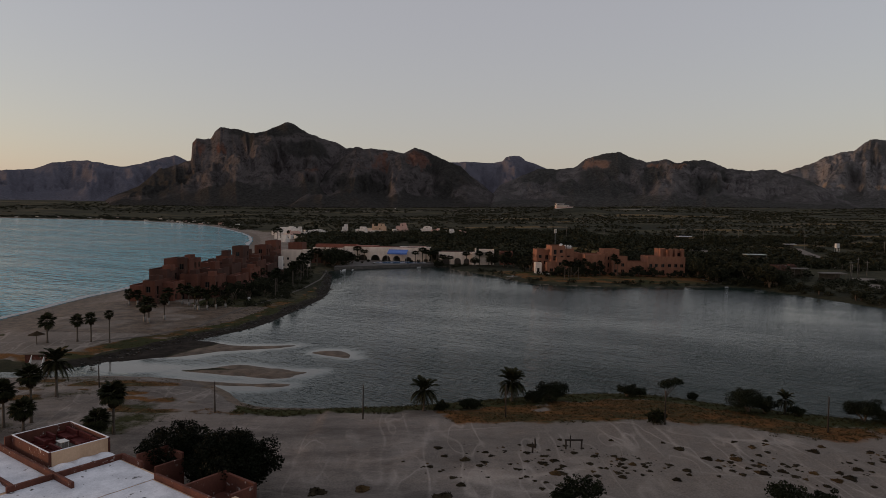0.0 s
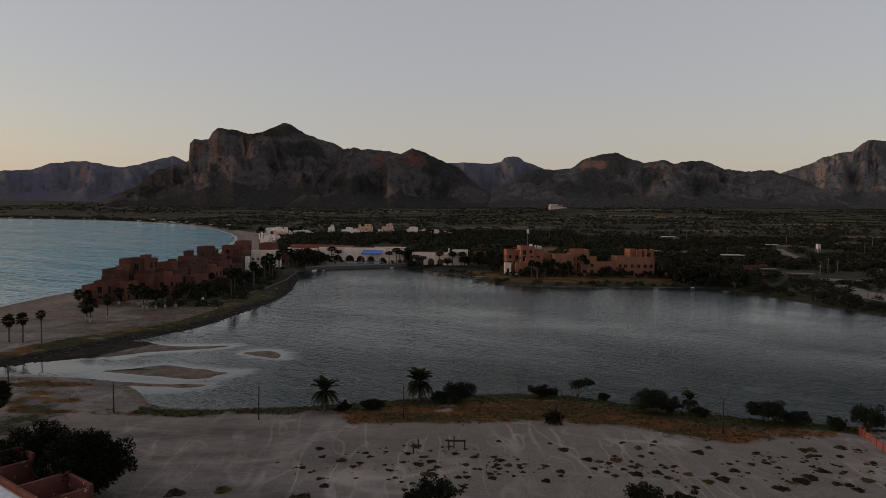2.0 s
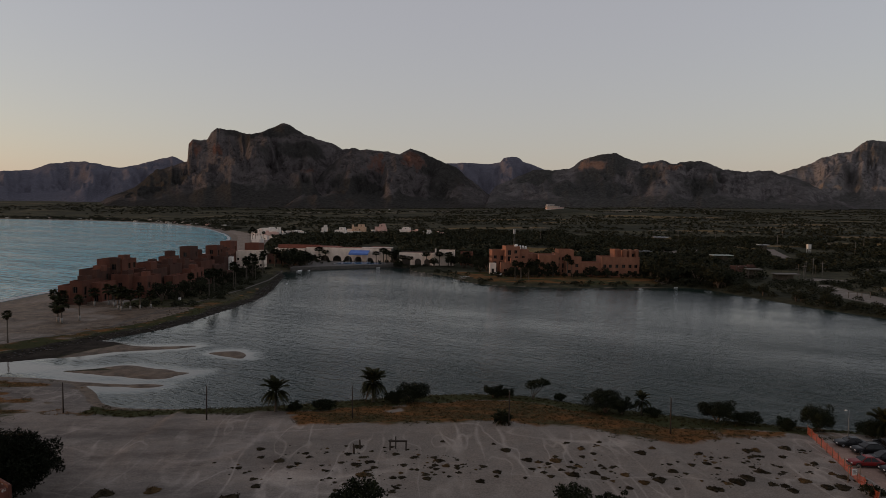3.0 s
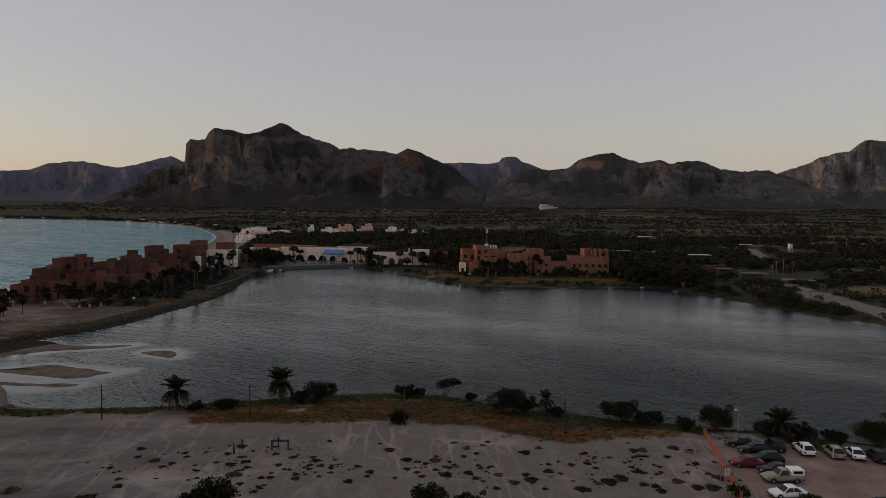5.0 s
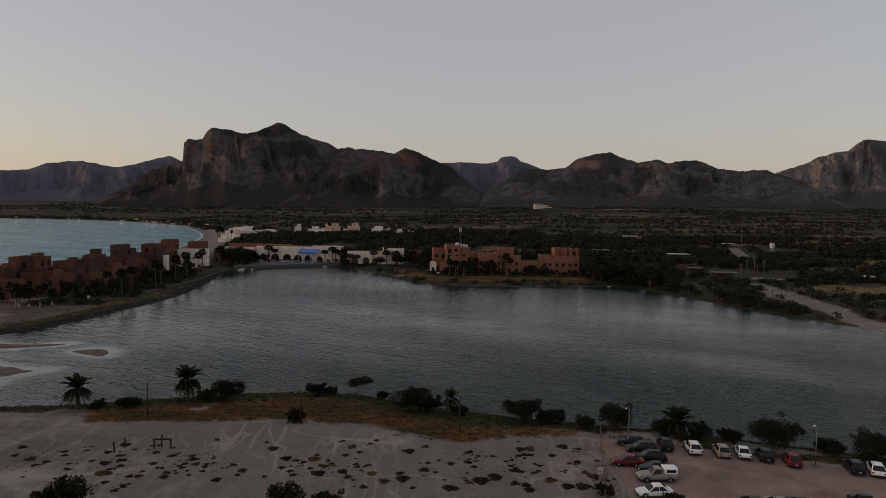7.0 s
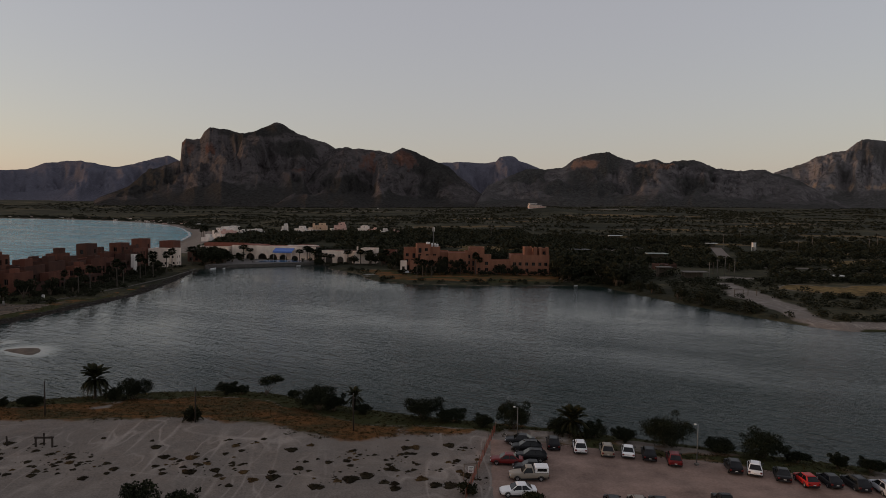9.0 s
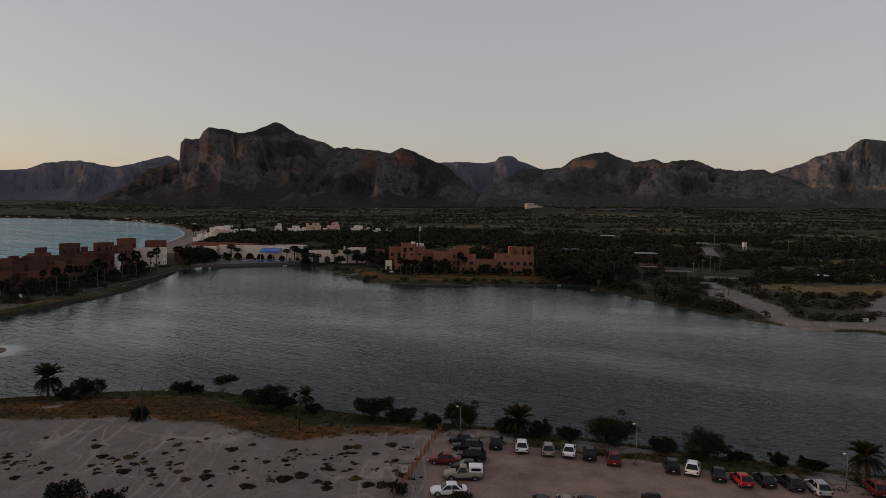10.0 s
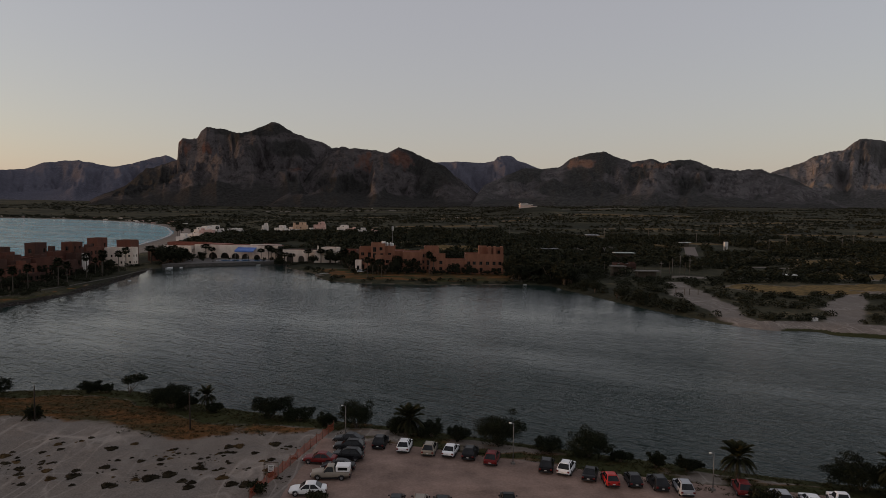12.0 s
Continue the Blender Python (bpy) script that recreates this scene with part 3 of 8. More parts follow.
def ridge(name, crest, depth, front, back, material, label, seed, base=35.0, cliff=0.55, rough=1.0, cols=560, rows=150, rust=(), foot=(0.30, 0.20), brushy=0.5, brush_at=(), bare_at=()):
    """A mountain range: crest heights along x, the crest's distance along x, the run of its front and back slopes.
    foot: where the rock begins on the slope and how high it lies there; brushy: how much dark brush covers the upper
    slopes;
    the three spot lists: middles (x, z) and half sizes of reddish cliffs with low-sun warmth painted in, brush slopes
    and bare faces."""
    cx, cz = np.array(crest, float).T
    x = np.linspace(cx[0], cx[-1], cols)
    s = np.concatenate([np.linspace(0, 1, rows), 1 + np.linspace(0, 1, 14)[1:]])
    S, X0 = np.meshgrid(s, x, indexing="ij")
    mid = np.interp(X0, *np.array(depth, float).T)
    Y = np.where(S <= 1, mid - front * (1 - S), mid + back * (S - 1))
    X = X0 * Y / mid                                       # slopes run along the lines of sight
    crest_z = np.interp(X0, cx, cz)
    wide = sum(np.interp(X0 + d, cx, cz) for d in (-260, -190, -120, -60, 0, 60, 120, 190, 260)) / 9
    t = np.clip(S, 0, 1)
    blend = smooth(0.40, 0.92, t + 0.3 * (fbm(X0 / 120, S * 3, 3, seed + 5) - 0.5))
    top = np.where(S >= 1, crest_z, np.minimum(wide, crest_z + 40) * (1 - blend) + crest_z * blend) - base
    jag = (fbm(X0 / 45, X0 * 0 + seed, 5, seed, 0.62) - 0.5) * 20 * rough
    top = np.maximum(top + jag * np.clip(top / 150, 0, 1), 2)
    shape = np.clip(t * (1 - t) * 4, 0, 1)
    warp = 150 * (fbm(X0 / 300, t * 2.0 + seed, 4, seed + 2) - 0.5) + 46 * (fbm(X0 / 80, t * 5.0, 3, seed + 4) - 0.5)
    ribs = smooth(0.28, 0.80, fbm((X0 + warp) / 230, t * 1.0 + seed, 3, seed + 7, 0.5, True))
    gully = smooth(0.25, 0.78, fbm((X0 + warp * 0.8) / 75, t * 2.4 + seed, 4, seed + 3, 0.58, True))
    fine = fbm(X0 / 34, t * 22 + seed, 5, seed + 11, 0.6)
    lumps = fbm((X0 + warp) / 150, t * 4.0 + seed, 4, seed + 19)
    lip = np.clip(foot[0] + 0.34 * (fbm(X0 / 260, t * 0 + seed, 4, seed + 21) - 0.5) + 0.22 * (0.6 - ribs), 0.12, 0.7)
    low = np.clip(foot[1] + 0.16 * (fbm(X0 / 230, t * 0 + seed, 3, seed + 23) - 0.5), 0.08, 0.4)
    u = np.clip((t - lip) / (1 - lip), 0, 1)
    dome = 1 - (1 - u) ** (0.95 + 1.0 * lumps)              # steep at its foot, rounded above
    form = np.where(t < lip, low * np.clip(t / lip, 0, 1) ** 1.4, low + (1 - low) * dome)
    steep = smooth(-0.05, 0.12, t - lip)
    form = form * (1 - shape * steep * (0.46 * (1 - ribs) ** 1.2 + 0.24 * (1 - gully)) - 0.05 * shape * (1 - gully))
    form = form + shape * steep * ((fine - 0.5) * 0.16 + (lumps - 0.5) * 0.30)
    band = form * 5.5 + 1.6 * fbm(X0 / 260, Y / 400, 3, seed + 13)
    lay = (np.floor(band) + smooth(0.25, 0.6, band - np.floor(band)) - band) / 5.5
    crag = smooth(0.40, 0.60, fbm(X0 / 240, Y / 160, 3, seed + 17)) * steep
    form = form + lay * cliff * crag * shape
    form = np.where(S > 1, 1 - (S - 1) * 0.9, form)
    form[0, :] = -0.15
    Z = base - 12 * (1 - smooth(0, 0.12, S)) + top * np.clip(form, -0.2, 1.0)
    line = 31 + (np.interp(X0, cx, cz) + jag * np.clip((crest_z - base) / 150, 0, 1) - 31) * Y / mid
    Z = np.where(S < 1, np.minimum(Z, line - 26 * (1 - t) - 0.5), Z)
    ragged = fbm((X0 + warp) / 70, t * 7, 5, seed + 31, 0.6) - 0.5
    glow = np.zeros(X.shape)
    # red rock, and the low sun's warmth on west faces coloured in with it
    for rx, rz, rw, rh in rust:
        glow = np.maximum(glow, 1 - smooth(0.35, 1.1, np.hypot((X0 - rx) / rw, (Z - rz) / rh) + 1.2 * (lumps - 0.5) + 3.0 * ragged + 0.5 * (gully - 0.5)))
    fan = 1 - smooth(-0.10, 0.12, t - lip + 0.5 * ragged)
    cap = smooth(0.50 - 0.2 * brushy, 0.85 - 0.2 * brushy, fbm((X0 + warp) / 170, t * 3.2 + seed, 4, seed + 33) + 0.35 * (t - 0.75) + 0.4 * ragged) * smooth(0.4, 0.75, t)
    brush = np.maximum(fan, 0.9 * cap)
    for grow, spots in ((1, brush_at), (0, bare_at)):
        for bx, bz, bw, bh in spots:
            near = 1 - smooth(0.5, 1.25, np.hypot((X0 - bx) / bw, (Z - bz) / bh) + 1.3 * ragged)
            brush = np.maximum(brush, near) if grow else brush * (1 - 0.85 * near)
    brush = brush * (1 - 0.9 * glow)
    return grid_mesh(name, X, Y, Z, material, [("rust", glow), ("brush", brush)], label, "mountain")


ridge("mountain_main", [(-1560, 60), (-1400, 122), (-1295, 207), (-1214, 230), (-1146, 250), (-1139, 338), (-1119, 354), (-1051, 352), (-1030, 388), (-1003, 407),
                        (-930, 403), (-862, 388), (-795, 397), (-754, 417), (-692, 442), (-646, 430), (-591, 396), (-523, 372), (-469, 351), (-401, 320),
                        (-346, 332), (-280, 300), (-160, 230), (0, 120), (120, 50)],
      [(-1600, 3300), (200, 3300)], 900, 400, MAT_ROCK, "dark rugged rock massif with cliffs and a rounded summit", 3, 38, 0.5, cols=600, rows=150, foot=(0.34, 0.20), brushy=0.45, brush_at=[(-760, 400, 260, 42), (-600, 300, 110, 55), (-1330, 140, 220, 110), (-900, 75, 420, 40)], bare_at=[(-930, 270, 120, 90), (-760, 200, 160, 70)],
      rust=[(-1098, 290, 46, 60), (-1020, 300, 22, 50), (-560, 190, 60, 22)])
ridge("mountain_middle", [(-640, 50), (-520, 120), (-407, 225), (-320, 291), (-270, 288), (-236, 289), (-162, 283), (-113, 274), (-64, 299), (-27, 290), (35, 257),
                          (84, 236), (134, 217), (209, 161), (285, 101), (360, 65), (460, 40)],
      [(-640, 2950), (460, 2950)], 640, 300, MAT_ROCK, "dark rock ridge with reddish, sun-tinted cliff faces", 11, 38, 0.4, cols=380, rows=120, foot=(0.36, 0.24), brushy=0.55, brush_at=[(70, 190, 130, 95), (-300, 110, 130, 55), (-10, 285, 50, 22)], bare_at=[(-60, 155, 110, 34)],
      rust=[(-235, 215, 62, 62), (-62, 240, 42, 40), (-190, 262, 26, 22)])
ridge("mountain_east", [(250, 60), (319, 142), (420, 190), (498, 221), (653, 229), (704, 263), (755, 281), (806, 298), (858, 306), (897, 294), (937, 272), (989, 262),
                        (1080, 271), (1146, 262), (1198, 271), (1263, 277), (1316, 252), (1356, 240), (1435, 233), (1488, 221), (1540, 235), (1593, 238),
                        (1620, 226), (1720, 200), (1900, 120), (2050, 60)],
      [(250, 3050), (2050, 3050)], 700, 400, MAT_ROCK_EAST, "long dark broken ridge of bare rock above brush slopes", 23, 52, 0.3, cols=520, rows=110, foot=(0.40, 0.22), brushy=0.5, brush_at=[(760, 110, 220, 55), (1010, 180, 55, 90), (1250, 130, 110, 65)], bare_at=[(1060, 130, 70, 36), (1430, 150, 90, 60)],
      rust=[(785, 245, 70, 40), (1010, 240, 40, 22), (1130, 235, 40, 22)])
ridge("mountain_far_east", [(1500, 90), (1700, 170), (1916, 255), (1977, 280), (2068, 312), (2128, 343), (2219, 363), (2281, 376), (2325, 406), (2370, 434), (2432, 438),
                            (2488, 433), (2600, 410), (2750, 350), (2950, 250), (3200, 120)],
      [(1500, 3550), (3200, 3550)], 800, 400, MAT_ROCK_PALE, "broad massif with a pale cliff band below its top", 31, 56, 0.3, cols=360, rows=110, foot=(0.34, 0.22), brushy=0.35,
      rust=[(2230, 166, 210, 24), (2480, 164, 160, 24)])
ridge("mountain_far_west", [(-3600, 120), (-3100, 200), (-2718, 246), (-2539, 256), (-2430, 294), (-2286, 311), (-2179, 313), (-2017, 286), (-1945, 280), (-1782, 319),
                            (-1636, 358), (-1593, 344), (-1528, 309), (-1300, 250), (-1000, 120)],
      [(-3600, 4450), (-1000, 4450)], 1500, 300, MAT_ROCK_HAZED, "distant hills beyond the bay, haze-tinted blue-grey", 41, 50, 0.3, 0.6, 260, 70)
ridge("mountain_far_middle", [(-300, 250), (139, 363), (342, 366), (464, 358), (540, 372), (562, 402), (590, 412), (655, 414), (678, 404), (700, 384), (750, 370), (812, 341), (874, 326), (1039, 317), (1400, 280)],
      [(-300, 4750), (1400, 4750)], 1200, 200, MAT_ROCK_HAZED, "distant flat-topped hill between the ridges, haze-tinted blue-grey", 53, 60, 0.3, 0.6, 200, 60)

# ---- building blocks ----
RNG = random.Random(7)


def part(name, bm, material, parent, label="", smooth_faces=False):
    """Links a bmesh as one mesh object under a thing or a part."""
    me = bpy.data.meshes.new(name)
    bm.normal_update()
    bm.to_mesh(me)
    bm.free()
    for m in material if isinstance(material, (list, tuple)) else [material]:
        me.materials.append(m)
    if smooth_faces:
        me.polygons.foreach_set("use_smooth", np.ones(len(me.polygons), bool))
    ob = new(name, me)
    ob.parent = parent
    if label:
        tagged(ob, label)
    return ob


def shared(name, me, parent, m):
    ob = new(name, me)
    ob.parent = parent
    ob.matrix_basis = m
    return ob


def thing(name, label, category, m=None, group="", kind=""):
    ob = new(name)
    ob.empty_display_size = 0.3
    if m is not None:
        ob.matrix_basis = m
    return tagged(ob, label, category, group, kind)


def array_mesh(name, verts, faces, materials, slots=None, smooth_faces=False):
    """A mesh from numpy vertices and an (n, 3) or (n, 4) array of corners."""
    me = bpy.data.meshes.new(name)
    faces = np.asarray(faces, np.int32)
    me.vertices.add(len(verts))
    me.vertices.foreach_set("co", np.asarray(verts, np.float32).ravel())
    me.loops.add(faces.size)
    me.loops.foreach_set("vertex_index", faces.ravel())
    me.polygons.add(len(faces))
    me.polygons.foreach_set("loop_start", np.arange(0, faces.size, faces.shape[1], dtype=np.int32))
    if slots is not None:
        me.polygons.foreach_set("material_index", np.asarray(slots, np.int32))
    if smooth_faces:
        me.polygons.foreach_set("use_smooth", np.ones(len(faces), bool))
    me.update(calc_edges=True)
    me.validate()
    for m in materials:
        me.materials.append(m)
    return me


def box(bm, x0, x1, y0, y1, z0, z1, bevel=0.0, slot=0):
    v = [bm.verts.new((x, y, z)) for z in (z0, z1) for x, y in ((x0, y0), (x1, y0), (x1, y1), (x0, y1))]
    fs = [bm.faces.new([v[i] for i in q]) for q in ((3, 2, 1, 0), (4, 5, 6, 7), (0, 1, 5, 4), (1, 2, 6, 5), (2, 3, 7, 6), (3, 0, 4, 7))]
    for f in fs:
        f.material_index = slot
    if bevel:
        es = list({e for f in fs for e in f.edges})
        bmesh.ops.bevel(bm, geom=es, offset=bevel, segments=2, affect="EDGES", profile=0.6)


def tube(bm, points, radii, sides=8, cap=True, slot=0):
    """A tapered tube along points."""
    rings = []
    pts = [Vector(p) for p in points]
    for i, p in enumerate(pts):
        way = (pts[min(i + 1, len(pts) - 1)] - pts[max(i - 1, 0)]).normalized()
        a = way.orthogonal().normalized() if abs(way.z) < 0.95 else Vector((1, 0, 0)).cross(way).normalized()
        b = way.cross(a)
        r = radii[i] if isinstance(radii, (list, tuple)) else radii
        rings.append([bm.verts.new(p + a * (r * math.cos(2 * math.pi * k / sides)) + b * (r * math.sin(2 * math.pi * k / sides))) for k in range(sides)])
    for r0, r1 in zip(rings, rings[1:]):
        for k in range(sides):
            f = bm.faces.new((r0[k], r0[(k + 1) % sides], r1[(k + 1) % sides], r1[k]))
            f.material_index, f.smooth = slot, True
    if cap:
        for r in (rings[0][::-1], rings[-1]):
            bm.faces.new(r).material_index = slot


def leaf_cloud(rng, blobs, count, size, squash=0.5, hollow=0.55):
    """Small leaf quads scattered through the shells of lumpy ellipsoids. blobs: (x, y, z, rx, ry, rz)."""
    weights = np.array([b[3] * b[4] for b in blobs])
    pick = rng.choice(len(blobs), count, p=weights / weights.sum())
    b = np.array(blobs)[pick]
    d = rng.normal(size=(count, 3))
    d /= np.linalg.norm(d, axis=1)[:, None]
    lump = 1 + 0.22 * np.sin(d[:, :1] * 5 + b[:, :1]) * np.sin(d[:, 1:2] * 6 + b[:, 1:2] * 2) + 0.12 * np.sin(d[:, 2:] * 11 + b[:, 2:3])
    r = (hollow + (1 - hollow) * rng.random((count, 1)) ** 0.6) * lump
    c = b[:, :3] + d * r * b[:, 3:]
    a = rng.normal(size=(count, 3)) + d * 0.4
    a /= np.linalg.norm(a, axis=1)[:, None]
    t = np.cross(a, rng.normal(size=(count, 3)))
    t /= np.linalg.norm(t, axis=1)[:, None] + 1e-9
    s = size * (0.6 + 0.8 * rng.random((count, 1)))
    v = np.stack([c - a * s, c + t * s * squash, c + a * s, c - t * s * squash], 1).reshape(-1, 3)
    return v, np.arange(count * 4).reshape(-1, 4)


def scatter(proto, places):
    """Joins many scaled, turned copies of one (vertices, faces). places: x, y, z, scale, height scale, turn."""
    v, f = proto
    p = np.asarray(places, float)
    c, s = np.cos(p[:, 5])[:, None], np.sin(p[:, 5])[:, None]
    x = (v[None, :, 0] * c - v[None, :, 1] * s) * p[:, 3:4] + p[:, 0:1]
    y = (v[None, :, 0] * s + v[None, :, 1] * c) * p[:, 3:4] + p[:, 1:2]
    z = v[None, :, 2] * p[:, 4:5] + p[:, 2:3]
    verts = np.stack([x, y, z], -1).reshape(-1, 3)
    faces = (f[None] + (np.arange(len(p)) * len(v))[:, None, None]).reshape(-1, f.shape[1])
    return verts, faces


def join_arrays(*pairs):
    vs, fs, n = [], [], 0
    for v, f in pairs:
        vs.append(v)
        fs.append(f + n)
        n += len(v)
    return np.concatenate(vs), np.concatenate(fs)


# ---- more materials ----
MAT_BARK = surface("bark", (0.06, 0.045, 0.035), (0.16, 0.125, 0.095), 2.0, 0.95, 0.6, 9, streak=(1, 1, 0.25))
MAT_PALM_TRUNK = surface("palm_trunk", (0.05, 0.04, 0.032), (0.12, 0.10, 0.08), 1.2, 0.95, 0.6, 9, streak=(1, 1, 4))
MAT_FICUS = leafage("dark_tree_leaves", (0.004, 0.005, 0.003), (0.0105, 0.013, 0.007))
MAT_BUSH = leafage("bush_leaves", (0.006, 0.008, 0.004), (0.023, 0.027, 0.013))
MAT_FROND = leafage("palm_fronds", (0.008, 0.010, 0.005), (0.036, 0.036, 0.017))
MAT_DEAD = leafage("dead_fronds", (0.018, 0.013, 0.008), (0.05, 0.036, 0.022), 0.9)
MAT_FARTREE = leafage("woodland_leaves", (0.0115, 0.0132, 0.0082), (0.035, 0.037, 0.022), 0.8)
MAT_STRAW = leafage("straw_blades", (0.05, 0.029, 0.014), (0.19, 0.11, 0.052), 0.9)
MAT_GREENGRASS = leafage("bank_grass", (0.014, 0.014, 0.006), (0.052, 0.044, 0.018), 0.9)
MAT_ADOBE = surface("terracotta_plaster", (0.080, 0.032, 0.022), (0.165, 0.066, 0.044), 0.35, 0.95, 0.35, 14, streak=(1, 1, 0.45), each=0.28)
MAT_ADOBE_DARK = surface("brown_plaster", (0.045, 0.022, 0.017), (0.092, 0.044, 0.032), 0.35, 0.95, 0.35, 14, streak=(1, 1, 0.45))
MAT_HOTEL = surface("salmon_plaster", (0.172, 0.073, 0.045), (0.300, 0.137, 0.085), 0.35, 0.95, 0.35, 14, streak=(1, 1, 0.45))
MAT_WHITE = surface("white_plaster", (0.52, 0.47, 0.43), (0.80, 0.75, 0.70), 0.4, 0.9, 0.25, 14, streak=(1, 1, 0.4))
MAT_CREAM = surface("cream_plaster", (0.56, 0.46, 0.38), (0.84, 0.72, 0.62), 0.35, 0.92, 0.25, 14, streak=(1, 1, 0.4))
MAT_PINK = surface("pink_plaster", (0.50, 0.31, 0.26), (0.70, 0.48, 0.41), 0.35, 0.92, 0.25, 14)
MAT_ROOFTILE = surface("red_roof", (0.14, 0.05, 0.035), (0.27, 0.10, 0.07), 0.8, 0.9, 0.4, 8)
MAT_ROOFWHITE = surface("white_roof_coating", (0.50, 0.52, 0.56), (0.84, 0.85, 0.88), 0.45, 0.75, 0.3, 10)
MAT_BRICKRED = surface("red_parapet_paint", (0.060, 0.022, 0.016), (0.140, 0.049, 0.033), 0.6, 0.9, 0.4, 12, streak=(1, 1, 0.5), chips=(0.50, 0.47, 0.45))
MAT_OCHRE = surface("ochre_plaster", (0.48, 0.32, 0.21), (0.68, 0.48, 0.33), 0.5, 0.9, 0.25, 14)
MAT_STONE = surface("quay_stone", (0.10, 0.09, 0.08), (0.24, 0.21, 0.185), 0.7, 0.95, 0.6, 6)
MAT_TERRACE = surface("dark_terrace_paving", (0.055, 0.05, 0.045), (0.12, 0.11, 0.10), 0.5, 0.9, 0.2, 12)
MAT_DECK = surface("pale_paving", (0.10, 0.09, 0.08), (0.20, 0.18, 0.16), 0.5, 0.9, 0.2, 12)
MAT_BLUE = surface("blue_canvas", (0.07, 0.14, 0.38), (0.12, 0.22, 0.52), 0.8, 0.8, 0.1, 10)
MAT_POOL = surface("pool_water", (0.03, 0.13, 0.32), (0.06, 0.22, 0.46), 0.5, 0.12, 0.1, 10, spec=0.5)
MAT_WOOD = surface("weathered_wood", (0.07, 0.055, 0.042), (0.17, 0.135, 0.105), 3.0, 0.95, 0.5, 8, streak=(1, 1, 0.2))
MAT_DARKWOOD = surface("dark_weathered_timber", (0.016, 0.012, 0.010), (0.05, 0.038, 0.03), 3.0, 0.95, 0.5, 8, streak=(1, 1, 0.2))
MAT_METAL = surface("galvanised_steel", (0.10, 0.10, 0.10), (0.20, 0.20, 0.20), 2.0, 0.6, 0.1, 10, metallic=0.6)
MAT_PALE = surface("pale_paint", (0.45, 0.44, 0.42), (0.7, 0.69, 0.66), 1.2, 0.7, 0.1, 10)
MAT_NET = surface("orange_plastic_net", (0.24, 0.046, 0.024), (0.42, 0.088, 0.040), 2.0, 0.7, 0.0)
MAT_RUBBER = surface("tyre_rubber", (0.010, 0.010, 0.010), (0.028, 0.028, 0.028), 6, 0.9, 0.2)
MAT_RIM = surface("wheel_alloy", (0.25, 0.25, 0.26), (0.42, 0.42, 0.43), 6, 0.4, 0.0, metallic=0.8)
MAT_DARKSTUFF = surface("dark_red_fabric", (0.045, 0.006, 0.006), (0.12, 0.018, 0.015), 1.5, 0.9, 0.3)
MAT_SOIL_SHADE = surface("dark_gravel_shade", (0.05, 0.045, 0.04), (0.12, 0.105, 0.09), 2.0, 0.95, 0.4)
MAT_PATH = surface("pale_dirt", (0.105, 0.082, 0.067), (0.175, 0.142, 0.118), 0.6, 0.9, 0.2)
MAT_GRAVEL = surface("car_park_dirt", (0.124, 0.083, 0.065), (0.310, 0.213, 0.170), 0.25, 0.95, 0.4, 14)
MAT_BOAT = surface("white_boat_paint", (0.5, 0.5, 0.5), (0.75, 0.75, 0.74), 2, 0.5, 0.0)


def glass(name, tint=(0.012, 0.014, 0.016), rough=0.08):
    m, n, l, b = nodes_of(name)
    co = n.new("ShaderNodeTexCoord").outputs["Object"]
    l.new(ramp_node(n, l, noise_node(n, l, co, 0.7, 2), [(0.35, tuple(v * 0.6 for v in tint)), (0.65, tuple(v * 1.5 for v in tint))]), b.inputs["Base Color"])
    b.inputs["Roughness"].default_value, b.inputs["Specular IOR Level"].default_value = rough, 0.3
    return m


MAT_GLASS = glass("window_glass", (0.008, 0.009, 0.010), 0.12)
MAT_CARGLASS = glass("car_glass", (0.008, 0.009, 0.010), 0.05)
MAT_TAIL = surface("tail_lamp_red", (0.10, 0.008, 0.007), (0.16, 0.012, 0.010), 5, 0.3, 0.0)
MAT_HEAD = surface("head_lamp_lens", (0.45, 0.45, 0.45), (0.6, 0.6, 0.6), 5, 0.15, 0.0)
MAT_TRIM = surface("black_trim", (0.010, 0.010, 0.011), (0.022, 0.022, 0.023), 4, 0.5, 0.0)

# ---- buildings ----


def wall_face(bm, p0, p1, z0, z1, openings, depth=0.42, slot=0):
    """An upright wall from p0 to p1 with rectangular openings (u0, u1, za, zb) that go in by depth; outside lies to the right of p0 -> p1."""
    p0, p1 = Vector(p0), Vector(p1)
    length = (p1 - p0).length
    way = (p1 - p0) / length
    inward = Vector((-way.y, way.x))
    us = sorted({0.0, length, *[o[0] for o in openings], *[o[1] for o in openings]})
    zs = sorted({z0, z1, *[o[2] for o in openings], *[o[3] for o in openings]})

    def at(u, z, d=0.0):
        q = p0 + way * u + inward * d
        return bm.verts.new((q.x, q.y, z))

    for ua, ub in zip(us, us[1:]):
        for za, zb in zip(zs, zs[1:]):
            um, zm = (ua + ub) / 2, (za + zb) / 2
            if any(o[0] < um < o[1] and o[2] < zm < o[3] for o in openings):
                continue
            bm.faces.new([at(ua, za), at(ub, za), at(ub, zb), at(ua, zb)]).material_index = slot
    for ua, ub, za, zb in openings:
        ring = ((ua, za), (ub, za), (ub, zb), (ua, zb))
        for (u, z), (u2, z2) in zip(ring, ring[1:] + ring[:1]):
            bm.faces.new([at(u, z), at(u, z, depth), at(u2, z2, depth), at(u2, z2)]).material_index = slot


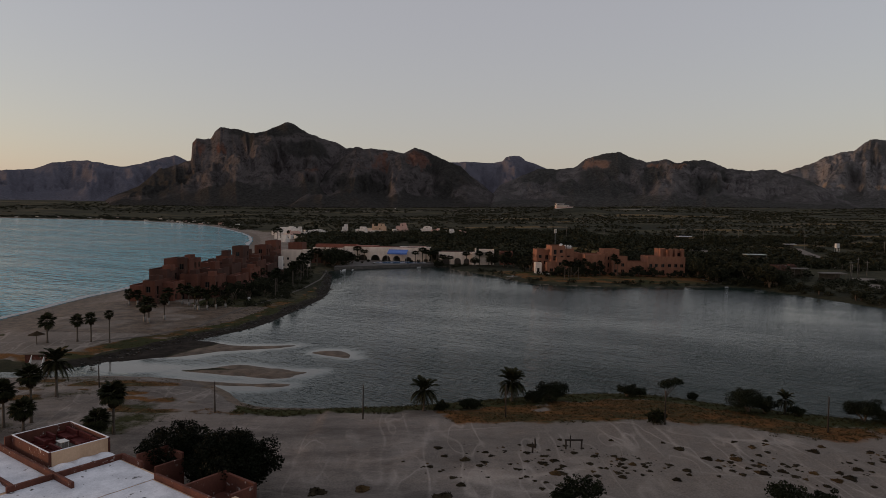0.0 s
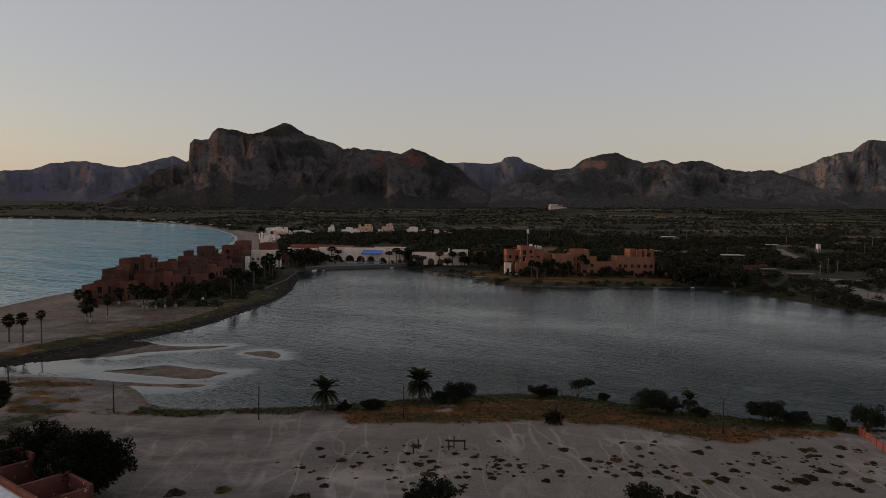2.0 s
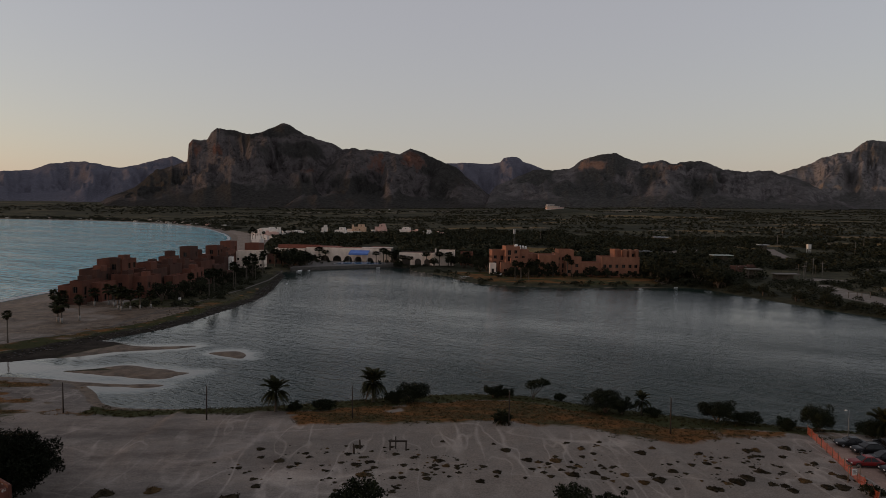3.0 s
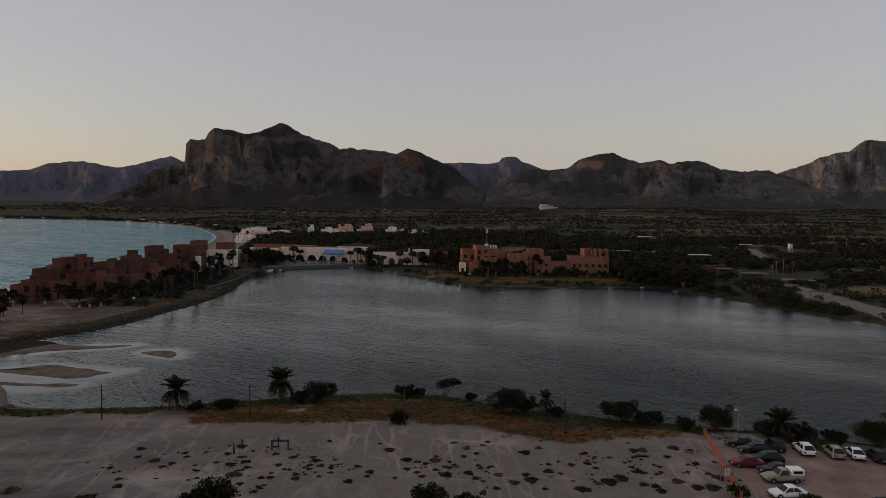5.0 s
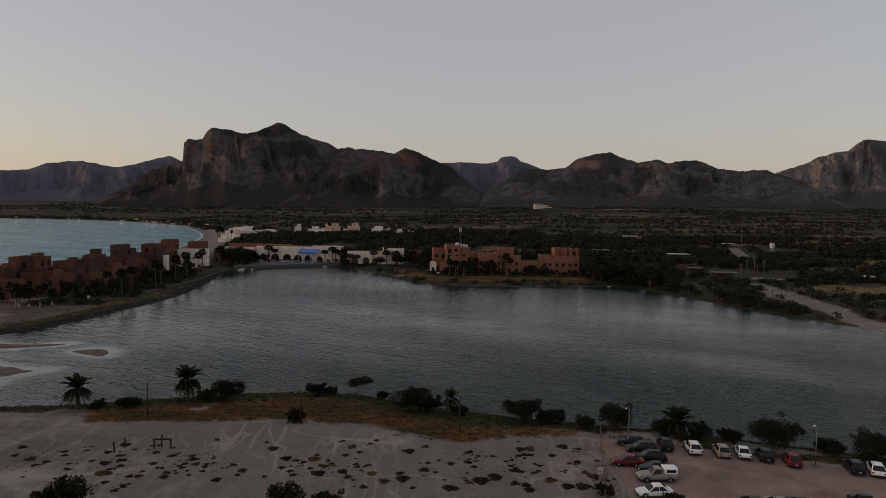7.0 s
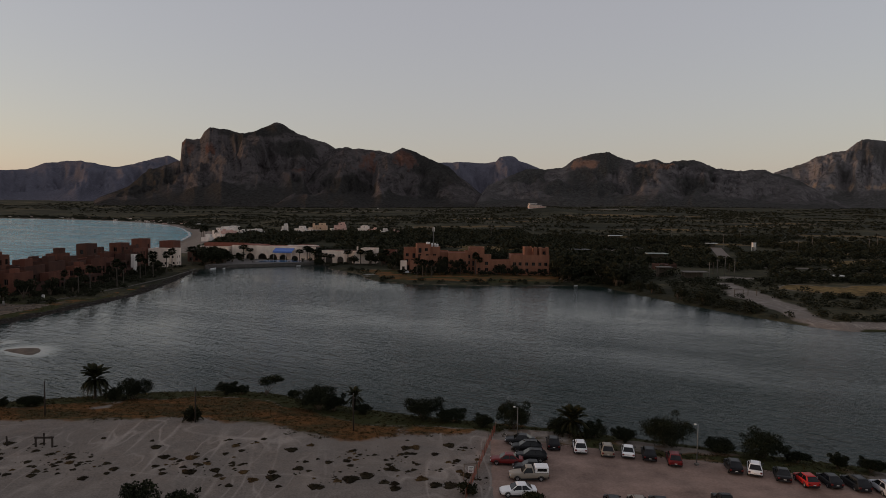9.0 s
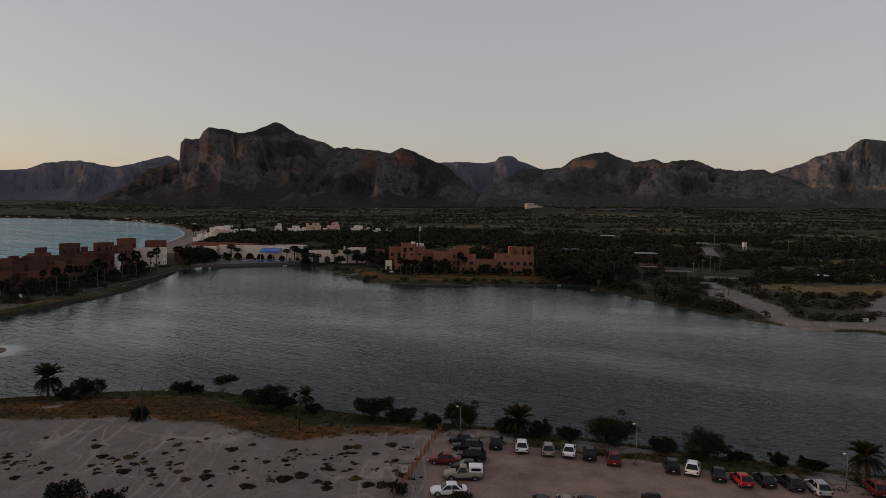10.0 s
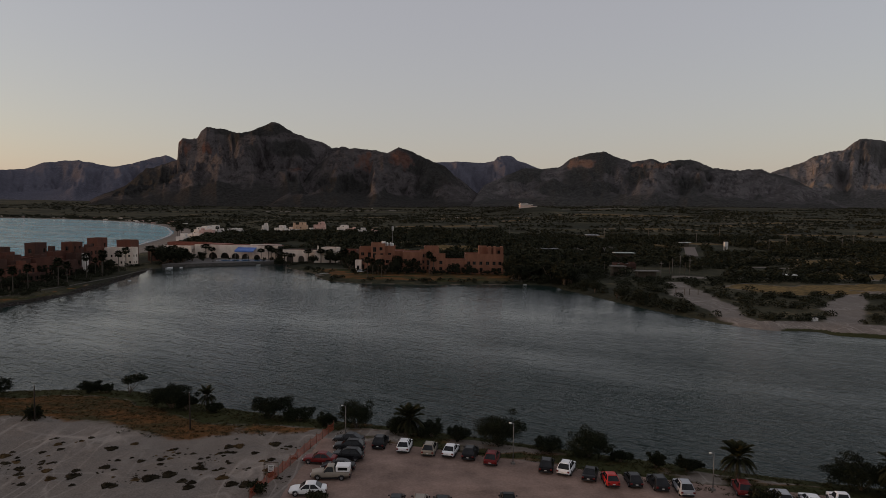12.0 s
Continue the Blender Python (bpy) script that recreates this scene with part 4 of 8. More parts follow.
def window_mesh(bm, p0, p1, u0, u1, za, zb, depth=0.34, frame_width=0.07):
    """A window in one piece: a frame with a mullion, and panes set back in it."""
    p0, p1 = Vector(p0), Vector(p1)
    way = (p1 - p0).normalized()
    inward = Vector((-way.y, way.x))
    w, m = frame_width, (u0 + u1) / 2
    us = [u0, u0 + w, m - w / 2, m + w / 2, u1 - w, u1] if u1 - u0 > 1.0 else [u0, u0 + w, u1 - w, u1]
    zs = [za, za + w, zb - w, zb]
    made = {}

    def at(u, z, d):
        if (u, z, d) not in made:
            q = p0 + way * u + inward * d
            made[u, z, d] = bm.verts.new((q.x, q.y, z))
        return made[u, z, d]

    front, back = depth - 0.06, depth
    for a in range(len(us) - 1):
        for b in range(3):
            ring = [(us[a], zs[b]), (us[a + 1], zs[b]), (us[a + 1], zs[b + 1]), (us[a], zs[b + 1])]
            pane = a % 2 == 1 and b == 1
            bm.faces.new([at(u, z, back if pane else front) for u, z in ring]).material_index = 0 if pane else 1
            if pane:
                for (ua, z0), (ub, z1) in zip(ring, ring[1:] + ring[:1]):
                    bm.faces.new([at(ua, z0, front), at(ub, z1, front), at(ub, z1, back), at(ua, z0, back)]).material_index = 1


def wing(parent, cx, cy, w, l, z0, z1, turn, wall_mat, roof_mat, name="wing", rows=None, sides="se", gap=4.2, size=(1.2, 1.3), storey=3.1, skip=0.2, parapet=0.55, seed=1, label=""):
    """One box-shaped wing with recessed windows, parapet and flat roof. turn: degrees. Its windows are parts of it."""
    rng = random.Random(seed)
    a = radians(turn)
    ex, ey = Vector((math.cos(a), math.sin(a))), Vector((-math.sin(a), math.cos(a)))
    c = Vector((cx, cy))
    corner = [c + ex * (sx * w / 2) + ey * (sy * l / 2) for sx, sy in ((-1, -1), (1, -1), (1, 1), (-1, 1))]
    bm = bmesh.new()
    wins = []
    floors = int((z1 - parapet - z0) // storey) if rows is None else rows
    for i, side in enumerate("senw"):
        p0, p1 = corner[i], corner[(i + 1) % 4]
        length = (p1 - p0).length
        holes = []
        if side in sides and length > 2.4:
            count = max(1, int((length - 0.8) // gap))
            step = length / count
            for f in range(floors):
                for k in range(count):
                    if rng.random() < skip:
                        continue
                    u = step * (k + 0.5) + rng.uniform(-0.3, 0.3)
                    tall = 0.75 if rng.random() < 0.18 else 0.0
                    zb = z0 + storey * f + 2.25
                    if zb > z1 - parapet - 0.25:
                        continue
                    holes.append((u - size[0] / 2, u + size[0] / 2, zb - size[1] - tall, zb))
        wall_face(bm, p0, p1, z0 - 1.0, z1, holes)
        wins += [(p0, p1, h) for h in holes]
    t = 0.28
    inner = [c + ex * (sx * (w / 2 - t)) + ey * (sy * (l / 2 - t)) for sx, sy in ((-1, -1), (1, -1), (1, 1), (-1, 1))]
    for i in range(4):
        a0, a1, b0, b1 = corner[i], corner[(i + 1) % 4], inner[i], inner[(i + 1) % 4]
        bm.faces.new([bm.verts.new((q.x, q.y, z1)) for q in (a0, a1, b1, b0)])
        bm.faces.new([bm.verts.new((q.x, q.y, z)) for q, z in ((b0, z1), (b1, z1), (b1, z1 - parapet), (b0, z1 - parapet))])
    bm.faces.new([bm.verts.new((q.x, q.y, z1 - parapet)) for q in inner]).material_index = 1
    bmesh.ops.remove_doubles(bm, verts=bm.verts, dist=0.002)
    ob = part(name, bm, [wall_mat, roof_mat], parent, label)
    for p0, p1, h in wins:
        wb = bmesh.new()
        window_mesh(wb, p0, p1, *h)
        part("window", wb, [MAT_GLASS, MAT_WOOD], ob)
    return ob


def arch_wall(parent, p0, p1, z0, z1, arches, thick=0.6, material=None, name="arcade_wall"):
    """A thick wall with round-headed openings. arches: (middle, half width, springing height)."""
    p0, p1 = Vector(p0), Vector(p1)
    length = (p1 - p0).length
    way = (p1 - p0) / length
    inward = Vector((-way.y, way.x))
    bm = bmesh.new()

    def at(u, z, d):
        q = p0 + way * u + inward * d
        return bm.verts.new((q.x, q.y, z))

    cuts = [0.0]
    for m, r, _ in arches:
        cuts += [m - r, m + r]
    cuts.append(length)
    for d, flip in ((0.0, False), (thick, True)):
        def quad(c):
            vs = [at(u, z, d) for u, z in c]
            bm.faces.new(vs[::-1] if flip else vs)
        for a, b in zip(cuts[0::2], cuts[1::2]):
            quad(((a, z0), (b, z0), (b, z1), (a, z1)))
        for m, r, spring in arches:
            n = 12
            arc = [(m - r * math.cos(math.pi * k / n), spring + r * math.sin(math.pi * k / n)) for k in range(n + 1)]
            for (ua, za), (ub, zb) in zip(arc, arc[1:]):
                quad(((ua, za), (ub, zb), (ub, z1), (ua, z1)))
    for m, r, spring in arches:
        n = 12
        arc = [(m - r, z0)] + [(m - r * math.cos(math.pi * k / n), spring + r * math.sin(math.pi * k / n)) for k in range(n + 1)] + [(m + r, z0)]
        for (ua, za), (ub, zb) in zip(arc, arc[1:]):
            bm.faces.new([at(ua, za, 0), at(ua, za, thick), at(ub, zb, thick), at(ub, zb, 0)])
    bm.faces.new([at(0, z1, 0), at(length, z1, 0), at(length, z1, thick), at(0, z1, thick)])
    for u in (0, length):
        bm.faces.new([at(u, z0, 0), at(u, z1, 0), at(u, z1, thick), at(u, z0, thick)])
    bmesh.ops.remove_doubles(bm, verts=bm.verts, dist=0.002)
    bmesh.ops.recalc_face_normals(bm, faces=bm.faces)
    return part(name, bm, material, parent)


# stepped terracotta resort on the spit, between the beach and the lagoon
TURN = -6
resort = thing("resort_building", "stepped terracotta adobe resort with flat roofs on the spit", "building")
SOUTH_WINGS = [
        (-133.5, -128.2, 211, 219, 6.6, "wing"), (-128.1, -124.2, 208, 219, 8.4, "wing"), (-129.5, -123.6, 216, 224, 11.2, "wing"), (-124.0, -120.5, 212.5, 221, 7.4, "wing"),
        (-128.6, -119.8, 226, 235, 13.8, "wing"), (-123.5, -121.0, 223.6, 226.2, 14.4, "stair_head"), (-121.5, -115.6, 220.5, 228, 9.3, "wing"), (-115.5, -110.4, 222.5, 232, 8.6, "wing"),
        (-119.6, -112.4, 232.4, 243, 9.9, "wing"), (-126.5, -120.0, 236, 252, 9.2, "wing"), (-123.8, -117.6, 244, 256, 11.1, "wing"), (-117.4, -111.0, 244.5, 254, 10.6, "wing"), (-110.8, -107.5, 238, 250, 7.2, "wing"),
        (-122.1, -117.6, 262, 270, 12.2, "wing"), (-117.4, -110.4, 257, 268, 9.6, "wing"), (-110.2, -106.6, 254, 265, 8.2, "wing"), (-123, -116.5, 272, 284, 9.4, "wing")]
NORTH_WINGS = [
        (-122.4, -117.8, 285.5, 293, 14.8, "tower"), (-112.9, -107.7, 268.5, 279, 9.9, "wing"), (-116, -110.5, 281, 292, 9.0, "wing"), (-109.8, -106.4, 282, 295, 7.4, "wing"),
        (-121.5, -115.5, 296, 304, 10.6, "wing"), (-117.9, -112.6, 305.5, 313, 14.2, "wing"), (-112.4, -107.5, 299, 310, 9.8, "wing"), (-116.5, -111.5, 316, 328, 11.2, "wing"),
        (-118.7, -113.5, 330.5, 339, 15.0, "wing"), (-104, -91, 366, 378, 6.6, "wing")]
for k, (x0, x1, y0, y1, z1, name) in enumerate(SOUTH_WINGS + NORTH_WINGS):
    wing(resort, (x0 + x1) / 2, (y0 + y1) / 2, x1 - x0, y1 - y0, 1.4, z1, TURN, (MAT_ADOBE, MAT_ADOBE_DARK)[k % 3 == 2], MAT_ROOFTILE, name, sides="se", seed=20 + 7 * k, skip=0.15, gap=2.7, size=(1.5, 1.9), storey=2.9)
steps = random.Random(77)
for cx, cy, z in ((-126.6, 213.5, 8.4), (-125.0, 219.5, 11.2), (-122.5, 231, 13.8), (-118.6, 224.5, 9.3), (-113.0, 226.5, 8.6), (-116.0, 237, 9.9), (-120.6, 250, 11.1), (-114.2, 249, 10.6), (-113.8, 262, 9.6), (-119.8, 266, 12.2),
                  (-108.6, 259, 8.2), (-110.2, 274, 9.9), (-113.4, 287, 9.0), (-110.0, 304, 9.8), (-118.6, 300, 10.6), (-114.0, 322, 11.2)):
    w, l, h = steps.uniform(1.8, 3.4), steps.uniform(2.0, 4.2), steps.uniform(0.9, 2.3)
    wing(resort, cx + steps.uniform(-0.8, 0.8), cy + steps.uniform(-1.5, 1.5), w, l, z + 0.3, z + h, TURN, (MAT_ADOBE, MAT_ADOBE_DARK)[steps.random() < 0.6], MAT_ROOFTILE, "roof_room", rows=0, sides="", parapet=0.25)
wing(resort, -105.6, 301.5, 1.6, 2.4, 1.4, 9.6, TURN, MAT_WHITE, MAT_WHITE, "stair_tower", sides="", seed=3, label="white plastered stair tower")
# terrace walls and pergolas that step down to the garden
for cx, cy, w, l, z1 in ((-126, 206.4, 6, 2.0, 3.2), (-118, 218.4, 8, 2.0, 4.6), (-108.8, 230, 3.0, 10, 4.8), (-105.9, 246, 2.4, 12, 4.2), (-105.2, 262, 2.0, 10, 4.6), (-104.6, 288, 2.4, 12, 4.4)):
    wing(resort, cx, cy, w, l, 1.4, z1, TURN, MAT_ADOBE_DARK, MAT_ROOFTILE, "terrace", rows=1, sides="se", seed=int(-cx), skip=0.1, gap=2.6, size=(1.9, 1.7), storey=2.4, parapet=0.3)
white_house = thing("white_house", "white plastered three-storey house with terracotta top beside resort", "building")
wing(white_house, -107.0, 337, 9.5, 8, 1.4, 10.2, TURN, MAT_CREAM, MAT_ROOFTILE, sides="se", seed=5, gap=2.1, size=(1.0, 1.2), skip=0.05)
wing(white_house, -100.4, 337.5, 3.4, 5, 1.4, 10.4, TURN, MAT_CREAM, MAT_ROOFTILE, sides="se", seed=6, gap=2.0, size=(1.0, 1.2), skip=0.2)
wing(white_house, -106.2, 346, 7.2, 8, 1.4, 13.6, TURN, MAT_ADOBE, MAT_ROOFTILE, "terracotta_top", sides="s", rows=4, seed=8)

# salmon hotel across the lagoon: two buildings
hotel_west = thing("hotel_building", "salmon adobe hotel of three storeys with roof tanks", "building")
for k, (x0, x1, y0, y1, z1) in enumerate([(13.2, 19.3, 324, 334, 12.6), (19.2, 25.9, 318.6, 330, 14.8), (25.8, 30.6, 321, 332, 13.4), (30.5, 35.0, 322, 334, 11.2), (16.6, 21.2, 315.4, 318.5, 7.2), (21.4, 29.5, 316.2, 318.4, 9.4)]):
    wing(hotel_west, (x0 + x1) / 2, (y0 + y1) / 2, x1 - x0, y1 - y0, 2.0, z1, 2 + 0.0 * k, MAT_HOTEL, MAT_ROOFTILE, sides="sew", seed=40 + k, gap=2.6, size=(1.45, 1.55), skip=0.08, storey=2.9)
for x, y, r, h in ((24.6, 323, 0.55, 2.0), (25.4, 325, 0.6, 1.9), (26.9, 323.4, 0.5, 1.6), (28.4, 324.4, 0.5, 1.5), (29.5, 323.4, 0.5, 1.4)):
    b = bmesh.new()
    tube(b, [(x, y, 12.7), (x, y, 12.7 + h * 1.35), (x, y, 12.7 + h * 1.5)], [r, r, r * 0.5], 12)
    part("water_tank", b, MAT_PALE, hotel_west, "white roof water tank")
hotel_east = thing("hotel_building", "long salmon adobe hotel stepping from two to four storeys", "building")
for k, (x0, x1, y0, y1, z1) in enumerate([(34.7, 44, 314, 326, 11.2), (42.5, 46, 316, 324, 11.9), (44.6, 51.8, 317, 328, 13.5), (47.3, 54.6, 313.5, 317.4, 10.5),
                                          (54.4, 64.4, 313, 322, 7.9), (63.9, 81.8, 312, 323, 10.7), (74.4, 82.0, 315.2, 321, 13.6), (70.6, 74.5, 317.5, 323, 14.1)]):
    wing(hotel_east, (x0 + x1) / 2, (y0 + y1) / 2, x1 - x0, y1 - y0, 2.0 if k != 6 else 10.0, z1, -1.5, MAT_HOTEL, MAT_ROOFTILE, sides="sew", seed=60 + k, gap=2.8, size=(1.45, 1.55), skip=0.08, storey=2.9)
for x in (70.6, 75.4, 77.6, 80.9):
    b = bmesh.new()
    box(b, x - 0.6, x + 0.6, 312.9, 315.4, 10.5, 14.3, 0.1)
    part("buttress", b, MAT_HOTEL, hotel_east, "salmon plastered buttress")
annex = thing("white_annex", "small cream outbuilding beside the hotel", "building")
wing(annex, 13.4, 321, 3.0, 4, 1.8, 6.6, 0, MAT_CREAM, MAT_ROOFTILE, sides="se", seed=9, gap=2)

# white arcade hall with a blue canopy, pool terrace and quay
ARCHES = [(4.0, 2.5, 2.3), (11.0, 2.6, 2.3), (18.2, 2.6, 2.3), (24.6, 2.4, 2.3), (30.6, 2.3, 2.2), (37.4, 2.0, 2.0)]
arcade = thing("arcade_hall", "long cream arcade hall with dark round arches and red roof", "building")
arch_wall(arcade, (-87, 389), (-38, 381), 1.2, 9.3, ARCHES, 0.7, MAT_CREAM)
# hall_back is coloured dark to paint in the shade behind the arches
for cx, cy, w, l, z1, nm in ((-63, 393.5, 49, 14, 9.1, "hall_back"), (-76, 394, 16, 10, 10.2, "roof_lantern"), (-45, 392, 10, 8, 10.2, "roof_lantern")):
    b = bmesh.new()
    box(b, -w / 2, w / 2, -l / 2 + (6.0 if nm == "hall_back" else 0), l / 2, 1.0 if nm == "hall_back" else 8.8, z1 - 0.5, 0.05)
    bmesh.ops.transform(b, matrix=pose(cx, cy, 0, 0, 0, -9.3), verts=b.verts)
    part(nm, b, MAT_SOIL_SHADE if nm == "hall_back" else MAT_ROOFTILE, arcade)
b = bmesh.new()
box(b, -24.5, 24.5, -6.3, 6.8, 8.65, 8.95, 0.03)
bmesh.ops.transform(b, matrix=pose(-63, 393.5, 0, 0, 0, -9.3), verts=b.verts)
part("roof", b, MAT_ROOFTILE, arcade, "flat dark red hall roof")
b = bmesh.new()
box(b, -9, 9, -1.2, 1.2, 9.3, 9.7, 0.05)
bmesh.ops.transform(b, matrix=pose(-46, 388, 0, 0, 0, -9.3), verts=b.verts)
part("roof_edge", b, MAT_WHITE, arcade, "white roof coping")
canopy = thing("canopy", "bright blue canvas canopy on posts before the arcade", "canopy", pose(-55.9, 382.1, 0, 0, 0, -9.3))
b = bmesh.new()
box(b, -5.6, 5.6, -2.8, 2.6, 0, 0.25, 0.05)
for v in b.verts:
    v.co.z += 6.4 + (v.co.y + 2.8) * 0.33
part("canvas", b, MAT_BLUE, canopy)
b = bmesh.new()
box(b, -5.6, 5.6, -2.86, -2.78, 5.7, 6.45, 0.02)
part("valance", b, MAT_BLUE, canopy)
for px in (-5.3, -1.8, 1.8, 5.3):
    b = bmesh.new()
    tube(b, [(px, -2.6, 1.2), (px, -2.6, 6.4)], 0.1, 8)
    part("post", b, MAT_PALE, canopy)
hall_west = thing("low_hall", "low cream building with red tiled roof beside arcade", "building")
wing(hall_west, -96, 393, 17, 10, 1.4, 8.6, -8, MAT_CREAM, MAT_ROOFTILE, sides="se", seed=12, gap=4)
wing(hall_west, -92, 396, 24, 7, 7.0, 10.2, -8, MAT_ROOFTILE, MAT_ROOFTILE, "red_roof", sides="", seed=2)
cream_wing = thing("cream_house", "cream lagoon-side house with arches and small windows", "building")
arch_wall(cream_wing, (-33, 371), (-14, 368), 1.2, 8.0, [(4.0, 2.0, 3.0), (10.5, 1.8, 3.0), (15.5, 1.6, 3.0)], 0.6, MAT_CREAM)
# dark walls put the shade inside the arches into the colour
wing(cream_wing, -23, 380.5, 20, 12, 1.4, 7.7, -9, MAT_SOIL_SHADE, MAT_ROOFTILE, sides="", seed=14)
wing(cream_wing, -10.5, 370, 8, 10, 1.4, 7.8, -6, MAT_CREAM, MAT_ROOFTILE, sides="se", seed=15, gap=2.6, size=(0.8, 0.9))
wing(cream_wing, -6.6, 370.4, 8.4, 10, 1.4, 9.6, -6, MAT_CREAM, MAT_ROOFTILE, sides="se", seed=16, gap=2.4, size=(0.8, 0.9), skip=0.3)
b = bmesh.new()
box(b, -13.4, -12.6, 366, 366.8, 7.5, 10.6, 0.08)
part("chimney", b, MAT_CREAM, cream_wing)
red_house = thing("red_house", "low rust-red house among trees", "building")
wing(red_house, 4.5, 372, 7, 9, 1.6, 8.6, -4, MAT_ADOBE, MAT_ROOFTILE, sides="s", seed=17, gap=3)

quay = thing("quay", "low stone quay wall and pale pool terrace by the lagoon", "quay", kind="structure")
q0, q1 = Vector((-86.5, 339.3)), Vector((-30.8, 370.2))
qway = (q1 - q0).normalized()
qin = Vector((-qway.y, qway.x))
stone_b = bmesh.new()
box(stone_b, 0, 0.86, 0, 0.5, 0, 0.52, 0.05)
stone_me = bpy.data.meshes.new("quay_stone")
stone_b.to_mesh(stone_me)
stone_b.free()
stone_me.materials.append(surface("quay_block", (0.06, 0.055, 0.05), (0.15, 0.135, 0.12), 0.9, 0.95, 0.5, 6, each=0.3))
b = bmesh.new()
deck = [q0 + qin * 0.45, q1 + qin * 0.45, Vector((-33, 372.5)), Vector((-38, 381.3)), Vector((-87, 389))]
low = [b.verts.new((p.x, p.y, -1.0)) for p in deck]
high = [b.verts.new((p.x, p.y, 1.7)) for p in deck]
b.faces.new(high)
for i in range(5):
    b.faces.new((low[i], low[(i + 1) % 5], high[(i + 1) % 5], high[i]))
part("terrace", b, MAT_TERRACE, quay)
pool = thing("swimming_pool", "bright blue swimming pool with pale rim on terrace", "pool", kind="structure")
b = bmesh.new()
ring = [(math.cos(2 * math.pi * k / 40), math.sin(2 * math.pi * k / 40)) for k in range(40)]
b.faces.new([b.verts.new((-54.5 + 13.5 * x * (1 - 0.12 * y), 371.5 + 5.0 * y + 2.0 * x, 1.76)) for x, y in ring])
part("pool_surface", b, MAT_POOL, pool)
b = bmesh.new()
for (xa, ya), (xb, yb) in zip(ring, ring[1:] + ring[:1]):
    vs = []
    for s, z in ((1.0, 1.8), (1.06, 1.82)):
        for x, y in ((xa, ya), (xb, yb)):
            vs.append(b.verts.new((-54.5 + 13.5 * s * x * (1 - 0.12 * y), 371.5 + 5.0 * s * y + 2.0 * x, z)))
    b.faces.new((vs[0], vs[1], vs[3], vs[2]))
part("pool_rim", b, MAT_PALE, pool)


def far_house(x, y, z, w, d, h, wall, label, turn=0, seed=1, upper=True, roof=None, extra=0):
    """A small flat-roofed villa: a main body, an upper room and windows."""
    ob = thing("villa", label, "house")
    wing(ob, x, y, w, d, z, z + h, turn, wall, roof or MAT_ROOFTILE, "body", sides="se", seed=seed, gap=3.4, size=(1.3, 1.4), skip=0.25)
    if upper:
        wing(ob, x + w * 0.12, y + d * 0.1, w * 0.5, d * 0.6, z + h - 0.6, z + h + 2.6, turn, wall, roof or MAT_ROOFTILE, "upper_room", rows=1, sides="se", seed=seed + 1, gap=3, size=(1.2, 1.2))
    rng = random.Random(seed)
    for j in range(extra):                                   # porches, stair heads and roof rooms
        ww, dd, hh = w * rng.uniform(0.15, 0.32), d * rng.uniform(0.3, 0.5), h * rng.uniform(0.45, 1.45)
        ox, oy = w * rng.uniform(-0.55, 0.55), -d * rng.uniform(0.3, 0.62) if hh < h else d * rng.uniform(-0.2, 0.2)
        wing(ob, x + ox, y + oy, ww, dd, z, z + hh, turn, wall, roof or MAT_ROOFTILE, "side_room", rows=1, sides="s", seed=seed + 5 + j, gap=2.6, size=(1.0, 1.3), skip=0.2)
    return ob


for k, (x, y, w, d, h, wall, label, up) in enumerate([
        (-180, 716, 18, 12, 5.0, MAT_WHITE, "long white beach villa with flat roof", True), (-172, 690, 20, 12, 5.5, MAT_WHITE, "white flat-roofed beach house", False),
        (-166, 660, 17, 10, 4.8, MAT_PINK, "pink beach house with pale roof", False), (-188, 742, 18, 12, 6.0, MAT_WHITE, "white terraced beach house", False),
        (-150, 705, 12, 9, 4.5, MAT_WHITE, "small white house among trees", False), (-122, 712, 7, 7, 6.5, MAT_WHITE, "white house with rounded tower", True),
        (-104, 705, 15, 9, 4.4, MAT_WHITE, "white house with pale roof among trees", True), (-86, 721, 18, 10, 6.0, MAT_OCHRE, "ochre villa with flat roof", True),
        (-88, 690, 16, 8, 3.4, MAT_WHITE, "low white house among trees", False), (-62, 694, 15, 10, 6.6, MAT_PINK, "pale pink villa with parapet towers", True),
        (-37, 680, 13, 9, 4.6, MAT_WHITE, "white villa with upper rooms among trees", True), (-28, 676, 9, 8, 3.8, MAT_PINK, "small pinkish house among trees", False),
        (-14, 640, 11, 7, 3.2, MAT_WHITE, "low white house among trees", True), (-2, 645, 8, 7, 2.8, MAT_PINK, "small pink flat-roofed house", False)]):
    far_house(x, y, ground_at(x, y) - 0.3, w * 0.74, d, h * 1.25, wall, label, RNG.uniform(-12, 12), 100 + 3 * k, up, MAT_ROOFTILE if wall is not MAT_WHITE else MAT_PALE, 8)
for k, (x, y, w, h) in enumerate([(-196, 725, 9, 4.5), (-160, 728, 10, 5.0), (-176, 674, 7, 3.6), (-158, 676, 9, 4.0), (-140, 690, 6, 4.0), (-96, 730, 8, 5.2), (-70, 684, 7, 3.2),
                                  (-165, 625, 9, 4.2), (-150, 600, 8, 3.6), (-158, 570, 8, 3.6), (-176, 640, 7, 3.4)]):
    tagged(far_house(x, y, ground_at(x, y) - 0.3, w, 7, h, (MAT_WHITE, MAT_WHITE, MAT_CREAM)[k % 3], "small pale flat-roofed house among trees", RNG.uniform(-20, 20), 500 + 5 * k, k % 3 == 0, MAT_PALE, 2), group="village houses")
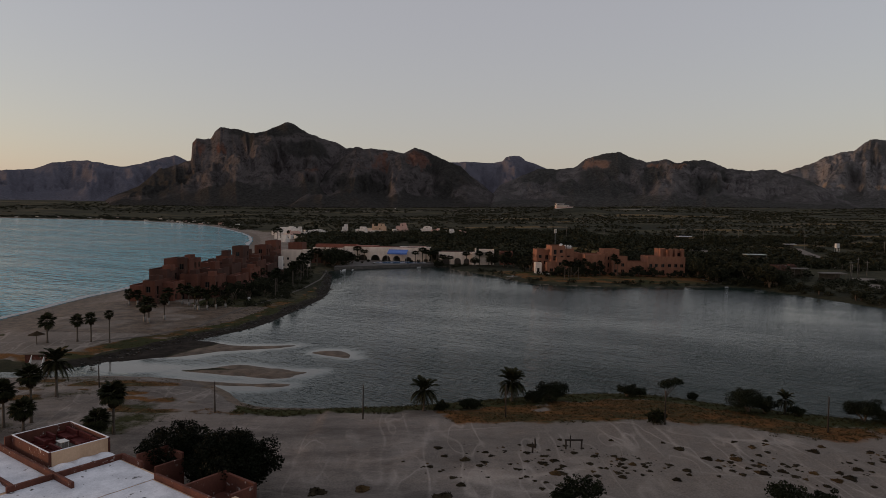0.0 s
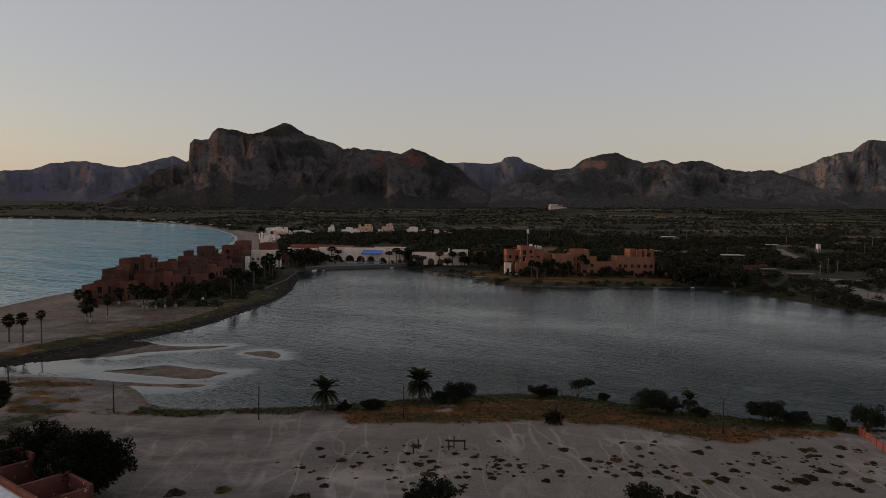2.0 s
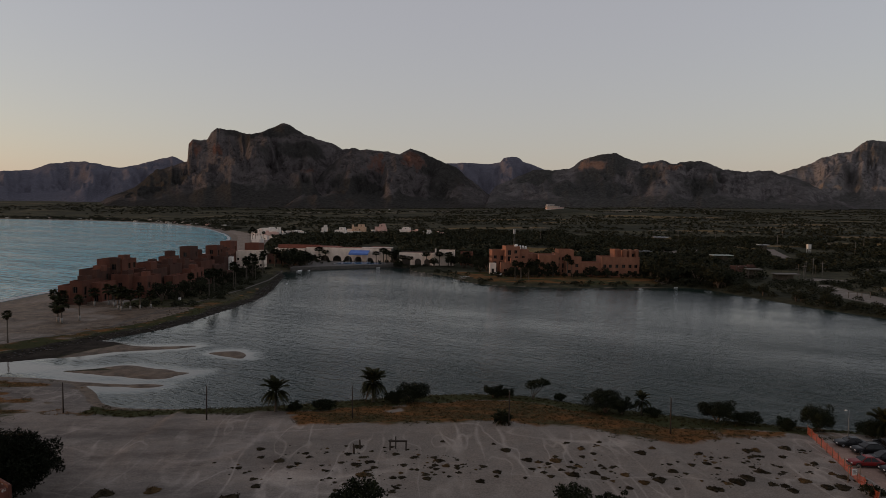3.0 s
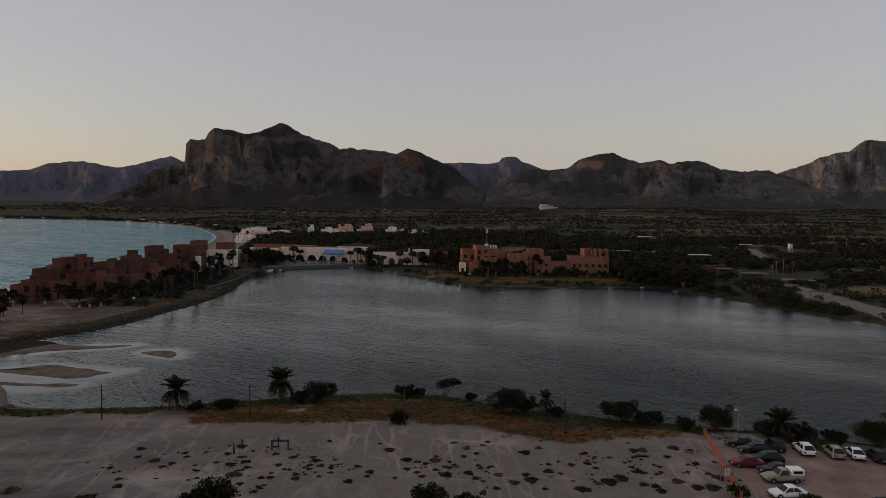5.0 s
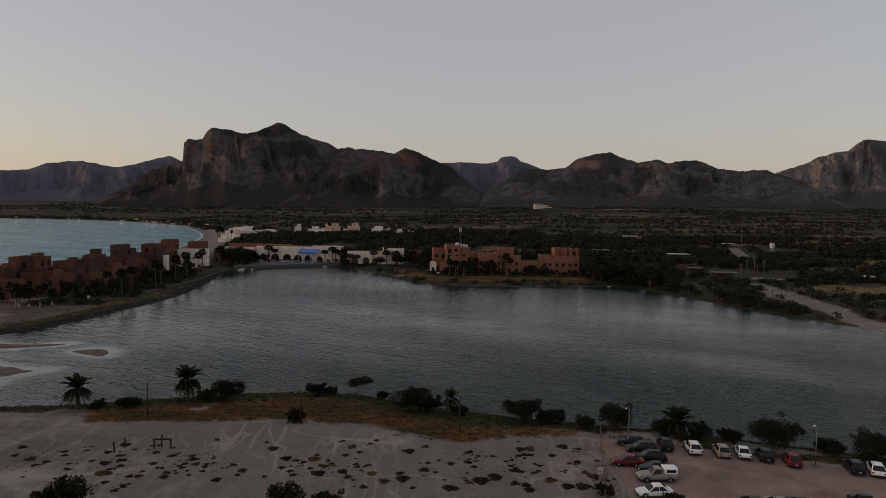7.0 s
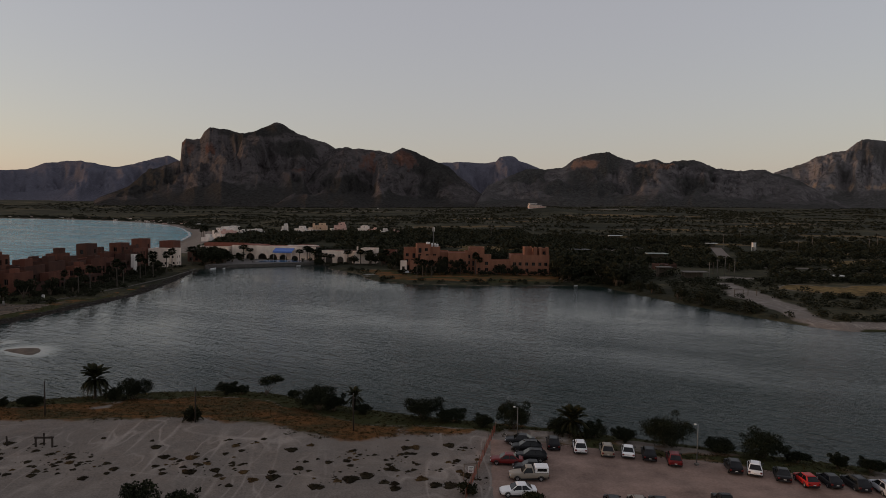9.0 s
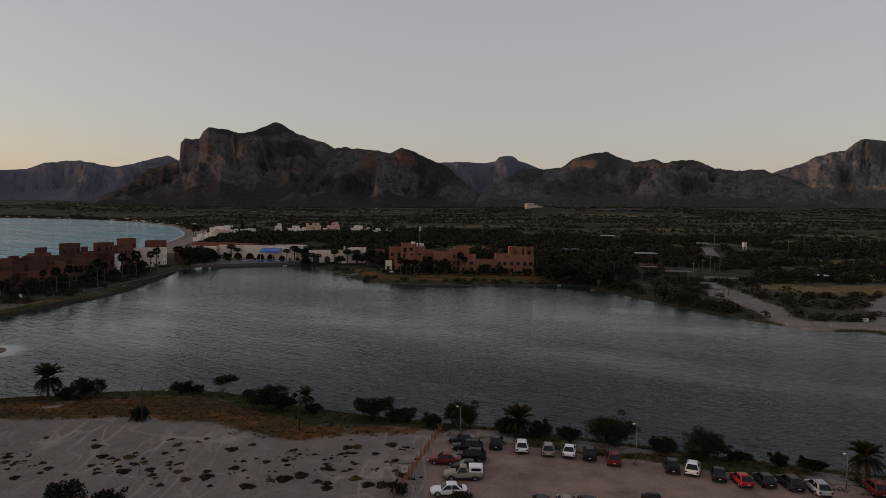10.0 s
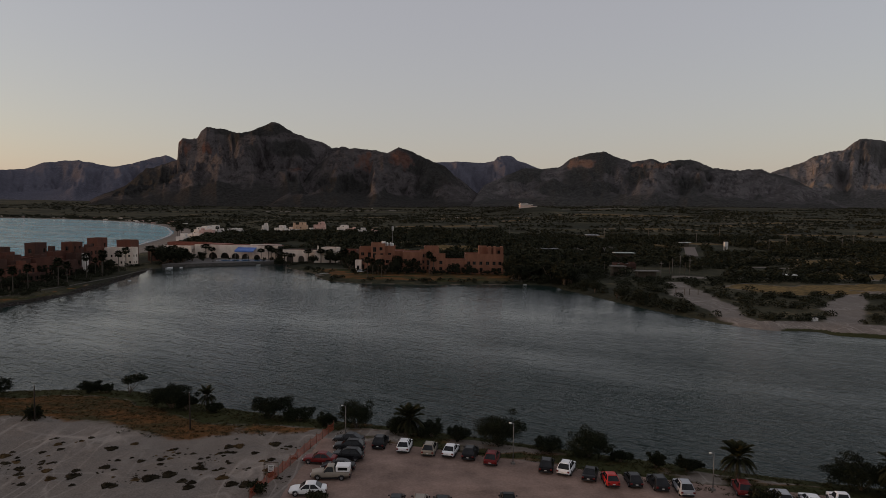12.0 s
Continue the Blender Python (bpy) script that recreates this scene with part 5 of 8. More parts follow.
mansion = thing("mansion", "large white hillside mansion with terraces and colonnade", "house", pose(268, 1463, ground_at(268, 1463) - 1, 0, 0, 4))
for nm, mat, bx in (("terrace", MAT_PINK, (-20, 26, -14, 10, 0, 3.0)), ("floor_slab", MAT_WHITE, (-21, 19, -10, 9, 3.0, 3.7)), ("back_wall", MAT_CREAM, (-19, 17, 1, 8, 3.7, 7.6)), ("roof_slab", MAT_WHITE, (-21.5, 20, -9.5, 9, 7.6, 8.8)),
                    ("upper_room", MAT_WHITE, (-17, 4, -3, 8, 8.8, 11.6)), ("upper_roof", MAT_WHITE, (-18.5, 6, -5, 8.5, 11.6, 12.4)), ("low_wing", MAT_WHITE, (19, 33, -6, 6, 0, 4.4)), ("low_roof", MAT_PINK, (18.5, 34, -7, 6.5, 4.4, 5.0)), ("garden_wall", MAT_CREAM, (-26, 40, -22, -21, -2.5, 0.6))):
    b = bmesh.new()
    box(b, *bx, 0.12)
    part(nm, b, mat, mansion)
for k in range(9):
    b = bmesh.new()
    tube(b, [(-19.5 + 4.6 * k, -8.6, 3.7), (-19.5 + 4.6 * k, -8.6, 7.6)], 0.45, 8)
    part("column", b, MAT_WHITE, mansion)
for k in range(6):
    b = bmesh.new()
    box(b, -16.5 + 3.4 * k, -14.2 + 3.4 * k, -3.12, -3.02, 9.3, 11.0)
    part("window", b, MAT_GLASS, mansion)
mansion.scale = (0.72, 0.72, 0.8)
cottages = []
for k, wall in enumerate((MAT_WHITE, MAT_CREAM, MAT_PINK)):
    proto = far_house(0, 0, 0, 11 + k, 8, 3.6 + 0.6 * k, wall, ("small white house on the far shore", "small cream house on the plain", "small pinkish house on the plain")[k], 0, 400 + k, k == 1, MAT_PALE)
    tagged(proto, group="far houses")
    cottages.append(proto)
spots = []
for k in range(40):                                              # village along the far shore of the bay
    x = -980 + 18 * k + RNG.uniform(-6, 6)
    y = float(np.interp(x, [-1000, -700, -512, -368, -270], [1470, 1400, 1260, 1060, 850])) + 30 + RNG.uniform(0, 60)
    spots.append((x, y))
for k in range(9):                                               # scattered on the plain
    spots.append((RNG.uniform(-180, 900), RNG.uniform(1200, 2300)))
for k, (x, y) in enumerate(spots):
    src = cottages[RNG.choice((0, 0, 0, 1, 2))]
    o = copy_thing(src, pose(x, y, ground_at(x, y) - 0.2, 0, 0, RNG.uniform(-30, 30)))
    f = RNG.uniform(0.3, 0.5)
    o.scale = (f * RNG.uniform(0.8, 1.8), f, f)
for k, src in enumerate(cottages):
    src.matrix_basis = pose(-420 - 30 * k, 1190 + 40 * k, ground_at(-420 - 30 * k, 1190 + 40 * k) - 0.2)
    src.scale = (0.5, 0.5, 0.5)

# ---- the flat-roofed house below the camera ----
NEAR = Matrix.Translation((-86.6, 71.2, 0)) @ Matrix.Rotation(radians(-38.3), 4, "Z")
near_house = thing("flat_roofed_house", "flat-roofed house with white coated roof and red parapets", "building", NEAR)


def slab_part(name, x0, x1, y0, y1, z0, z1, mat, bevel=0.04, label=""):
    b = bmesh.new()
    box(b, x0, x1, y0, y1, z0, z1, bevel)
    return part(name, b, mat, near_house, label)


# main bodies under the roofs
slab_part("body", -14, -0.2, -16, -1.0, 0.6, 5.60, MAT_OCHRE)
slab_part("body", -0.2, 11.4, -16, 5.6, 0.6, 5.60, MAT_OCHRE)
slab_part("body", 11.4, 19.0, -16, 5.4, 0.6, 5.58, MAT_OCHRE)
slab_part("body", 19.0, 29.5, -16, 4.7, 0.6, 5.55, MAT_OCHRE)


def roof_sheet(x0, x1, y0, y1, z, vaults):
    """Coated roof with low brick vaults that show as soft swellings."""
    nx, ny = int((x1 - x0) / 0.22), int((y1 - y0) / 0.22)
    X, Y = np.meshgrid(np.linspace(x0, x1, nx), np.linspace(y0, y1, ny))
    Z = z + 0.07 * (fbm(X / 1.7, Y / 1.7, 4, 31) - 0.5)
    for vx, vy, ra, rb, h in vaults:
        Z = Z + h * np.clip(1 - ((X - vx) / ra) ** 2 - ((Y - vy) / rb) ** 2, 0, 1) ** 0.7
    ob = grid_mesh("roof_sheet", X, Y, Z, MAT_ROOFSTAIN, kind="")
    ob.parent = near_house
    for key in ("kind", "category"):
        if key in ob:
            del ob[key]
    return ob


def stained_roof():
    m, n, l, b = nodes_of("stained_white_roof")
    co = n.new("ShaderNodeTexCoord").outputs["Object"]
    big, fine = noise_node(n, l, co, 0.5, 5, 0.65), noise_node(n, l, co, 6.0, 4, 0.7)
    crack = n.new("ShaderNodeTexNoise")
    crack.inputs["Scale"].default_value, crack.inputs["Detail"].default_value = 0.9, 6
    l.new(co, crack.inputs["Vector"])
    col = ramp_node(n, l, math_node(n, l, "ADD", math_node(n, l, "MULTIPLY", big, 0.65), math_node(n, l, "MULTIPLY", fine, 0.35)), [(0.3, (0.42, 0.44, 0.475)), (0.60, (0.74, 0.76, 0.80))])
    spots = ramp_node(n, l, crack.outputs[0], [(0.325, (1, 1, 1)), (0.36, (0, 0, 0))])
    l.new(mix_node(n, l, spots, col, (0.10, 0.10, 0.10)), b.inputs["Base Color"])
    b.inputs["Roughness"].default_value = 0.8
    bump_node(n, l, math_node(n, l, "ADD", big, math_node(n, l, "MULTIPLY", fine, 0.3)), 0.5, 0.12, b)
    return m


MAT_ROOFSTAIN = stained_roof()
roof_sheet(-13.8, 11.3, -15.8, -1.3, 5.62, [(2 + 3.1 * i, -6.0 - 4.2 * j, 1.5, 2.0, 0.46) for i in range(3) for j in range(2)] + [(-6, -6, 2, 4, 0.3), (-10.5, -6, 2, 4, 0.3)])
roof_sheet(8.5, 11.35, -0.9, 5.3, 5.64, [(9.9, 0.6, 1.3, 1.1, 0.45), (9.9, 2.7, 1.3, 1.1, 0.45), (9.9, 4.6, 1.3, 0.9, 0.4)])
roof_sheet(11.8, 18.9, -15.8, 5.1, 5.62, [])
roof_sheet(19.0, 29.3, -15.8, 4.4, 5.60, [(25.5, -4.0, 3.5, 2.0, 0.12)])
# parapets between the roofs
for x0, x1, y0, y1, z1 in ((-14, 0.0, -1.25, -0.95, 6.25), (0.0, 15.2, -1.25, -0.95, 6.2), (11.45, 11.75, -5.2, -1.25, 6.15), (11.45, 11.75, -0.95, 5.6, 6.15), (11.75, 15.4, 5.3, 5.6, 6.2),
                           (18.9, 27.6, 4.6, 4.9, 6.15), (6.0, 11.45, -4.7, -4.4, 6.05), (-14, -13.7, -16, -1.25, 6.2), (29.3, 29.6, -16, 4.4, 6.2)):
    slab_part("parapet", x0, x1, y0, y1, 5.3, z1, MAT_BRICKRED)
for x0, x1, y0, y1, z1 in ((14.0, 14.28, 5.6, 9.0, 6.6), (14.28, 17.0, 8.72, 9.0, 6.5), (16.72, 17.0, 5.9, 8.72, 5.9), (23.3, 23.6, 4.9, 9.4, 6.1), (23.6, 28.0, 9.1, 9.4, 6.0), (27.72, 28.0, 6.6, 9.1, 5.8)):
    slab_part("terrace_wall", x0, x1, y0, y1, 1.0, z1, MAT_BRICKRED)
slab_part("terrace_floor", 14.28, 16.72, 5.6, 8.72, 1.0, 4.6, MAT_BRICKRED)
slab_part("terrace_floor", 23.6, 27.72, 4.9, 9.1, 1.0, 4.2, MAT_BRICKRED)
slab_part("chimney", 28.05, 29.2, 6.0, 7.0, 1.0, 5.6, MAT_OCHRE, 0.06, "pale ochre chimney block")
# sunken roof terrace: walls round a dark floor
for x0, x1, y0, y1, mat, lab in ((-0.2, 8.5, 5.6, 5.85, MAT_BRICKRED, ""), (-0.25, 0.0, -0.9, 5.6, MAT_BRICKRED, ""), (8.25, 8.5, 0.0, 5.6, MAT_OCHRE, "ochre terrace wall"), (0.0, 8.5, -0.28, -0.0, MAT_BRICKRED, "")):
    slab_part("roof_terrace_wall", x0, x1, y0, y1, 5.3, 7.05, mat, 0.04, lab)
for x0, x1, y0, y1 in ((-0.1, 8.4, 5.66, 5.82), (-0.2, -0.04, -0.2, 5.66), (8.3, 8.46, 0.0, 5.66), (-0.04, 8.3, -0.22, -0.06)):
    slab_part("coping", x0, x1, y0, y1, 7.05, 7.10, MAT_ROOFWHITE, 0.02, "flaking white wall coping")
slab_part("terrace_floor", 0, 8.25, 0, 5.6, 5.3, 5.75, MAT_SOIL_SHADE)
for x, y, w, d, h in ((1.6, 4.7, 2.6, 1.2, 0.9), (4.4, 4.8, 2.7, 1.2, 0.95), (7.0, 4.7, 2.0, 1.2, 0.9), (1.3, 2.6, 1.9, 1.2, 0.8), (2.4, 1.1, 2.4, 1.1, 0.85), (5.6, 1.2, 2.6, 1.1, 0.8), (7.1, 2.9, 1.7, 1.2, 0.8)):
    sofa = thing("outdoor_sofa", "dark red cushioned sofa on roof terrace", "sofa", NEAR @ Matrix.Translation((x, y, 5.75)), "roof terrace seats")
    for nm, bx in (("seat", (-w / 2, w / 2, -d / 2, d / 2, 0.0, 0.4)), ("backrest", (-w / 2, w / 2, d / 2 - 0.25, d / 2, 0.4, 0.4 + h * 0.7)), ("armrest", (-w / 2, -w / 2 + 0.2, -d / 2, d / 2 - 0.25, 0.4, 0.62)), ("armrest", (w / 2 - 0.2, w / 2, -d / 2, d / 2 - 0.25, 0.4, 0.62))):
        b = bmesh.new()
        box(b, *bx, 0.06)
        part(nm, b, MAT_DARKSTUFF, sofa)
table = thing("low_table", "small pale square table on roof terrace", "table", NEAR @ Matrix.Translation((4.6, 2.8, 5.75)))
b = bmesh.new()
box(b, -0.55, 0.55, -0.45, 0.45, 0.85, 0.93, 0.02)
part("tabletop", b, MAT_PALE, table)
for sx in (-0.45, 0.45):
    for sy in (-0.36, 0.36):
        b = bmesh.new()
        tube(b, [(sx, sy, 0), (sx, sy, 0.86)], 0.03, 6)
        part("leg", b, MAT_PALE, table)

# ---- plants ----
GEN = np.random.default_rng(11)


def tree_thing(name, label, category, x, y, blobs, leaves, leaf, leaf_mat, trunk_r, group="", z=None):
    """A broad tree or bush: forked tapered stem and a crown of leaves. blobs in metres from its foot."""
    z = ground_at(x, y) - 0.1 if z is None else z
    ob = thing(name, label, category, pose(x, y, z), group)
    b = bmesh.new()
    for bx, by, bz, rx, ry, rz in blobs[:5]:
        tube(b, [(0, 0, 0), (bx * 0.25, by * 0.25, bz * 0.35), (bx * 0.7, by * 0.7, bz * 0.75), (bx, by, bz)], [trunk_r, trunk_r * 0.7, trunk_r * 0.4, trunk_r * 0.15], 7)
    part("trunk", b, MAT_BARK, ob)
    v, f = leaf_cloud(GEN, blobs, leaves, leaf)
    crown = new("crown", array_mesh("crown", v, f, [leaf_mat]))
    crown.parent = ob
    return ob


def bush_blobs(w, h, n=6, low=0.45):
    out = []
    for k in range(n):
        a = 2 * math.pi * k / n + RNG.uniform(-0.4, 0.4)
        r = w * RNG.uniform(0.18, 0.34)
        s = RNG.uniform(0.75, 1.15)
        out.append((math.cos(a) * r, math.sin(a) * r, h * RNG.uniform(low, 0.68), w * 0.24 * s, w * 0.24 * s, h * 0.30 * s))
    out.append((0, 0, h * 0.68, w * 0.22, w * 0.22, h * 0.32))
    for k in range(2 * n):                                   # stray sprays that break the outline
        a, r = RNG.uniform(0, 6.28), w * RNG.uniform(0.25, 0.5)
        s = RNG.uniform(0.06, 0.13)
        out.append((math.cos(a) * r, math.sin(a) * r, h * RNG.uniform(0.3, 0.98), w * s, w * s, h * s * 1.3))
    return out


# the big dark tree beside the flat-roofed house
lobes = []
for lx, ly, lz, lr, lh, n in ((-3.9, 1.2, 4.6, 3.5, 2.6, 26), (3.2, -1.3, 4.2, 4.3, 3.0, 38), (0.0, -0.2, 3.6, 3.0, 2.2, 10), (7.0, -2.0, 3.4, 1.9, 1.7, 9)):
    for k in range(n):
        a, e = RNG.uniform(0, 6.28), math.asin(RNG.uniform(-0.55, 1.0))
        q = RNG.uniform(0.62, 0.92)
        r = lr * RNG.uniform(0.20, 0.34)
        lobes.append((lx + lr * q * math.cos(a) * math.cos(e), ly + lr * q * math.sin(a) * math.cos(e), lz + lh * q * math.sin(e), r, r, r * 0.8))
lobes += [(-3.9, 1.2, 4.4, 2.7, 2.7, 1.9), (3.2, -1.3, 4.0, 3.5, 3.4, 2.4), (0.0, -0.2, 3.6, 2.6, 2.4, 1.9), (2.5, -2.0, 2.6, 3.4, 2.6, 1.7)]
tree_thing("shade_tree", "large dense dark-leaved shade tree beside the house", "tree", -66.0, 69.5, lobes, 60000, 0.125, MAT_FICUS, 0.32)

# bushes and small trees along the near bank: x, y, width, height
WEST_BUSHES = [(-22.7, 104.5, 5.0, 4.4), (-25.6, 104.2, 3.0, 2.6), (-36.0, 100.6, 3.6, 2.2), (-40.3, 100.4, 2.8, 1.7), (-9.4, 108.2, 3.6, 2.6), (-7.0, 108.9, 2.4, 2.0), (1.6, 108.0, 1.9, 2.0),
          (6.8, 99.8, 6.4, 4.6), (9.2, 99.2, 3.4, 3.0), (22.4, 95.8, 6.4, 4.2), (26.6, 95.0, 4.2, 2.4), (31.0, 92.6, 3.2, 2.4), (-10.0, 93.2, 2.6, 2.2), (13.6, 98.4, 2.6, 1.8)]
EAST_BUSHES = [(35.0, 91.6, 4.4, 5.6), (41.2, 89.6, 4.2, 3.8), (45.4, 88.2, 3.6, 3.0),
          (49.0, 87.0, 3.4, 2.6), (54.0, 85.4, 7.0, 5.6), (60.2, 82.8, 4.0, 2.6), (65.0, 81.4, 5.8, 4.9), (68.4, 79.6, 2.8, 2.2), (72.0, 77.4, 2.4, 2.6), (75.3, 76.2, 3.4, 2.4),
          (93.0, 71.4, 7.5, 5.0), (97.5, 69.5, 6.0, 4.2)]
for x, y, w, h in WEST_BUSHES + EAST_BUSHES:
    h *= 0.76 if x < 33 else 0.68
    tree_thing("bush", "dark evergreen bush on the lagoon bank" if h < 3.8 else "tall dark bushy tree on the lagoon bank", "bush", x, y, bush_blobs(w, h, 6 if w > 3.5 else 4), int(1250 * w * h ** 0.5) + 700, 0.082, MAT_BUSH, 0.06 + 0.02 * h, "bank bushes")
tree_thing("leaning_tree", "small wind-bent dark tree on the bank", "tree", -3.0, 108.0, [(0.5, 0, 2.6, 1.3, 1.0, 0.6), (1.5, 0, 2.9, 1.1, 0.9, 0.5), (-0.3, 0, 2.2, 0.9, 0.8, 0.6), (2.3, 0, 2.7, 0.7, 0.6, 0.3)], 1500, 0.14, MAT_BUSH, 0.09)
# bushes on the sand below the camera
for x, y, w, h in ((-27.2, 66, 4.6, 3.1), (-29.2, 66, 2.6, 2.0), (-6.0, 66.0, 3.8, 2.3), (-1.6, 66, 3.4, 1.5)):
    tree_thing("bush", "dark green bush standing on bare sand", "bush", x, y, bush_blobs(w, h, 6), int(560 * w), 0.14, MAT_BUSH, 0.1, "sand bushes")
for x, y, w, h in ((79.5, 66.4, 3.2, 1.8), (33.6, 66.2, 2.4, 1.5), (27.0, 68.6, 2.2, 1.4)):
    tree_thing("bush", "green leafy bush at the edge of car park", "bush", x, y, bush_blobs(w, h, 5), int(420 * w), 0.13, MAT_FROND, 0.05, "car park bushes")


# palms
def frond_mesh(name, length, droop, lift, leaflet, pairs, material, seed):
    """One feather frond: a bowed rib with drooping leaflets, along +x from the crown's middle."""
    rng = random.Random(seed)
    verts, faces = [], []

    def rib(t):
        x = length * t * (1 - 0.22 * droop * t)
        return Vector((x, 0, length * (lift * t - droop * t * t)))

    def quad(a, b, c, d):
        n = len(verts)
        verts.extend([a, b, c, d])
        faces.append((n, n + 1, n + 2, n + 3))

    for k in range(8):
        p, q = rib(k / 8), rib((k + 1) / 8)
        w, w2 = 0.05 * (1 - k / 9), 0.05 * (1 - (k + 1) / 9)
        quad(p + Vector((0, -w, 0)), p + Vector((0, w, 0)), q + Vector((0, w2, 0)), q + Vector((0, -w2, 0)))
    for k in range(pairs):
        t = 0.16 + 0.84 * k / (pairs - 1)
        p = rib(t)
        ahead = (rib(min(t + 0.03, 1.02)) - p).normalized()
        size = leaflet * (0.45 + 0.9 * math.sin(math.pi * (0.15 + 0.8 * t)) ** 0.8) * rng.uniform(0.85, 1.1)
        for s in (-1, 1):
            out = (Vector((0, s, 0)) * 0.8 + ahead * 0.65 + Vector((0, 0, 0.25 - 0.55 * t + rng.uniform(-0.12, 0.12)))).normalized()
            tip = p + out * size + Vector((0, 0, -0.22 * size))
            half = ahead * 0.05
            quad(p - half, p + half, p + out * size * 0.55 + half * 1.3, tip)
    return array_mesh(name, np.array([tuple(v) for v in verts]), np.array(faces), [material])


def fan_mesh(name, stalk, radius, material, seed):
    """One fan leaf: a stalk and a pleated disc of pointed blades, along +x."""
    rng = random.Random(seed)
    verts, faces = [(0, -0.03, 0), (0, 0.03, 0), (stalk, 0.02, 0.05 * stalk), (stalk, -0.02, 0.05 * stalk)], [(0, 1, 2, 3)]
    n = 18
    for k in range(n):
        a = radians(-125 + 250 * k / (n - 1))
        r = radius * (0.82 + 0.18 * math.cos(a)) * rng.uniform(0.9, 1.08)
        d, s = (math.cos(a), math.sin(a)), (-math.sin(a), math.cos(a))
        m, w = 0.55 * r, 0.12 * radius
        i = len(verts)
        verts += [(stalk, 0, 0.05 * stalk), (stalk + d[0] * m - s[0] * w, d[1] * m - s[1] * w, 0.02), (stalk + d[0] * r, d[1] * r, -0.35 * r), (stalk + d[0] * m + s[0] * w, d[1] * m + s[1] * w, -0.04)]
        faces.append((i, i + 1, i + 2, i + 3))
    return array_mesh(name, np.array(verts), np.array(faces), [material])


FRONDS = [frond_mesh("frond", 2.9, 0.55, 0.75, 0.55, 26, MAT_FROND, 1), frond_mesh("frond", 2.7, 0.75, 0.45, 0.55, 26, MAT_FROND, 2), frond_mesh("frond", 2.5, 0.75, -0.05, 0.5, 24, MAT_FROND, 3), frond_mesh("frond", 2.0, 0.5, -0.55, 0.42, 20, MAT_DEAD, 4)]
FANS = [fan_mesh("fan_leaf", 0.85, 0.75, MAT_FROND, 5), fan_mesh("fan_leaf", 0.8, 0.7, MAT_FROND, 6), fan_mesh("fan_leaf", 0.55, 0.6, MAT_DEAD, 7)]


def trunk_part(ob, height, radius, lean=0.0, skirt=0.0):
    b = bmesh.new()
    n = max(8, int(height * 3.5))
    pts = [(lean * (k / n) ** 1.6, 0, height * k / n) for k in range(n + 1)]
    radii = [radius * (1.35 - 0.5 * min(1, k / n * 5)) * (0.95 if k % 2 else 1.08) * (1 + skirt * max(0, k / n - 0.7)) for k in range(n + 1)]
    tube(b, pts, radii, 9)
    return part("trunk", b, MAT_PALM_TRUNK, ob)


def feather_palm(x, y, height, size, label, n=44, lean=0.0, skirt=0.6, z=None):
    z = ground_at(x, y) - 0.05 if z is None else z
    ob = thing("palm_tree", label, "palm tree", pose(x, y, z, 0, 0, RNG.uniform(0, 360)), "palms")
    trunk_part(ob, height, 0.22 * size ** 0.5, lean, skirt)
    for k in range(n):
        t = k / n
        kind = 0 if t < 0.38 else 1 if t < 0.68 else 2 if t < 0.88 else 3
        pitch = (-52 + 40 * t / 0.38) if kind == 0 else RNG.uniform(-12, 16)
        m = Matrix.Translation((lean, 0, height - 0.05 * kind)) @ Euler((0, radians(pitch), radians(137.5 * k + RNG.uniform(-12, 12)))).to_matrix().to_4x4() @ Matrix.Scale(size * RNG.uniform(0.85, 1.1), 4)
        shared("frond", FRONDS[kind], ob, m)
    return ob


def fan_palm(x, y, height, size, label, n=34, lean=0.0, dead=8, z=None):
    z = ground_at(x, y) - 0.05 if z is None else z
    ob = thing("fan_palm", label, "palm tree", pose(x, y, z, 0, 0, RNG.uniform(0, 360)), "palms")
    trunk_part(ob, height, 0.17 * size ** 0.4, lean, 0.8)
    for k in range(n + dead):
        old = k >= n
        pitch = RNG.uniform(55, 85) if old else -75 + 115 * (k / n) ** 0.8 + RNG.uniform(-10, 10)
        m = Matrix.Translation((lean, 0, height - (0.3 if old else 0))) @ Euler((0, radians(pitch), radians(137.5 * k + RNG.uniform(-15, 15)))).to_matrix().to_4x4() @ Matrix.Scale(size * RNG.uniform(0.85, 1.15), 4)
        shared("fan_leaf", FANS[2 if old else k % 2], ob, m)
    return ob


feather_palm(-43.0, 99.6, 2.9, 0.92, "young date palm with arching fronds on the bank", 44)
feather_palm(-28.9, 105.4, 3.0, 0.98, "bushy date palm on the lagoon bank", 60, skirt=1.2)
feather_palm(12.2, 99.2, 2.2, 0.62, "small date palm among bank bushes", 34)
feather_palm(42.4, 88.6, 2.0, 0.95, "palm with drooping fronds behind parked cars", 46, skirt=1.0)
feather_palm(79.6, 72.9, 2.7, 0.85, "palm with spreading fronds beside a lamp", 46)
feather_palm(-9.8, 93.3, 0.5, 0.62, "low spiky palm tuft on dry grass", 30)
feather_palm(94.8, 68.6, 3.2, 0.85, "palm at the edge of the car park", 40)
feather_palm(-100.8, 106.2, 5.4, 1.05, "dark date palm near the lagoon mouth", 50)
fan_palm(-84.0, 88.4, 5.4, 1.30, "shaggy fan palm with dead skirt behind the house", 62, dead=44)
fan_palm(-85.2, 86.6, 2.4, 1.2, "low shaggy fan palm behind the house", 50, dead=30)
fan_palm(-97.0, 92.6, 6.6, 1.2, "dark fan palm near the house", 56, dead=34)
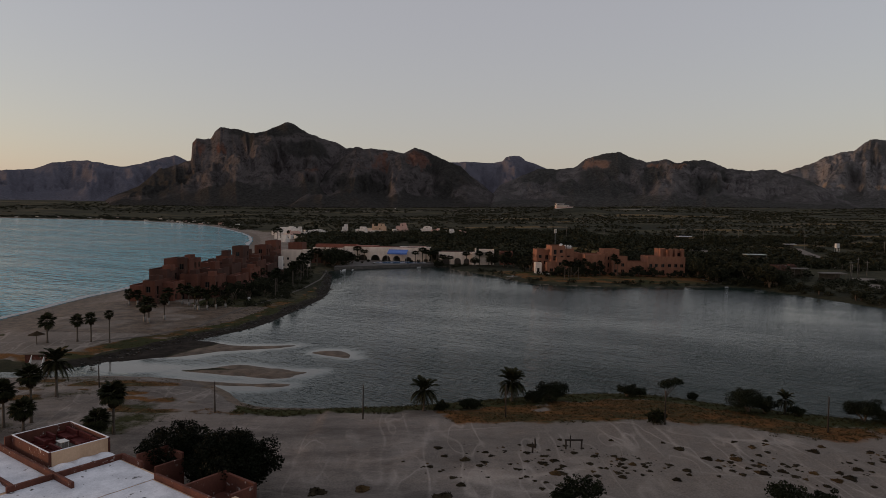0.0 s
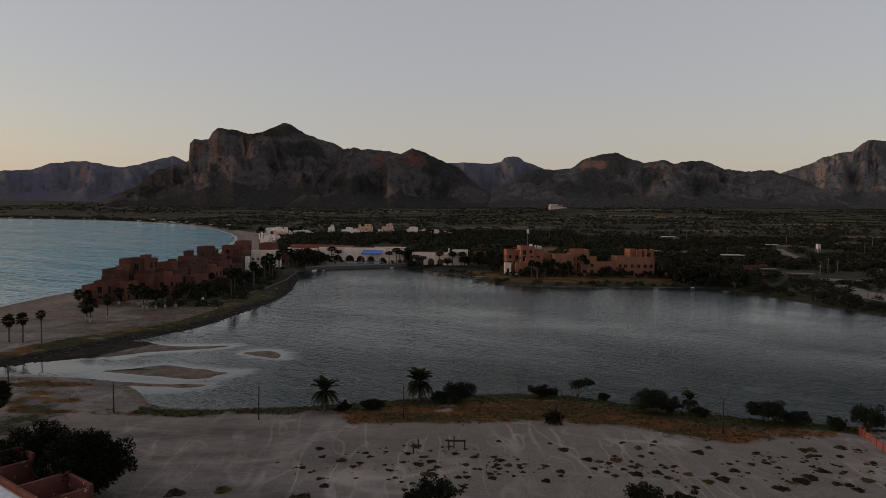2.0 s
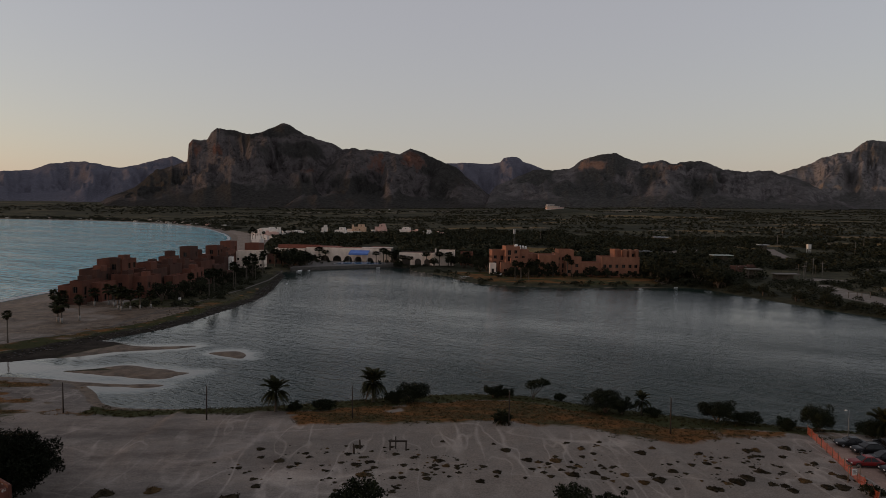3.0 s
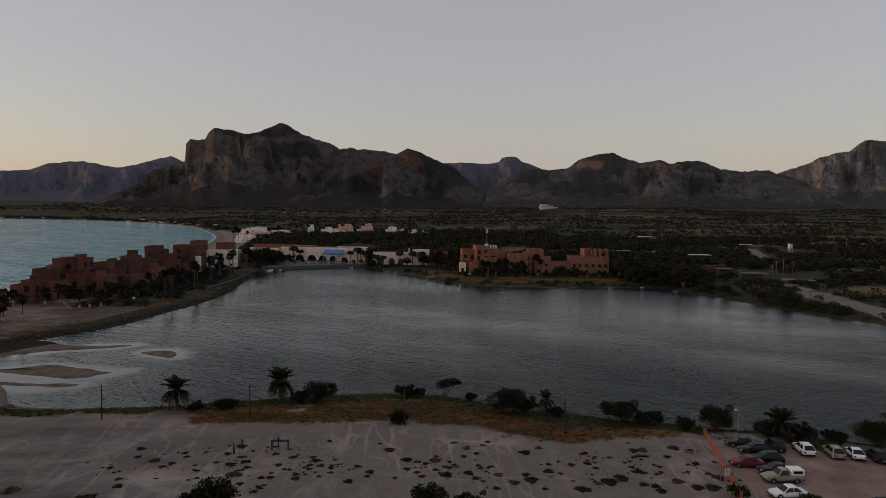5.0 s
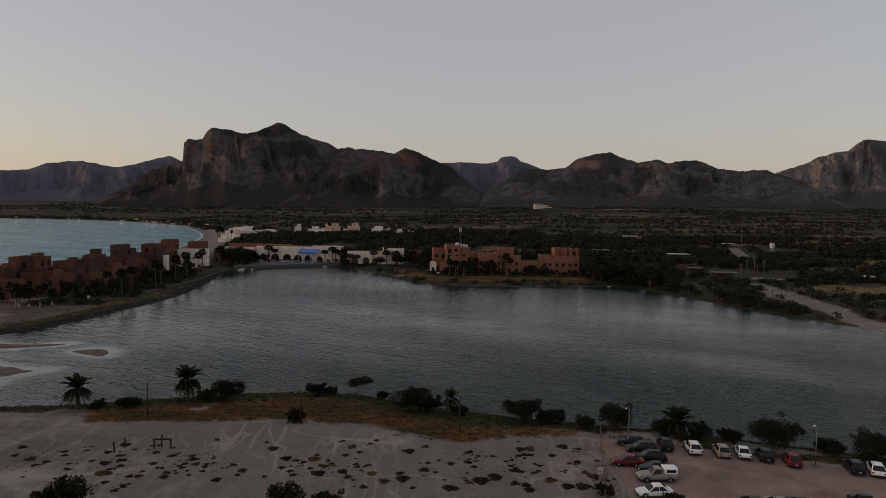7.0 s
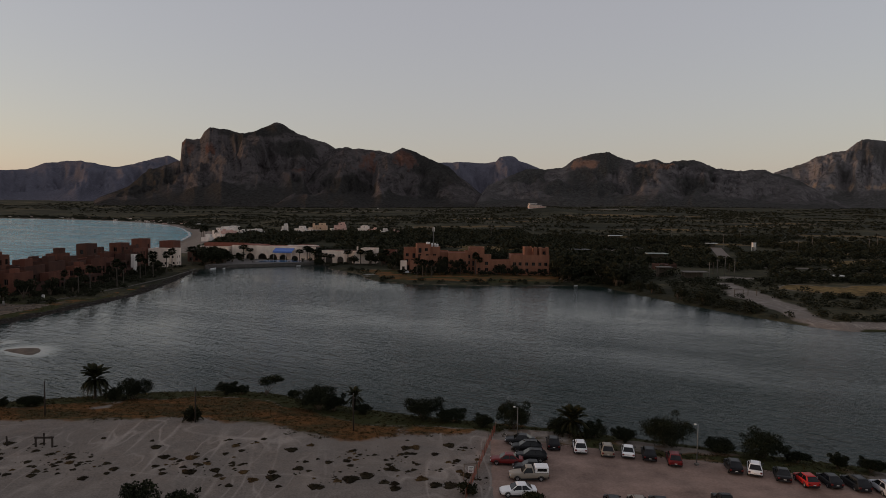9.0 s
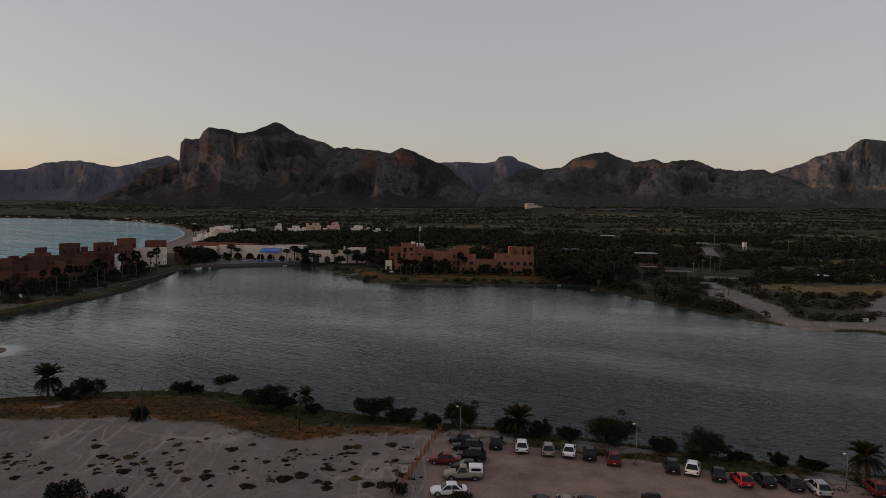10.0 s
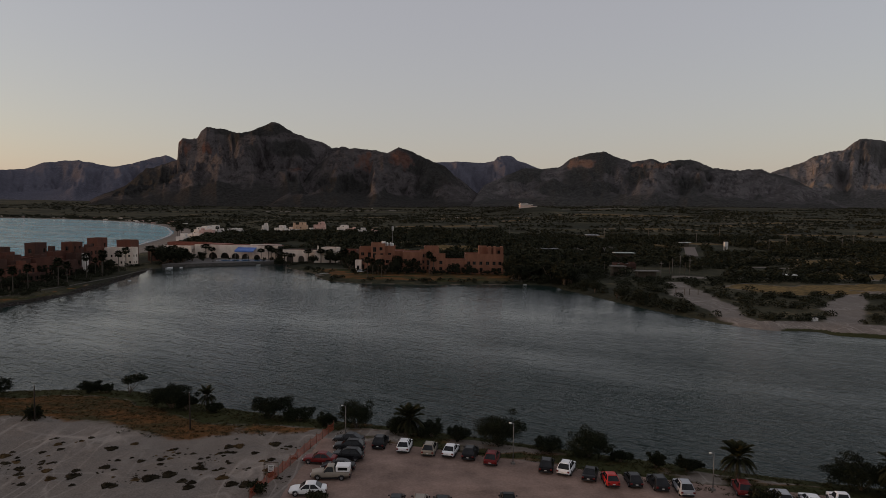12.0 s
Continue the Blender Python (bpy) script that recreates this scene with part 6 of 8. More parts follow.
fan_palm(-99.4, 90.4, 5.0, 1.15, "dark fan palm near the house", 52, dead=30)
fan_palm(-96.0, 89.0, 3.0, 1.15, "low dark fan palm near the house", 48, dead=24)
# beach palms on the spit
for x, y, h, s in ((-124.6, 147.6, 4.6, 1.40), (-119.2, 149.6, 4.6, 1.1), (-116.2, 149.6, 5.2, 1.05), (-112.2, 149.6, 6.4, 0.8)):
    fan_palm(x, y, h, s, "thin fan palm on the beach", 26, dead=5)
for x, y, h, s in [(a, b, c * 0.80, d * 0.82) for a, b, c, d in ((-113.3, 174.0, 6.2, 1.9), (-115.0, 175.5, 5.0, 1.7), (-111.0, 178.4, 6.8, 1.3), (-130.6, 203.0, 4.2, 1.5), (-128.8, 204.5, 4.0, 1.4), (-107.7, 195.6, 6.6, 1.7), (-109.2, 197.0, 6.0, 1.6),
                   (-105.6, 196.8, 5.6, 1.6), (-103.8, 199.2, 6.4, 1.4), (-101.6, 201.5, 5.0, 1.5), (-113.0, 203, 6, 1.5), (-111.5, 205.5, 5, 1.6), (-116, 206, 6, 1.6), (-119.5, 204.5, 5, 1.5))]:
    fan_palm(x, y, h, s, "fan palm with whitewashed trunk before the resort", 24, dead=10)
wash = surface("whitewash", (0.16, 0.15, 0.14), (0.32, 0.31, 0.29), 3, 0.9, 0.1)
for ob in [o for o in scene.objects if o.get("label", "") == "fan palm with whitewashed trunk before the resort"]:
    b = bmesh.new()
    tube(b, [(0, 0, 0.02), (0, 0, 1.3)], 0.3, 9)
    part("whitewash", b, wash, ob, "white painted trunk base")

# far palms: one built, the rest copied
far_palm = thing("tall_palm", "tall slender palm before the far buildings", "palm tree", pose(-92, 226, 1.4), "far palms")
trunk_part(far_palm, 7.5, 0.17)
fans = [scatter((np.array([v.co[:] for v in FANS[k].vertices]), np.array([p.vertices[:] for p in FANS[k].polygons])), [(0, 0, 0, 1, 1, 0)]) for k in (0, 1, 2)]
vs, fs, total = [], [], 0
for k in range(34):
    src = fans[2] if k >= 26 else fans[k % 2]
    pitch = RNG.uniform(55, 85) if k >= 26 else -75 + 115 * (k / 26) ** 0.8
    m = np.array(Euler((0, radians(pitch), radians(137.5 * k))).to_matrix())
    vs.append(src[0] @ m.T * 1.25 + np.array((0, 0, 7.5)))
    fs.append(src[1] + total)
    total += len(src[0])
crown = new("crown", array_mesh("crown", np.concatenate(vs), np.concatenate(fs), [MAT_BUSH]))
crown.parent = far_palm
SPIT_PALMS = [(-94, 238, 1.0), (-91, 252, 1.15), (-93, 262, 0.9), (-92, 275, 1.2), (-91.5, 287, 1.05), (-94, 293, 1.2), (-93, 306, 1.1), (-95, 318, 1.2), (-88, 352, 1.15), (-97, 352, 1.2)]
HALL_PALMS = [(-81, 356, 0.95), (-84, 362, 1.0), (-40, 374, 1.05), (-37, 372, 1.0), (-34, 375, 1.1), (-18, 365, 1.0), (-11, 364, 1.0), (-79, 384, 1.1), (-75, 382, 0.9), (-42, 377, 1.15), (-46, 376, 0.9), (-31, 366, 1.0), (-27, 365, 0.85), (-6, 362, 1.0), (3, 352, 1.1), (8, 346, 0.9)]
HOTEL_PALMS = [(22.5, 290, 0.95), (20, 291, 1.0), (26.2, 292, 0.9), (47, 309, 1.15), (49, 310, 0.9), (24, 301, 0.8), (33, 309, 0.9), (40, 308, 0.8), (87, 300, 1.1), (95, 296, 0.9)]
EAST_PALMS = [(106, 318, 0.9), (112, 322, 1.0), (116, 316, 0.9), (122, 320, 1.0), (131, 318, 1.0), (139, 312, 0.9), (146, 305, 0.8), (164, 322, 1.0), (170, 318, 1.0), (98, 312, 1.0), (92, 318, 1.1)]
VILLAGE_PALMS = [(-150, 640, 1.1), (-143, 650, 1.3), (-160, 600, 1.0), (-167, 588, 1.5), (-163, 582, 1.3), (-170, 592, 1.2)]
for x, y, s in SPIT_PALMS + HALL_PALMS + HOTEL_PALMS + EAST_PALMS + VILLAGE_PALMS:
    o = copy_thing(far_palm, pose(x, y, ground_at(x, y) - 0.1, 0, 0, RNG.uniform(0, 360)))
    o.scale = (s * RNG.uniform(0.95, 1.1) * (1.55 if 350 < y < 390 else 1.0),) * 2 + (s * (0.85 if 350 < y < 390 else 1.0),)

# round trees by the far shore and before the resort
far_tree = thing("shore_tree", "dark leafy tree by the far shore", "tree", pose(-97, 232, 1.4), "far shore trees")
b = bmesh.new()
for dx, dy, dz in ((0.8, 0.2, 3.4), (-0.9, 0.5, 3.2), (0.1, -0.8, 3.6)):
    tube(b, [(0, 0, 0), (dx * 0.3, dy * 0.3, 1.4), (dx, dy, dz)], [0.22, 0.15, 0.05], 7)
part("trunk", b, MAT_BARK, far_tree)
v, f = leaf_cloud(GEN, [(0, 0, 3.6, 1.9, 1.9, 1.4), (1.4, 0.4, 3.0, 1.5, 1.4, 1.1), (-1.4, 0.5, 2.9, 1.5, 1.4, 1.1), (0.2, -1.3, 2.7, 1.5, 1.3, 1.1), (0.1, 1.2, 2.6, 1.4, 1.3, 1.1)], 900, 0.31)
crown = new("crown", array_mesh("crown", v, f, [MAT_FARTREE]))
crown.parent = far_tree
broad_tree = thing("shore_tree", "wide ragged dark tree by the far shore", "tree", pose(-99.5, 241, 1.4), "far shore trees")
b = bmesh.new()
for dx, dy, dz in ((1.6, 0.3, 2.8), (-1.5, 0.6, 3.3), (0.3, -1.0, 4.2), (-0.4, 1.1, 2.4)):
    tube(b, [(0, 0, 0), (dx * 0.25, dy * 0.3, 1.2), (dx, dy, dz)], [0.2, 0.13, 0.04], 7)
part("trunk", b, MAT_BARK, broad_tree)
ragged_blobs = [(RNG.uniform(-2.4, 2.4), RNG.uniform(-1.6, 1.6), RNG.uniform(1.2, 4.6), RNG.uniform(0.5, 1.1), RNG.uniform(0.5, 1.0), RNG.uniform(0.35, 0.8)) for k in range(15)]
v, f = leaf_cloud(GEN, ragged_blobs, 900, 0.27)
crown = new("crown", array_mesh("crown", v, f, [MAT_FARTREE]))
crown.parent = broad_tree
row = [(RNG.uniform(-107, -97), 214 + 12 * k + RNG.uniform(-3, 3)) for k in range(9)] + [(-92 + 3 * k, 362 + 2.5 * (k % 3)) for k in range(5)]
row += [(-88, 346), (-90, 355), (-86, 358), (-83, 350), (-91, 364), (-94, 372), (-3, 362), (2, 358), (6, 356), (10, 362), (14, 345), (9, 338), (22, 309), (25, 306), (30, 308), (33, 309), (27, 303), (41, 311), (38, 311),
        (57, 310), (59, 310), (66, 309), (86, 308), (90, 304), (94, 300), (98, 306), (103, 308), (108, 304), (88, 316), (84, 322), (-79, 379), (-36, 377)]
for x, y in row:
    o = copy_thing(RNG.choice((far_tree, broad_tree, broad_tree)), pose(x, y, ground_at(x, y) - 0.1, 0, 0, RNG.uniform(0, 360)))
    s = RNG.uniform(0.75, 1.25)
    o.scale = (s, s, s * RNG.uniform(0.8, 1.15))

for k in range(12):                                             # palms and thin trees against the resort's garden front
    src = far_palm if k % 3 == 0 else broad_tree
    o = copy_thing(src, pose(RNG.uniform(-108, -96.5), 206 + 9.6 * k + RNG.uniform(-2, 2), 1.3, 0, 0, RNG.uniform(0, 360)))
    s = RNG.uniform(0.5, 0.8) if k % 3 == 0 else RNG.uniform(0.7, 1.2)
    o.scale = (s, s, s * RNG.uniform(0.9, 1.2))
for x, y, s in ((-33, 363, 1.2), (-14, 358, 1.0), (-64, 377, 0.35), (-60, 378, 0.3), (-72, 374, 0.4), (-75, 366, 0.35), (-68, 362, 0.3), (-48, 374, 0.4), (-44, 376, 0.45), (-40, 376, 0.5), (-58, 366, 0.25), (-50, 366, 0.3), (-43, 368, 0.35), (-78, 372, 0.45), (-5, 357, 1.4), (1, 352, 1.5), (6, 350, 1.3), (11, 343, 1.5), (12, 334, 1.5), (8, 328, 1.3), (31, 318, 1.5), (34, 317, 1.3), (29, 316, 1.2), (36, 333, 1.8), (40, 336, 1.9), (56, 327, 1.7), (60, 328, 1.9),
                (-90, 350, 1.9), (-86, 353, 1.8), (-82.5, 357, 1.6), (-88, 361, 1.9), (-94, 358, 1.8)):
    o = copy_thing(RNG.choice((far_tree, broad_tree)), pose(x, y, ground_at(x, y) - 0.1, 0, 0, RNG.uniform(0, 360)))
    o.scale = (s, s, s)

for k in range(26):                                             # shrubs at the foot of the hotel
    o = copy_thing(RNG.choice((far_tree, broad_tree)), pose(11 + 2.85 * k + RNG.uniform(-1, 1), RNG.uniform(302, 310.5), 1.35, 0, 0, RNG.uniform(0, 360)))
    s = RNG.uniform(0.28, 0.75)
    o.scale = (s * 1.2, s * 1.2, s)
for k in range(44):                                             # tall dark trees on the bank beside the hotel
    x = 84 + 34 * (k / 43) + RNG.uniform(-2, 2)
    y = float(np.interp(x, [84, 95, 100, 111, 121, 135, 160], [281, 279, 262, 223, 198, 178, 168])) + RNG.uniform(5, 34 if x < 108 else 22)
    if outline_distance(np.array([x]), np.array([y]), LAGOON)[0] < 3:
        continue
    o = copy_thing(RNG.choice((far_tree, broad_tree)), pose(x, y, ground_at(x, y) - 0.1, 0, 0, RNG.uniform(0, 360)))
    s = RNG.uniform(1.2, 2.1) if x < 106 else RNG.uniform(0.6, 1.0)
    o.scale = (s, s, s * RNG.uniform(0.85, 1.1))

# woods and scrub of the plain: nobody could count them
proto_tree = leaf_cloud(GEN, [(0, 0, 0.62, 0.42, 0.42, 0.34), (0.34, 0.1, 0.45, 0.32, 0.32, 0.28), (-0.32, 0.14, 0.4, 0.32, 0.32, 0.28), (0, -0.3, 0.35, 0.34, 0.3, 0.28), (0.1, 0.05, 0.85, 0.2, 0.2, 0.2), (-0.2, -0.1, 0.8, 0.18, 0.18, 0.18)], 58, 0.15)
near_proto = leaf_cloud(GEN, [(0, 0, 0.6, 0.4, 0.4, 0.3), (0.36, 0.1, 0.42, 0.3, 0.3, 0.26), (-0.34, 0.16, 0.4, 0.3, 0.3, 0.26), (0.02, -0.32, 0.34, 0.32, 0.28, 0.26), (0.12, 0.08, 0.84, 0.2, 0.2, 0.18), (-0.24, -0.12, 0.78, 0.17, 0.17, 0.16)], 100, 0.10, 0.7)
far_proto = leaf_cloud(GEN, [(0, 0, 0.6, 0.5, 0.5, 0.36), (0.3, 0.1, 0.42, 0.35, 0.35, 0.3), (-0.3, 0.1, 0.4, 0.35, 0.35, 0.3)], 38, 0.19)
proto_bush = leaf_cloud(GEN, [(0, 0, 0.4, 0.5, 0.5, 0.4), (0.25, 0, 0.3, 0.35, 0.4, 0.3)], 10, 0.36)


def wooded(count, box_x, box_y, keep, low, high, wide=1.2):
    x, y = GEN.uniform(*box_x, count), GEN.uniform(*box_y, count)
    ok = keep(x, y)
    x, y = x[ok], y[ok]
    z = land_height(x, y)
    h = GEN.uniform(low, high, len(x))
    return np.stack([x, y, z - 0.15, h * wide * GEN.uniform(0.8, 1.4, len(x)), h, GEN.uniform(0, 6.28, len(x))], -1)


def not_bare(x, y):
    _, thick = cover_masks(x, y, outline_distance(x, y, LAGOON), np.full(x.shape, 200.0))
    return thick > 0.45


def clear_of_buildings(x, y):
    ok = (outline_distance(x, y, LAGOON) > 4) & (outline_distance(x, y, SEA) > 38)
    ok &= (field_at(x, y, FIELDS + LOTS) < 0.4 + 0.8 * (fbm(x / 9, y / 9, 2, 77) > 0.66)) & ~((np.abs(x - 430) < 180) & (np.abs(y - 1420) < 100))
    for x0, x1, y0, y1 in ((140, 182, 330, 362), (160, 184, 400, 432), (-140, -85, 200, 402), (-90, 9, 335, 402), (10, 84, 276, 336)):
        ok &= ~((x > x0) & (x < x1) & (y > y0) & (y < y1))
    return ok


woods = wooded(2300, (-170, 120), (402, 690), lambda x, y: clear_of_buildings(x, y) & (fbm(x / 50, y / 50, 3, 61) > 0.36), 2.5, 5.5)
woods_b = wooded(6400, (84, 440), (284, 640), lambda x, y: clear_of_buildings(x, y) & (fbm(x / 40, y / 40, 3, 62) > 0.38 + 0.04 * smooth(160, 260, x)) & ~((x > 180) & (x < 260) & (y > 405) & (y < 520) & (np.abs(x - (222 + (y - 438) * 0.375)) < 9)), 1.8, 4.6)
woods_c = wooded(1500, (88, 300), (165, 300), lambda x, y: (outline_distance(x, y, LAGOON) > 2.5) & (fbm(x / 22, y / 22, 3, 63) > 0.42 + 0.08 * smooth(150, 220, x)) & not_bare(x, y), 0.8, 2.6, 1.5)
band = wooded(1700, (84, 175), (165, 300), lambda x, y: (lambda d: (d > 1.5) & (d < 11 + 6 * fbm(x / 18, y / 18, 2, 4)))(outline_distance(x, y, LAGOON)) & (fbm(x / 14, y / 14, 3, 64) > 0.38) & not_bare(x, y), 0.8, 2.4, 1.4)
far_bank = wooded(1500, (-32, 100), (274, 372), lambda x, y: (lambda d: (d > 0.8) & (d < 5 + 5 * fbm(x / 12, y / 12, 2, 6)))(outline_distance(x, y, LAGOON)) & (fbm(x / 9, y / 9, 3, 66) > 0.45), 0.6, 1.7, 1.5)
# shrubs added before the resort to darken ground that lies in shade
garden = wooded(560, (-108, -87), (202, 345), lambda x, y: (outline_distance(x, y, LAGOON) > 9) & (fbm(x / 8, y / 8, 3, 68) > 0.42), 0.5, 1.9, 1.3)
x = GEN.uniform(-1000, -260, 620)
shore_y = np.interp(x, [-1000, -700, -512, -368, -270], [1470, 1400, 1260, 1060, 850])
shore_y = shore_y + GEN.uniform(28, 90, 620)
bay = np.stack([x, shore_y, land_height(x, shore_y) - 0.2, GEN.uniform(4, 9, 620), GEN.uniform(1.2, 3.4, 620), GEN.uniform(0, 6.28, 620)], -1)
grove = wooded(260, (-96, 12), (397, 428), lambda x, y: x > -1e9, 3.0, 6.0)
v, f = join_arrays(scatter(near_proto, np.concatenate([woods_c, band, garden])), scatter(proto_tree, np.concatenate([woods_b[woods_b[:, 1] < 420], far_bank, grove])), scatter(far_proto, np.concatenate([woods, woods_b[woods_b[:, 1] >= 420], bay])))
tagged(new("woodland", array_mesh("woodland", v, f, [MAT_FARTREE])), "dark low woodland between the houses and along the shore", "woodland", kind="stuff")
near_scrub = wooded(19000, (-500, 1200), (560, 1500), lambda x, y: clear_of_buildings(x, y) & (np.abs(x) < 0.75 * y + 60) & (fbm(x / 60, y / 40, 4, 71) > 0.43), 0.8, 3.4, 1.7)
far_scrub = wooded(10000, (-1400, 2000), (1400, 2700), lambda x, y: clear_of_buildings(x, y) & (np.abs(x) < 0.75 * y) & (fbm(x / 200, y / 120, 4, 72) > 0.44), 1.6, 4.2, 2.4)
v, f = scatter(proto_bush, np.concatenate([near_scrub, far_scrub]))
tagged(new("plain_scrub", array_mesh("plain_scrub", v, f, [leafage("grey_green_scrub", (0.016, 0.018, 0.012), (0.044, 0.045, 0.028), 0.9)])), "dark desert scrub over the plain to the mountains", "scrub", kind="stuff")

# dark stones and drift along the spit's lagoon shore
k = np.arange(5)
ring = np.stack([np.cos(2 * np.pi * k / 5), np.sin(2 * np.pi * k / 5)], -1)
stone = (np.concatenate([np.c_[ring * 0.5, np.full(5, -0.15)], np.c_[ring[:, ::-1] * 0.38, np.full(5, 0.24)], [[0.05, -0.04, 0.36]]]),
         np.array([(a, (a + 1) % 5, 5 + (6 - a) % 5) for a in range(5)] + [(5 + (6 - a) % 5, 5 + (7 - a) % 5, a) for a in range(5)] + [(5 + a, 5 + (a + 1) % 5, 10) for a in range(5)]))
x, y = GEN.uniform(-112, -76, 9000), GEN.uniform(128, 342, 9000)
d = outline_distance(x, y, LAGOON) + 3.0 * (fbm(x / 9, y / 9, 3, 93) - 0.5)
keep = (d > -0.6) & (d < 3.6) & (GEN.random(9000) < 0.75)
x, y = x[keep], y[keep]
size = 0.25 + 0.75 * GEN.random(len(x)) ** 2.5
v, f = scatter(stone, np.stack([x, y, np.maximum(land_height(x, y), -0.05), size, size * GEN.uniform(0.5, 1.0, len(x)), GEN.uniform(0, 6.28, len(x))], -1))
tagged(new("shore_stones", array_mesh("shore_stones", v, f, [surface("wet_dark_stone", (0.014, 0.012, 0.010), (0.060, 0.050, 0.042), 1.2, 0.75, 0.3, 8, island=0.5)])), "dark wet stones and drift along the lagoon shore", "stones", kind="stuff")

# dry grass on the near bank
blades = []
for k in range(7):
    a, r, h = RNG.uniform(0, 6.28), RNG.uniform(0.0, 0.16), RNG.uniform(0.35, 0.75)
    ox, oy, lx, ly = math.cos(a) * r, math.sin(a) * r, math.cos(a) * 0.22, math.sin(a) * 0.22
    blades += [(ox - 0.03, oy, 0), (ox + 0.03, oy, 0), (ox + lx * 0.6 + 0.02, oy + ly * 0.6, h * 0.7), (ox + lx, oy + ly, h)]
tuft = (np.array(blades), np.arange(28).reshape(7, 4))


def tufts(count, box_x, box_y, channel, least, low=1.0):
    x, y = GEN.uniform(*box_x, count), GEN.uniform(*box_y, count)
    dl = outline_distance(x, y, LAGOON)
    cover, _ = cover_masks(x, y, dl, np.full(x.shape, 200.0))
    ok = (dl > 0.6) & (cover[:, channel] * (0.4 + 1.2 * fbm(x / 2.2, y / 2.2, 3, 81)) * (0.55 + 0.9 * fbm(x / 6, y / 3.5, 3, 83 + channel)) > least)
    x, y, dl = x[ok], y[ok], dl[ok]
    n = len(x)
    return np.stack([x, y, land_height(x, y, dl, np.full(x.shape, 200.0)) - 0.03, GEN.uniform(0.9, 1.9, n), low * GEN.uniform(0.4, 1.1, n), GEN.uniform(0, 6.28, n)], -1)


v, f = scatter(tuft, np.concatenate([tufts(26000, (-70, 37), (76, 115), 0, 0.60, 0.32), tufts(6000, (-110, -70), (96, 122), 0, 0.55, 0.3)]))
tagged(new("dry_grass", array_mesh("dry_grass", v, f, [MAT_STRAW])), "rusty straw grass along the lagoon bank", "grass", kind="stuff")
v, f = scatter(tuft, np.concatenate([tufts(26000, (-72, 104), (64, 116), 1, 0.42, 0.5), tufts(6000, (-60, 34), (80, 112), 0, 0.45, 0.4), tufts(2500, (-110, -72), (84, 122), 1, 0.40, 0.25), tufts(9000, (-112, -72), (135, 330), 1, 0.5, 0.35)]))
tagged(new("bank_grass", array_mesh("bank_grass", v, f, [MAT_GREENGRASS])), "dull green grass on the banks", "grass", kind="stuff")

# low scrub mats on the sand
def mat_shape(seed):
    """A low lumpy cushion with an uneven outline and a thin fringe of small leaves."""
    rings, n = 5, 16
    v, f = [(0, 0, 0.15)], []
    for r in range(1, rings + 1):
        for k in range(n):
            a = 2 * math.pi * (k + 0.5 * (r % 2)) / n
            q = r / rings * (0.34 + 0.34 * float(fbm(np.array([3 * math.cos(a)]), np.array([3 * math.sin(a)]), 3, seed)[0]) + 0.10 * math.sin(3 * a + seed))
            lump = float(fbm(np.array([9 * q * math.cos(a)]), np.array([9 * q * math.sin(a)]), 2, seed + 5)[0])
            v.append((1.5 * q * math.cos(a), 1.5 * q * math.sin(a), (0.05 + 0.22 * lump) * (1 - (r / rings) ** 3) - 0.03 * (r == rings)))
    for k in range(n):
        f.append((0, 1 + k, 1 + (k + 1) % n, 0))
        for r in range(rings - 1):
            a, b = 1 + r * n, 1 + (r + 1) * n
            f.append((a + k, b + k, b + (k + 1) % n, a + (k + 1) % n))
    lv, lf = leaf_cloud(GEN, [(x * 0.93, y * 0.93, 0.05, 0.15, 0.15, 0.07) for x, y, z in v[1 + n * (rings - 1):]], 60, 0.05, 0.8, 0.0)
    tv, tf = leaf_cloud(GEN, [(x * 0.8, y * 0.8, z, 0.13, 0.13, 0.08) for x, y, z in v[1:]], 110, 0.05, 0.8, 0.0)
    lv, lf = np.concatenate([lv, tv]), np.concatenate([lf, tf + len(lv)])
    return np.array(v), np.array([q for q in f if q[3] != 0 or q[0] != 0]), np.array([(q[0], q[1], q[2]) for q in f if q[0] == 0]), lv, lf


def mats(places, material_name, material, label):
    """Cushions and their fringe joined into one mesh."""
    vs, fs, total = [], [], 0
    for k in range(3):
        v, quads, tris, lv, lf = MAT_SHAPES[k]
        mine = [p for i, p in enumerate(places) if i % 3 == k]
        for proto in ((v, quads), (v, tris), (lv, lf)):
            a, b = scatter(proto, mine)
            vs.append(a)
            fs += [tuple(q + total) for q in b]
            total += len(a)
    me = bpy.data.meshes.new(material_name)
    me.from_pydata(np.concatenate(vs).tolist(), [], [tuple(int(i) for i in q) for q in fs])
    me.materials.append(material)
    tagged(new(material_name, me), label, "scrub", kind="stuff")


MAT_SHAPES = [mat_shape(301), mat_shape(317), mat_shape(333)]
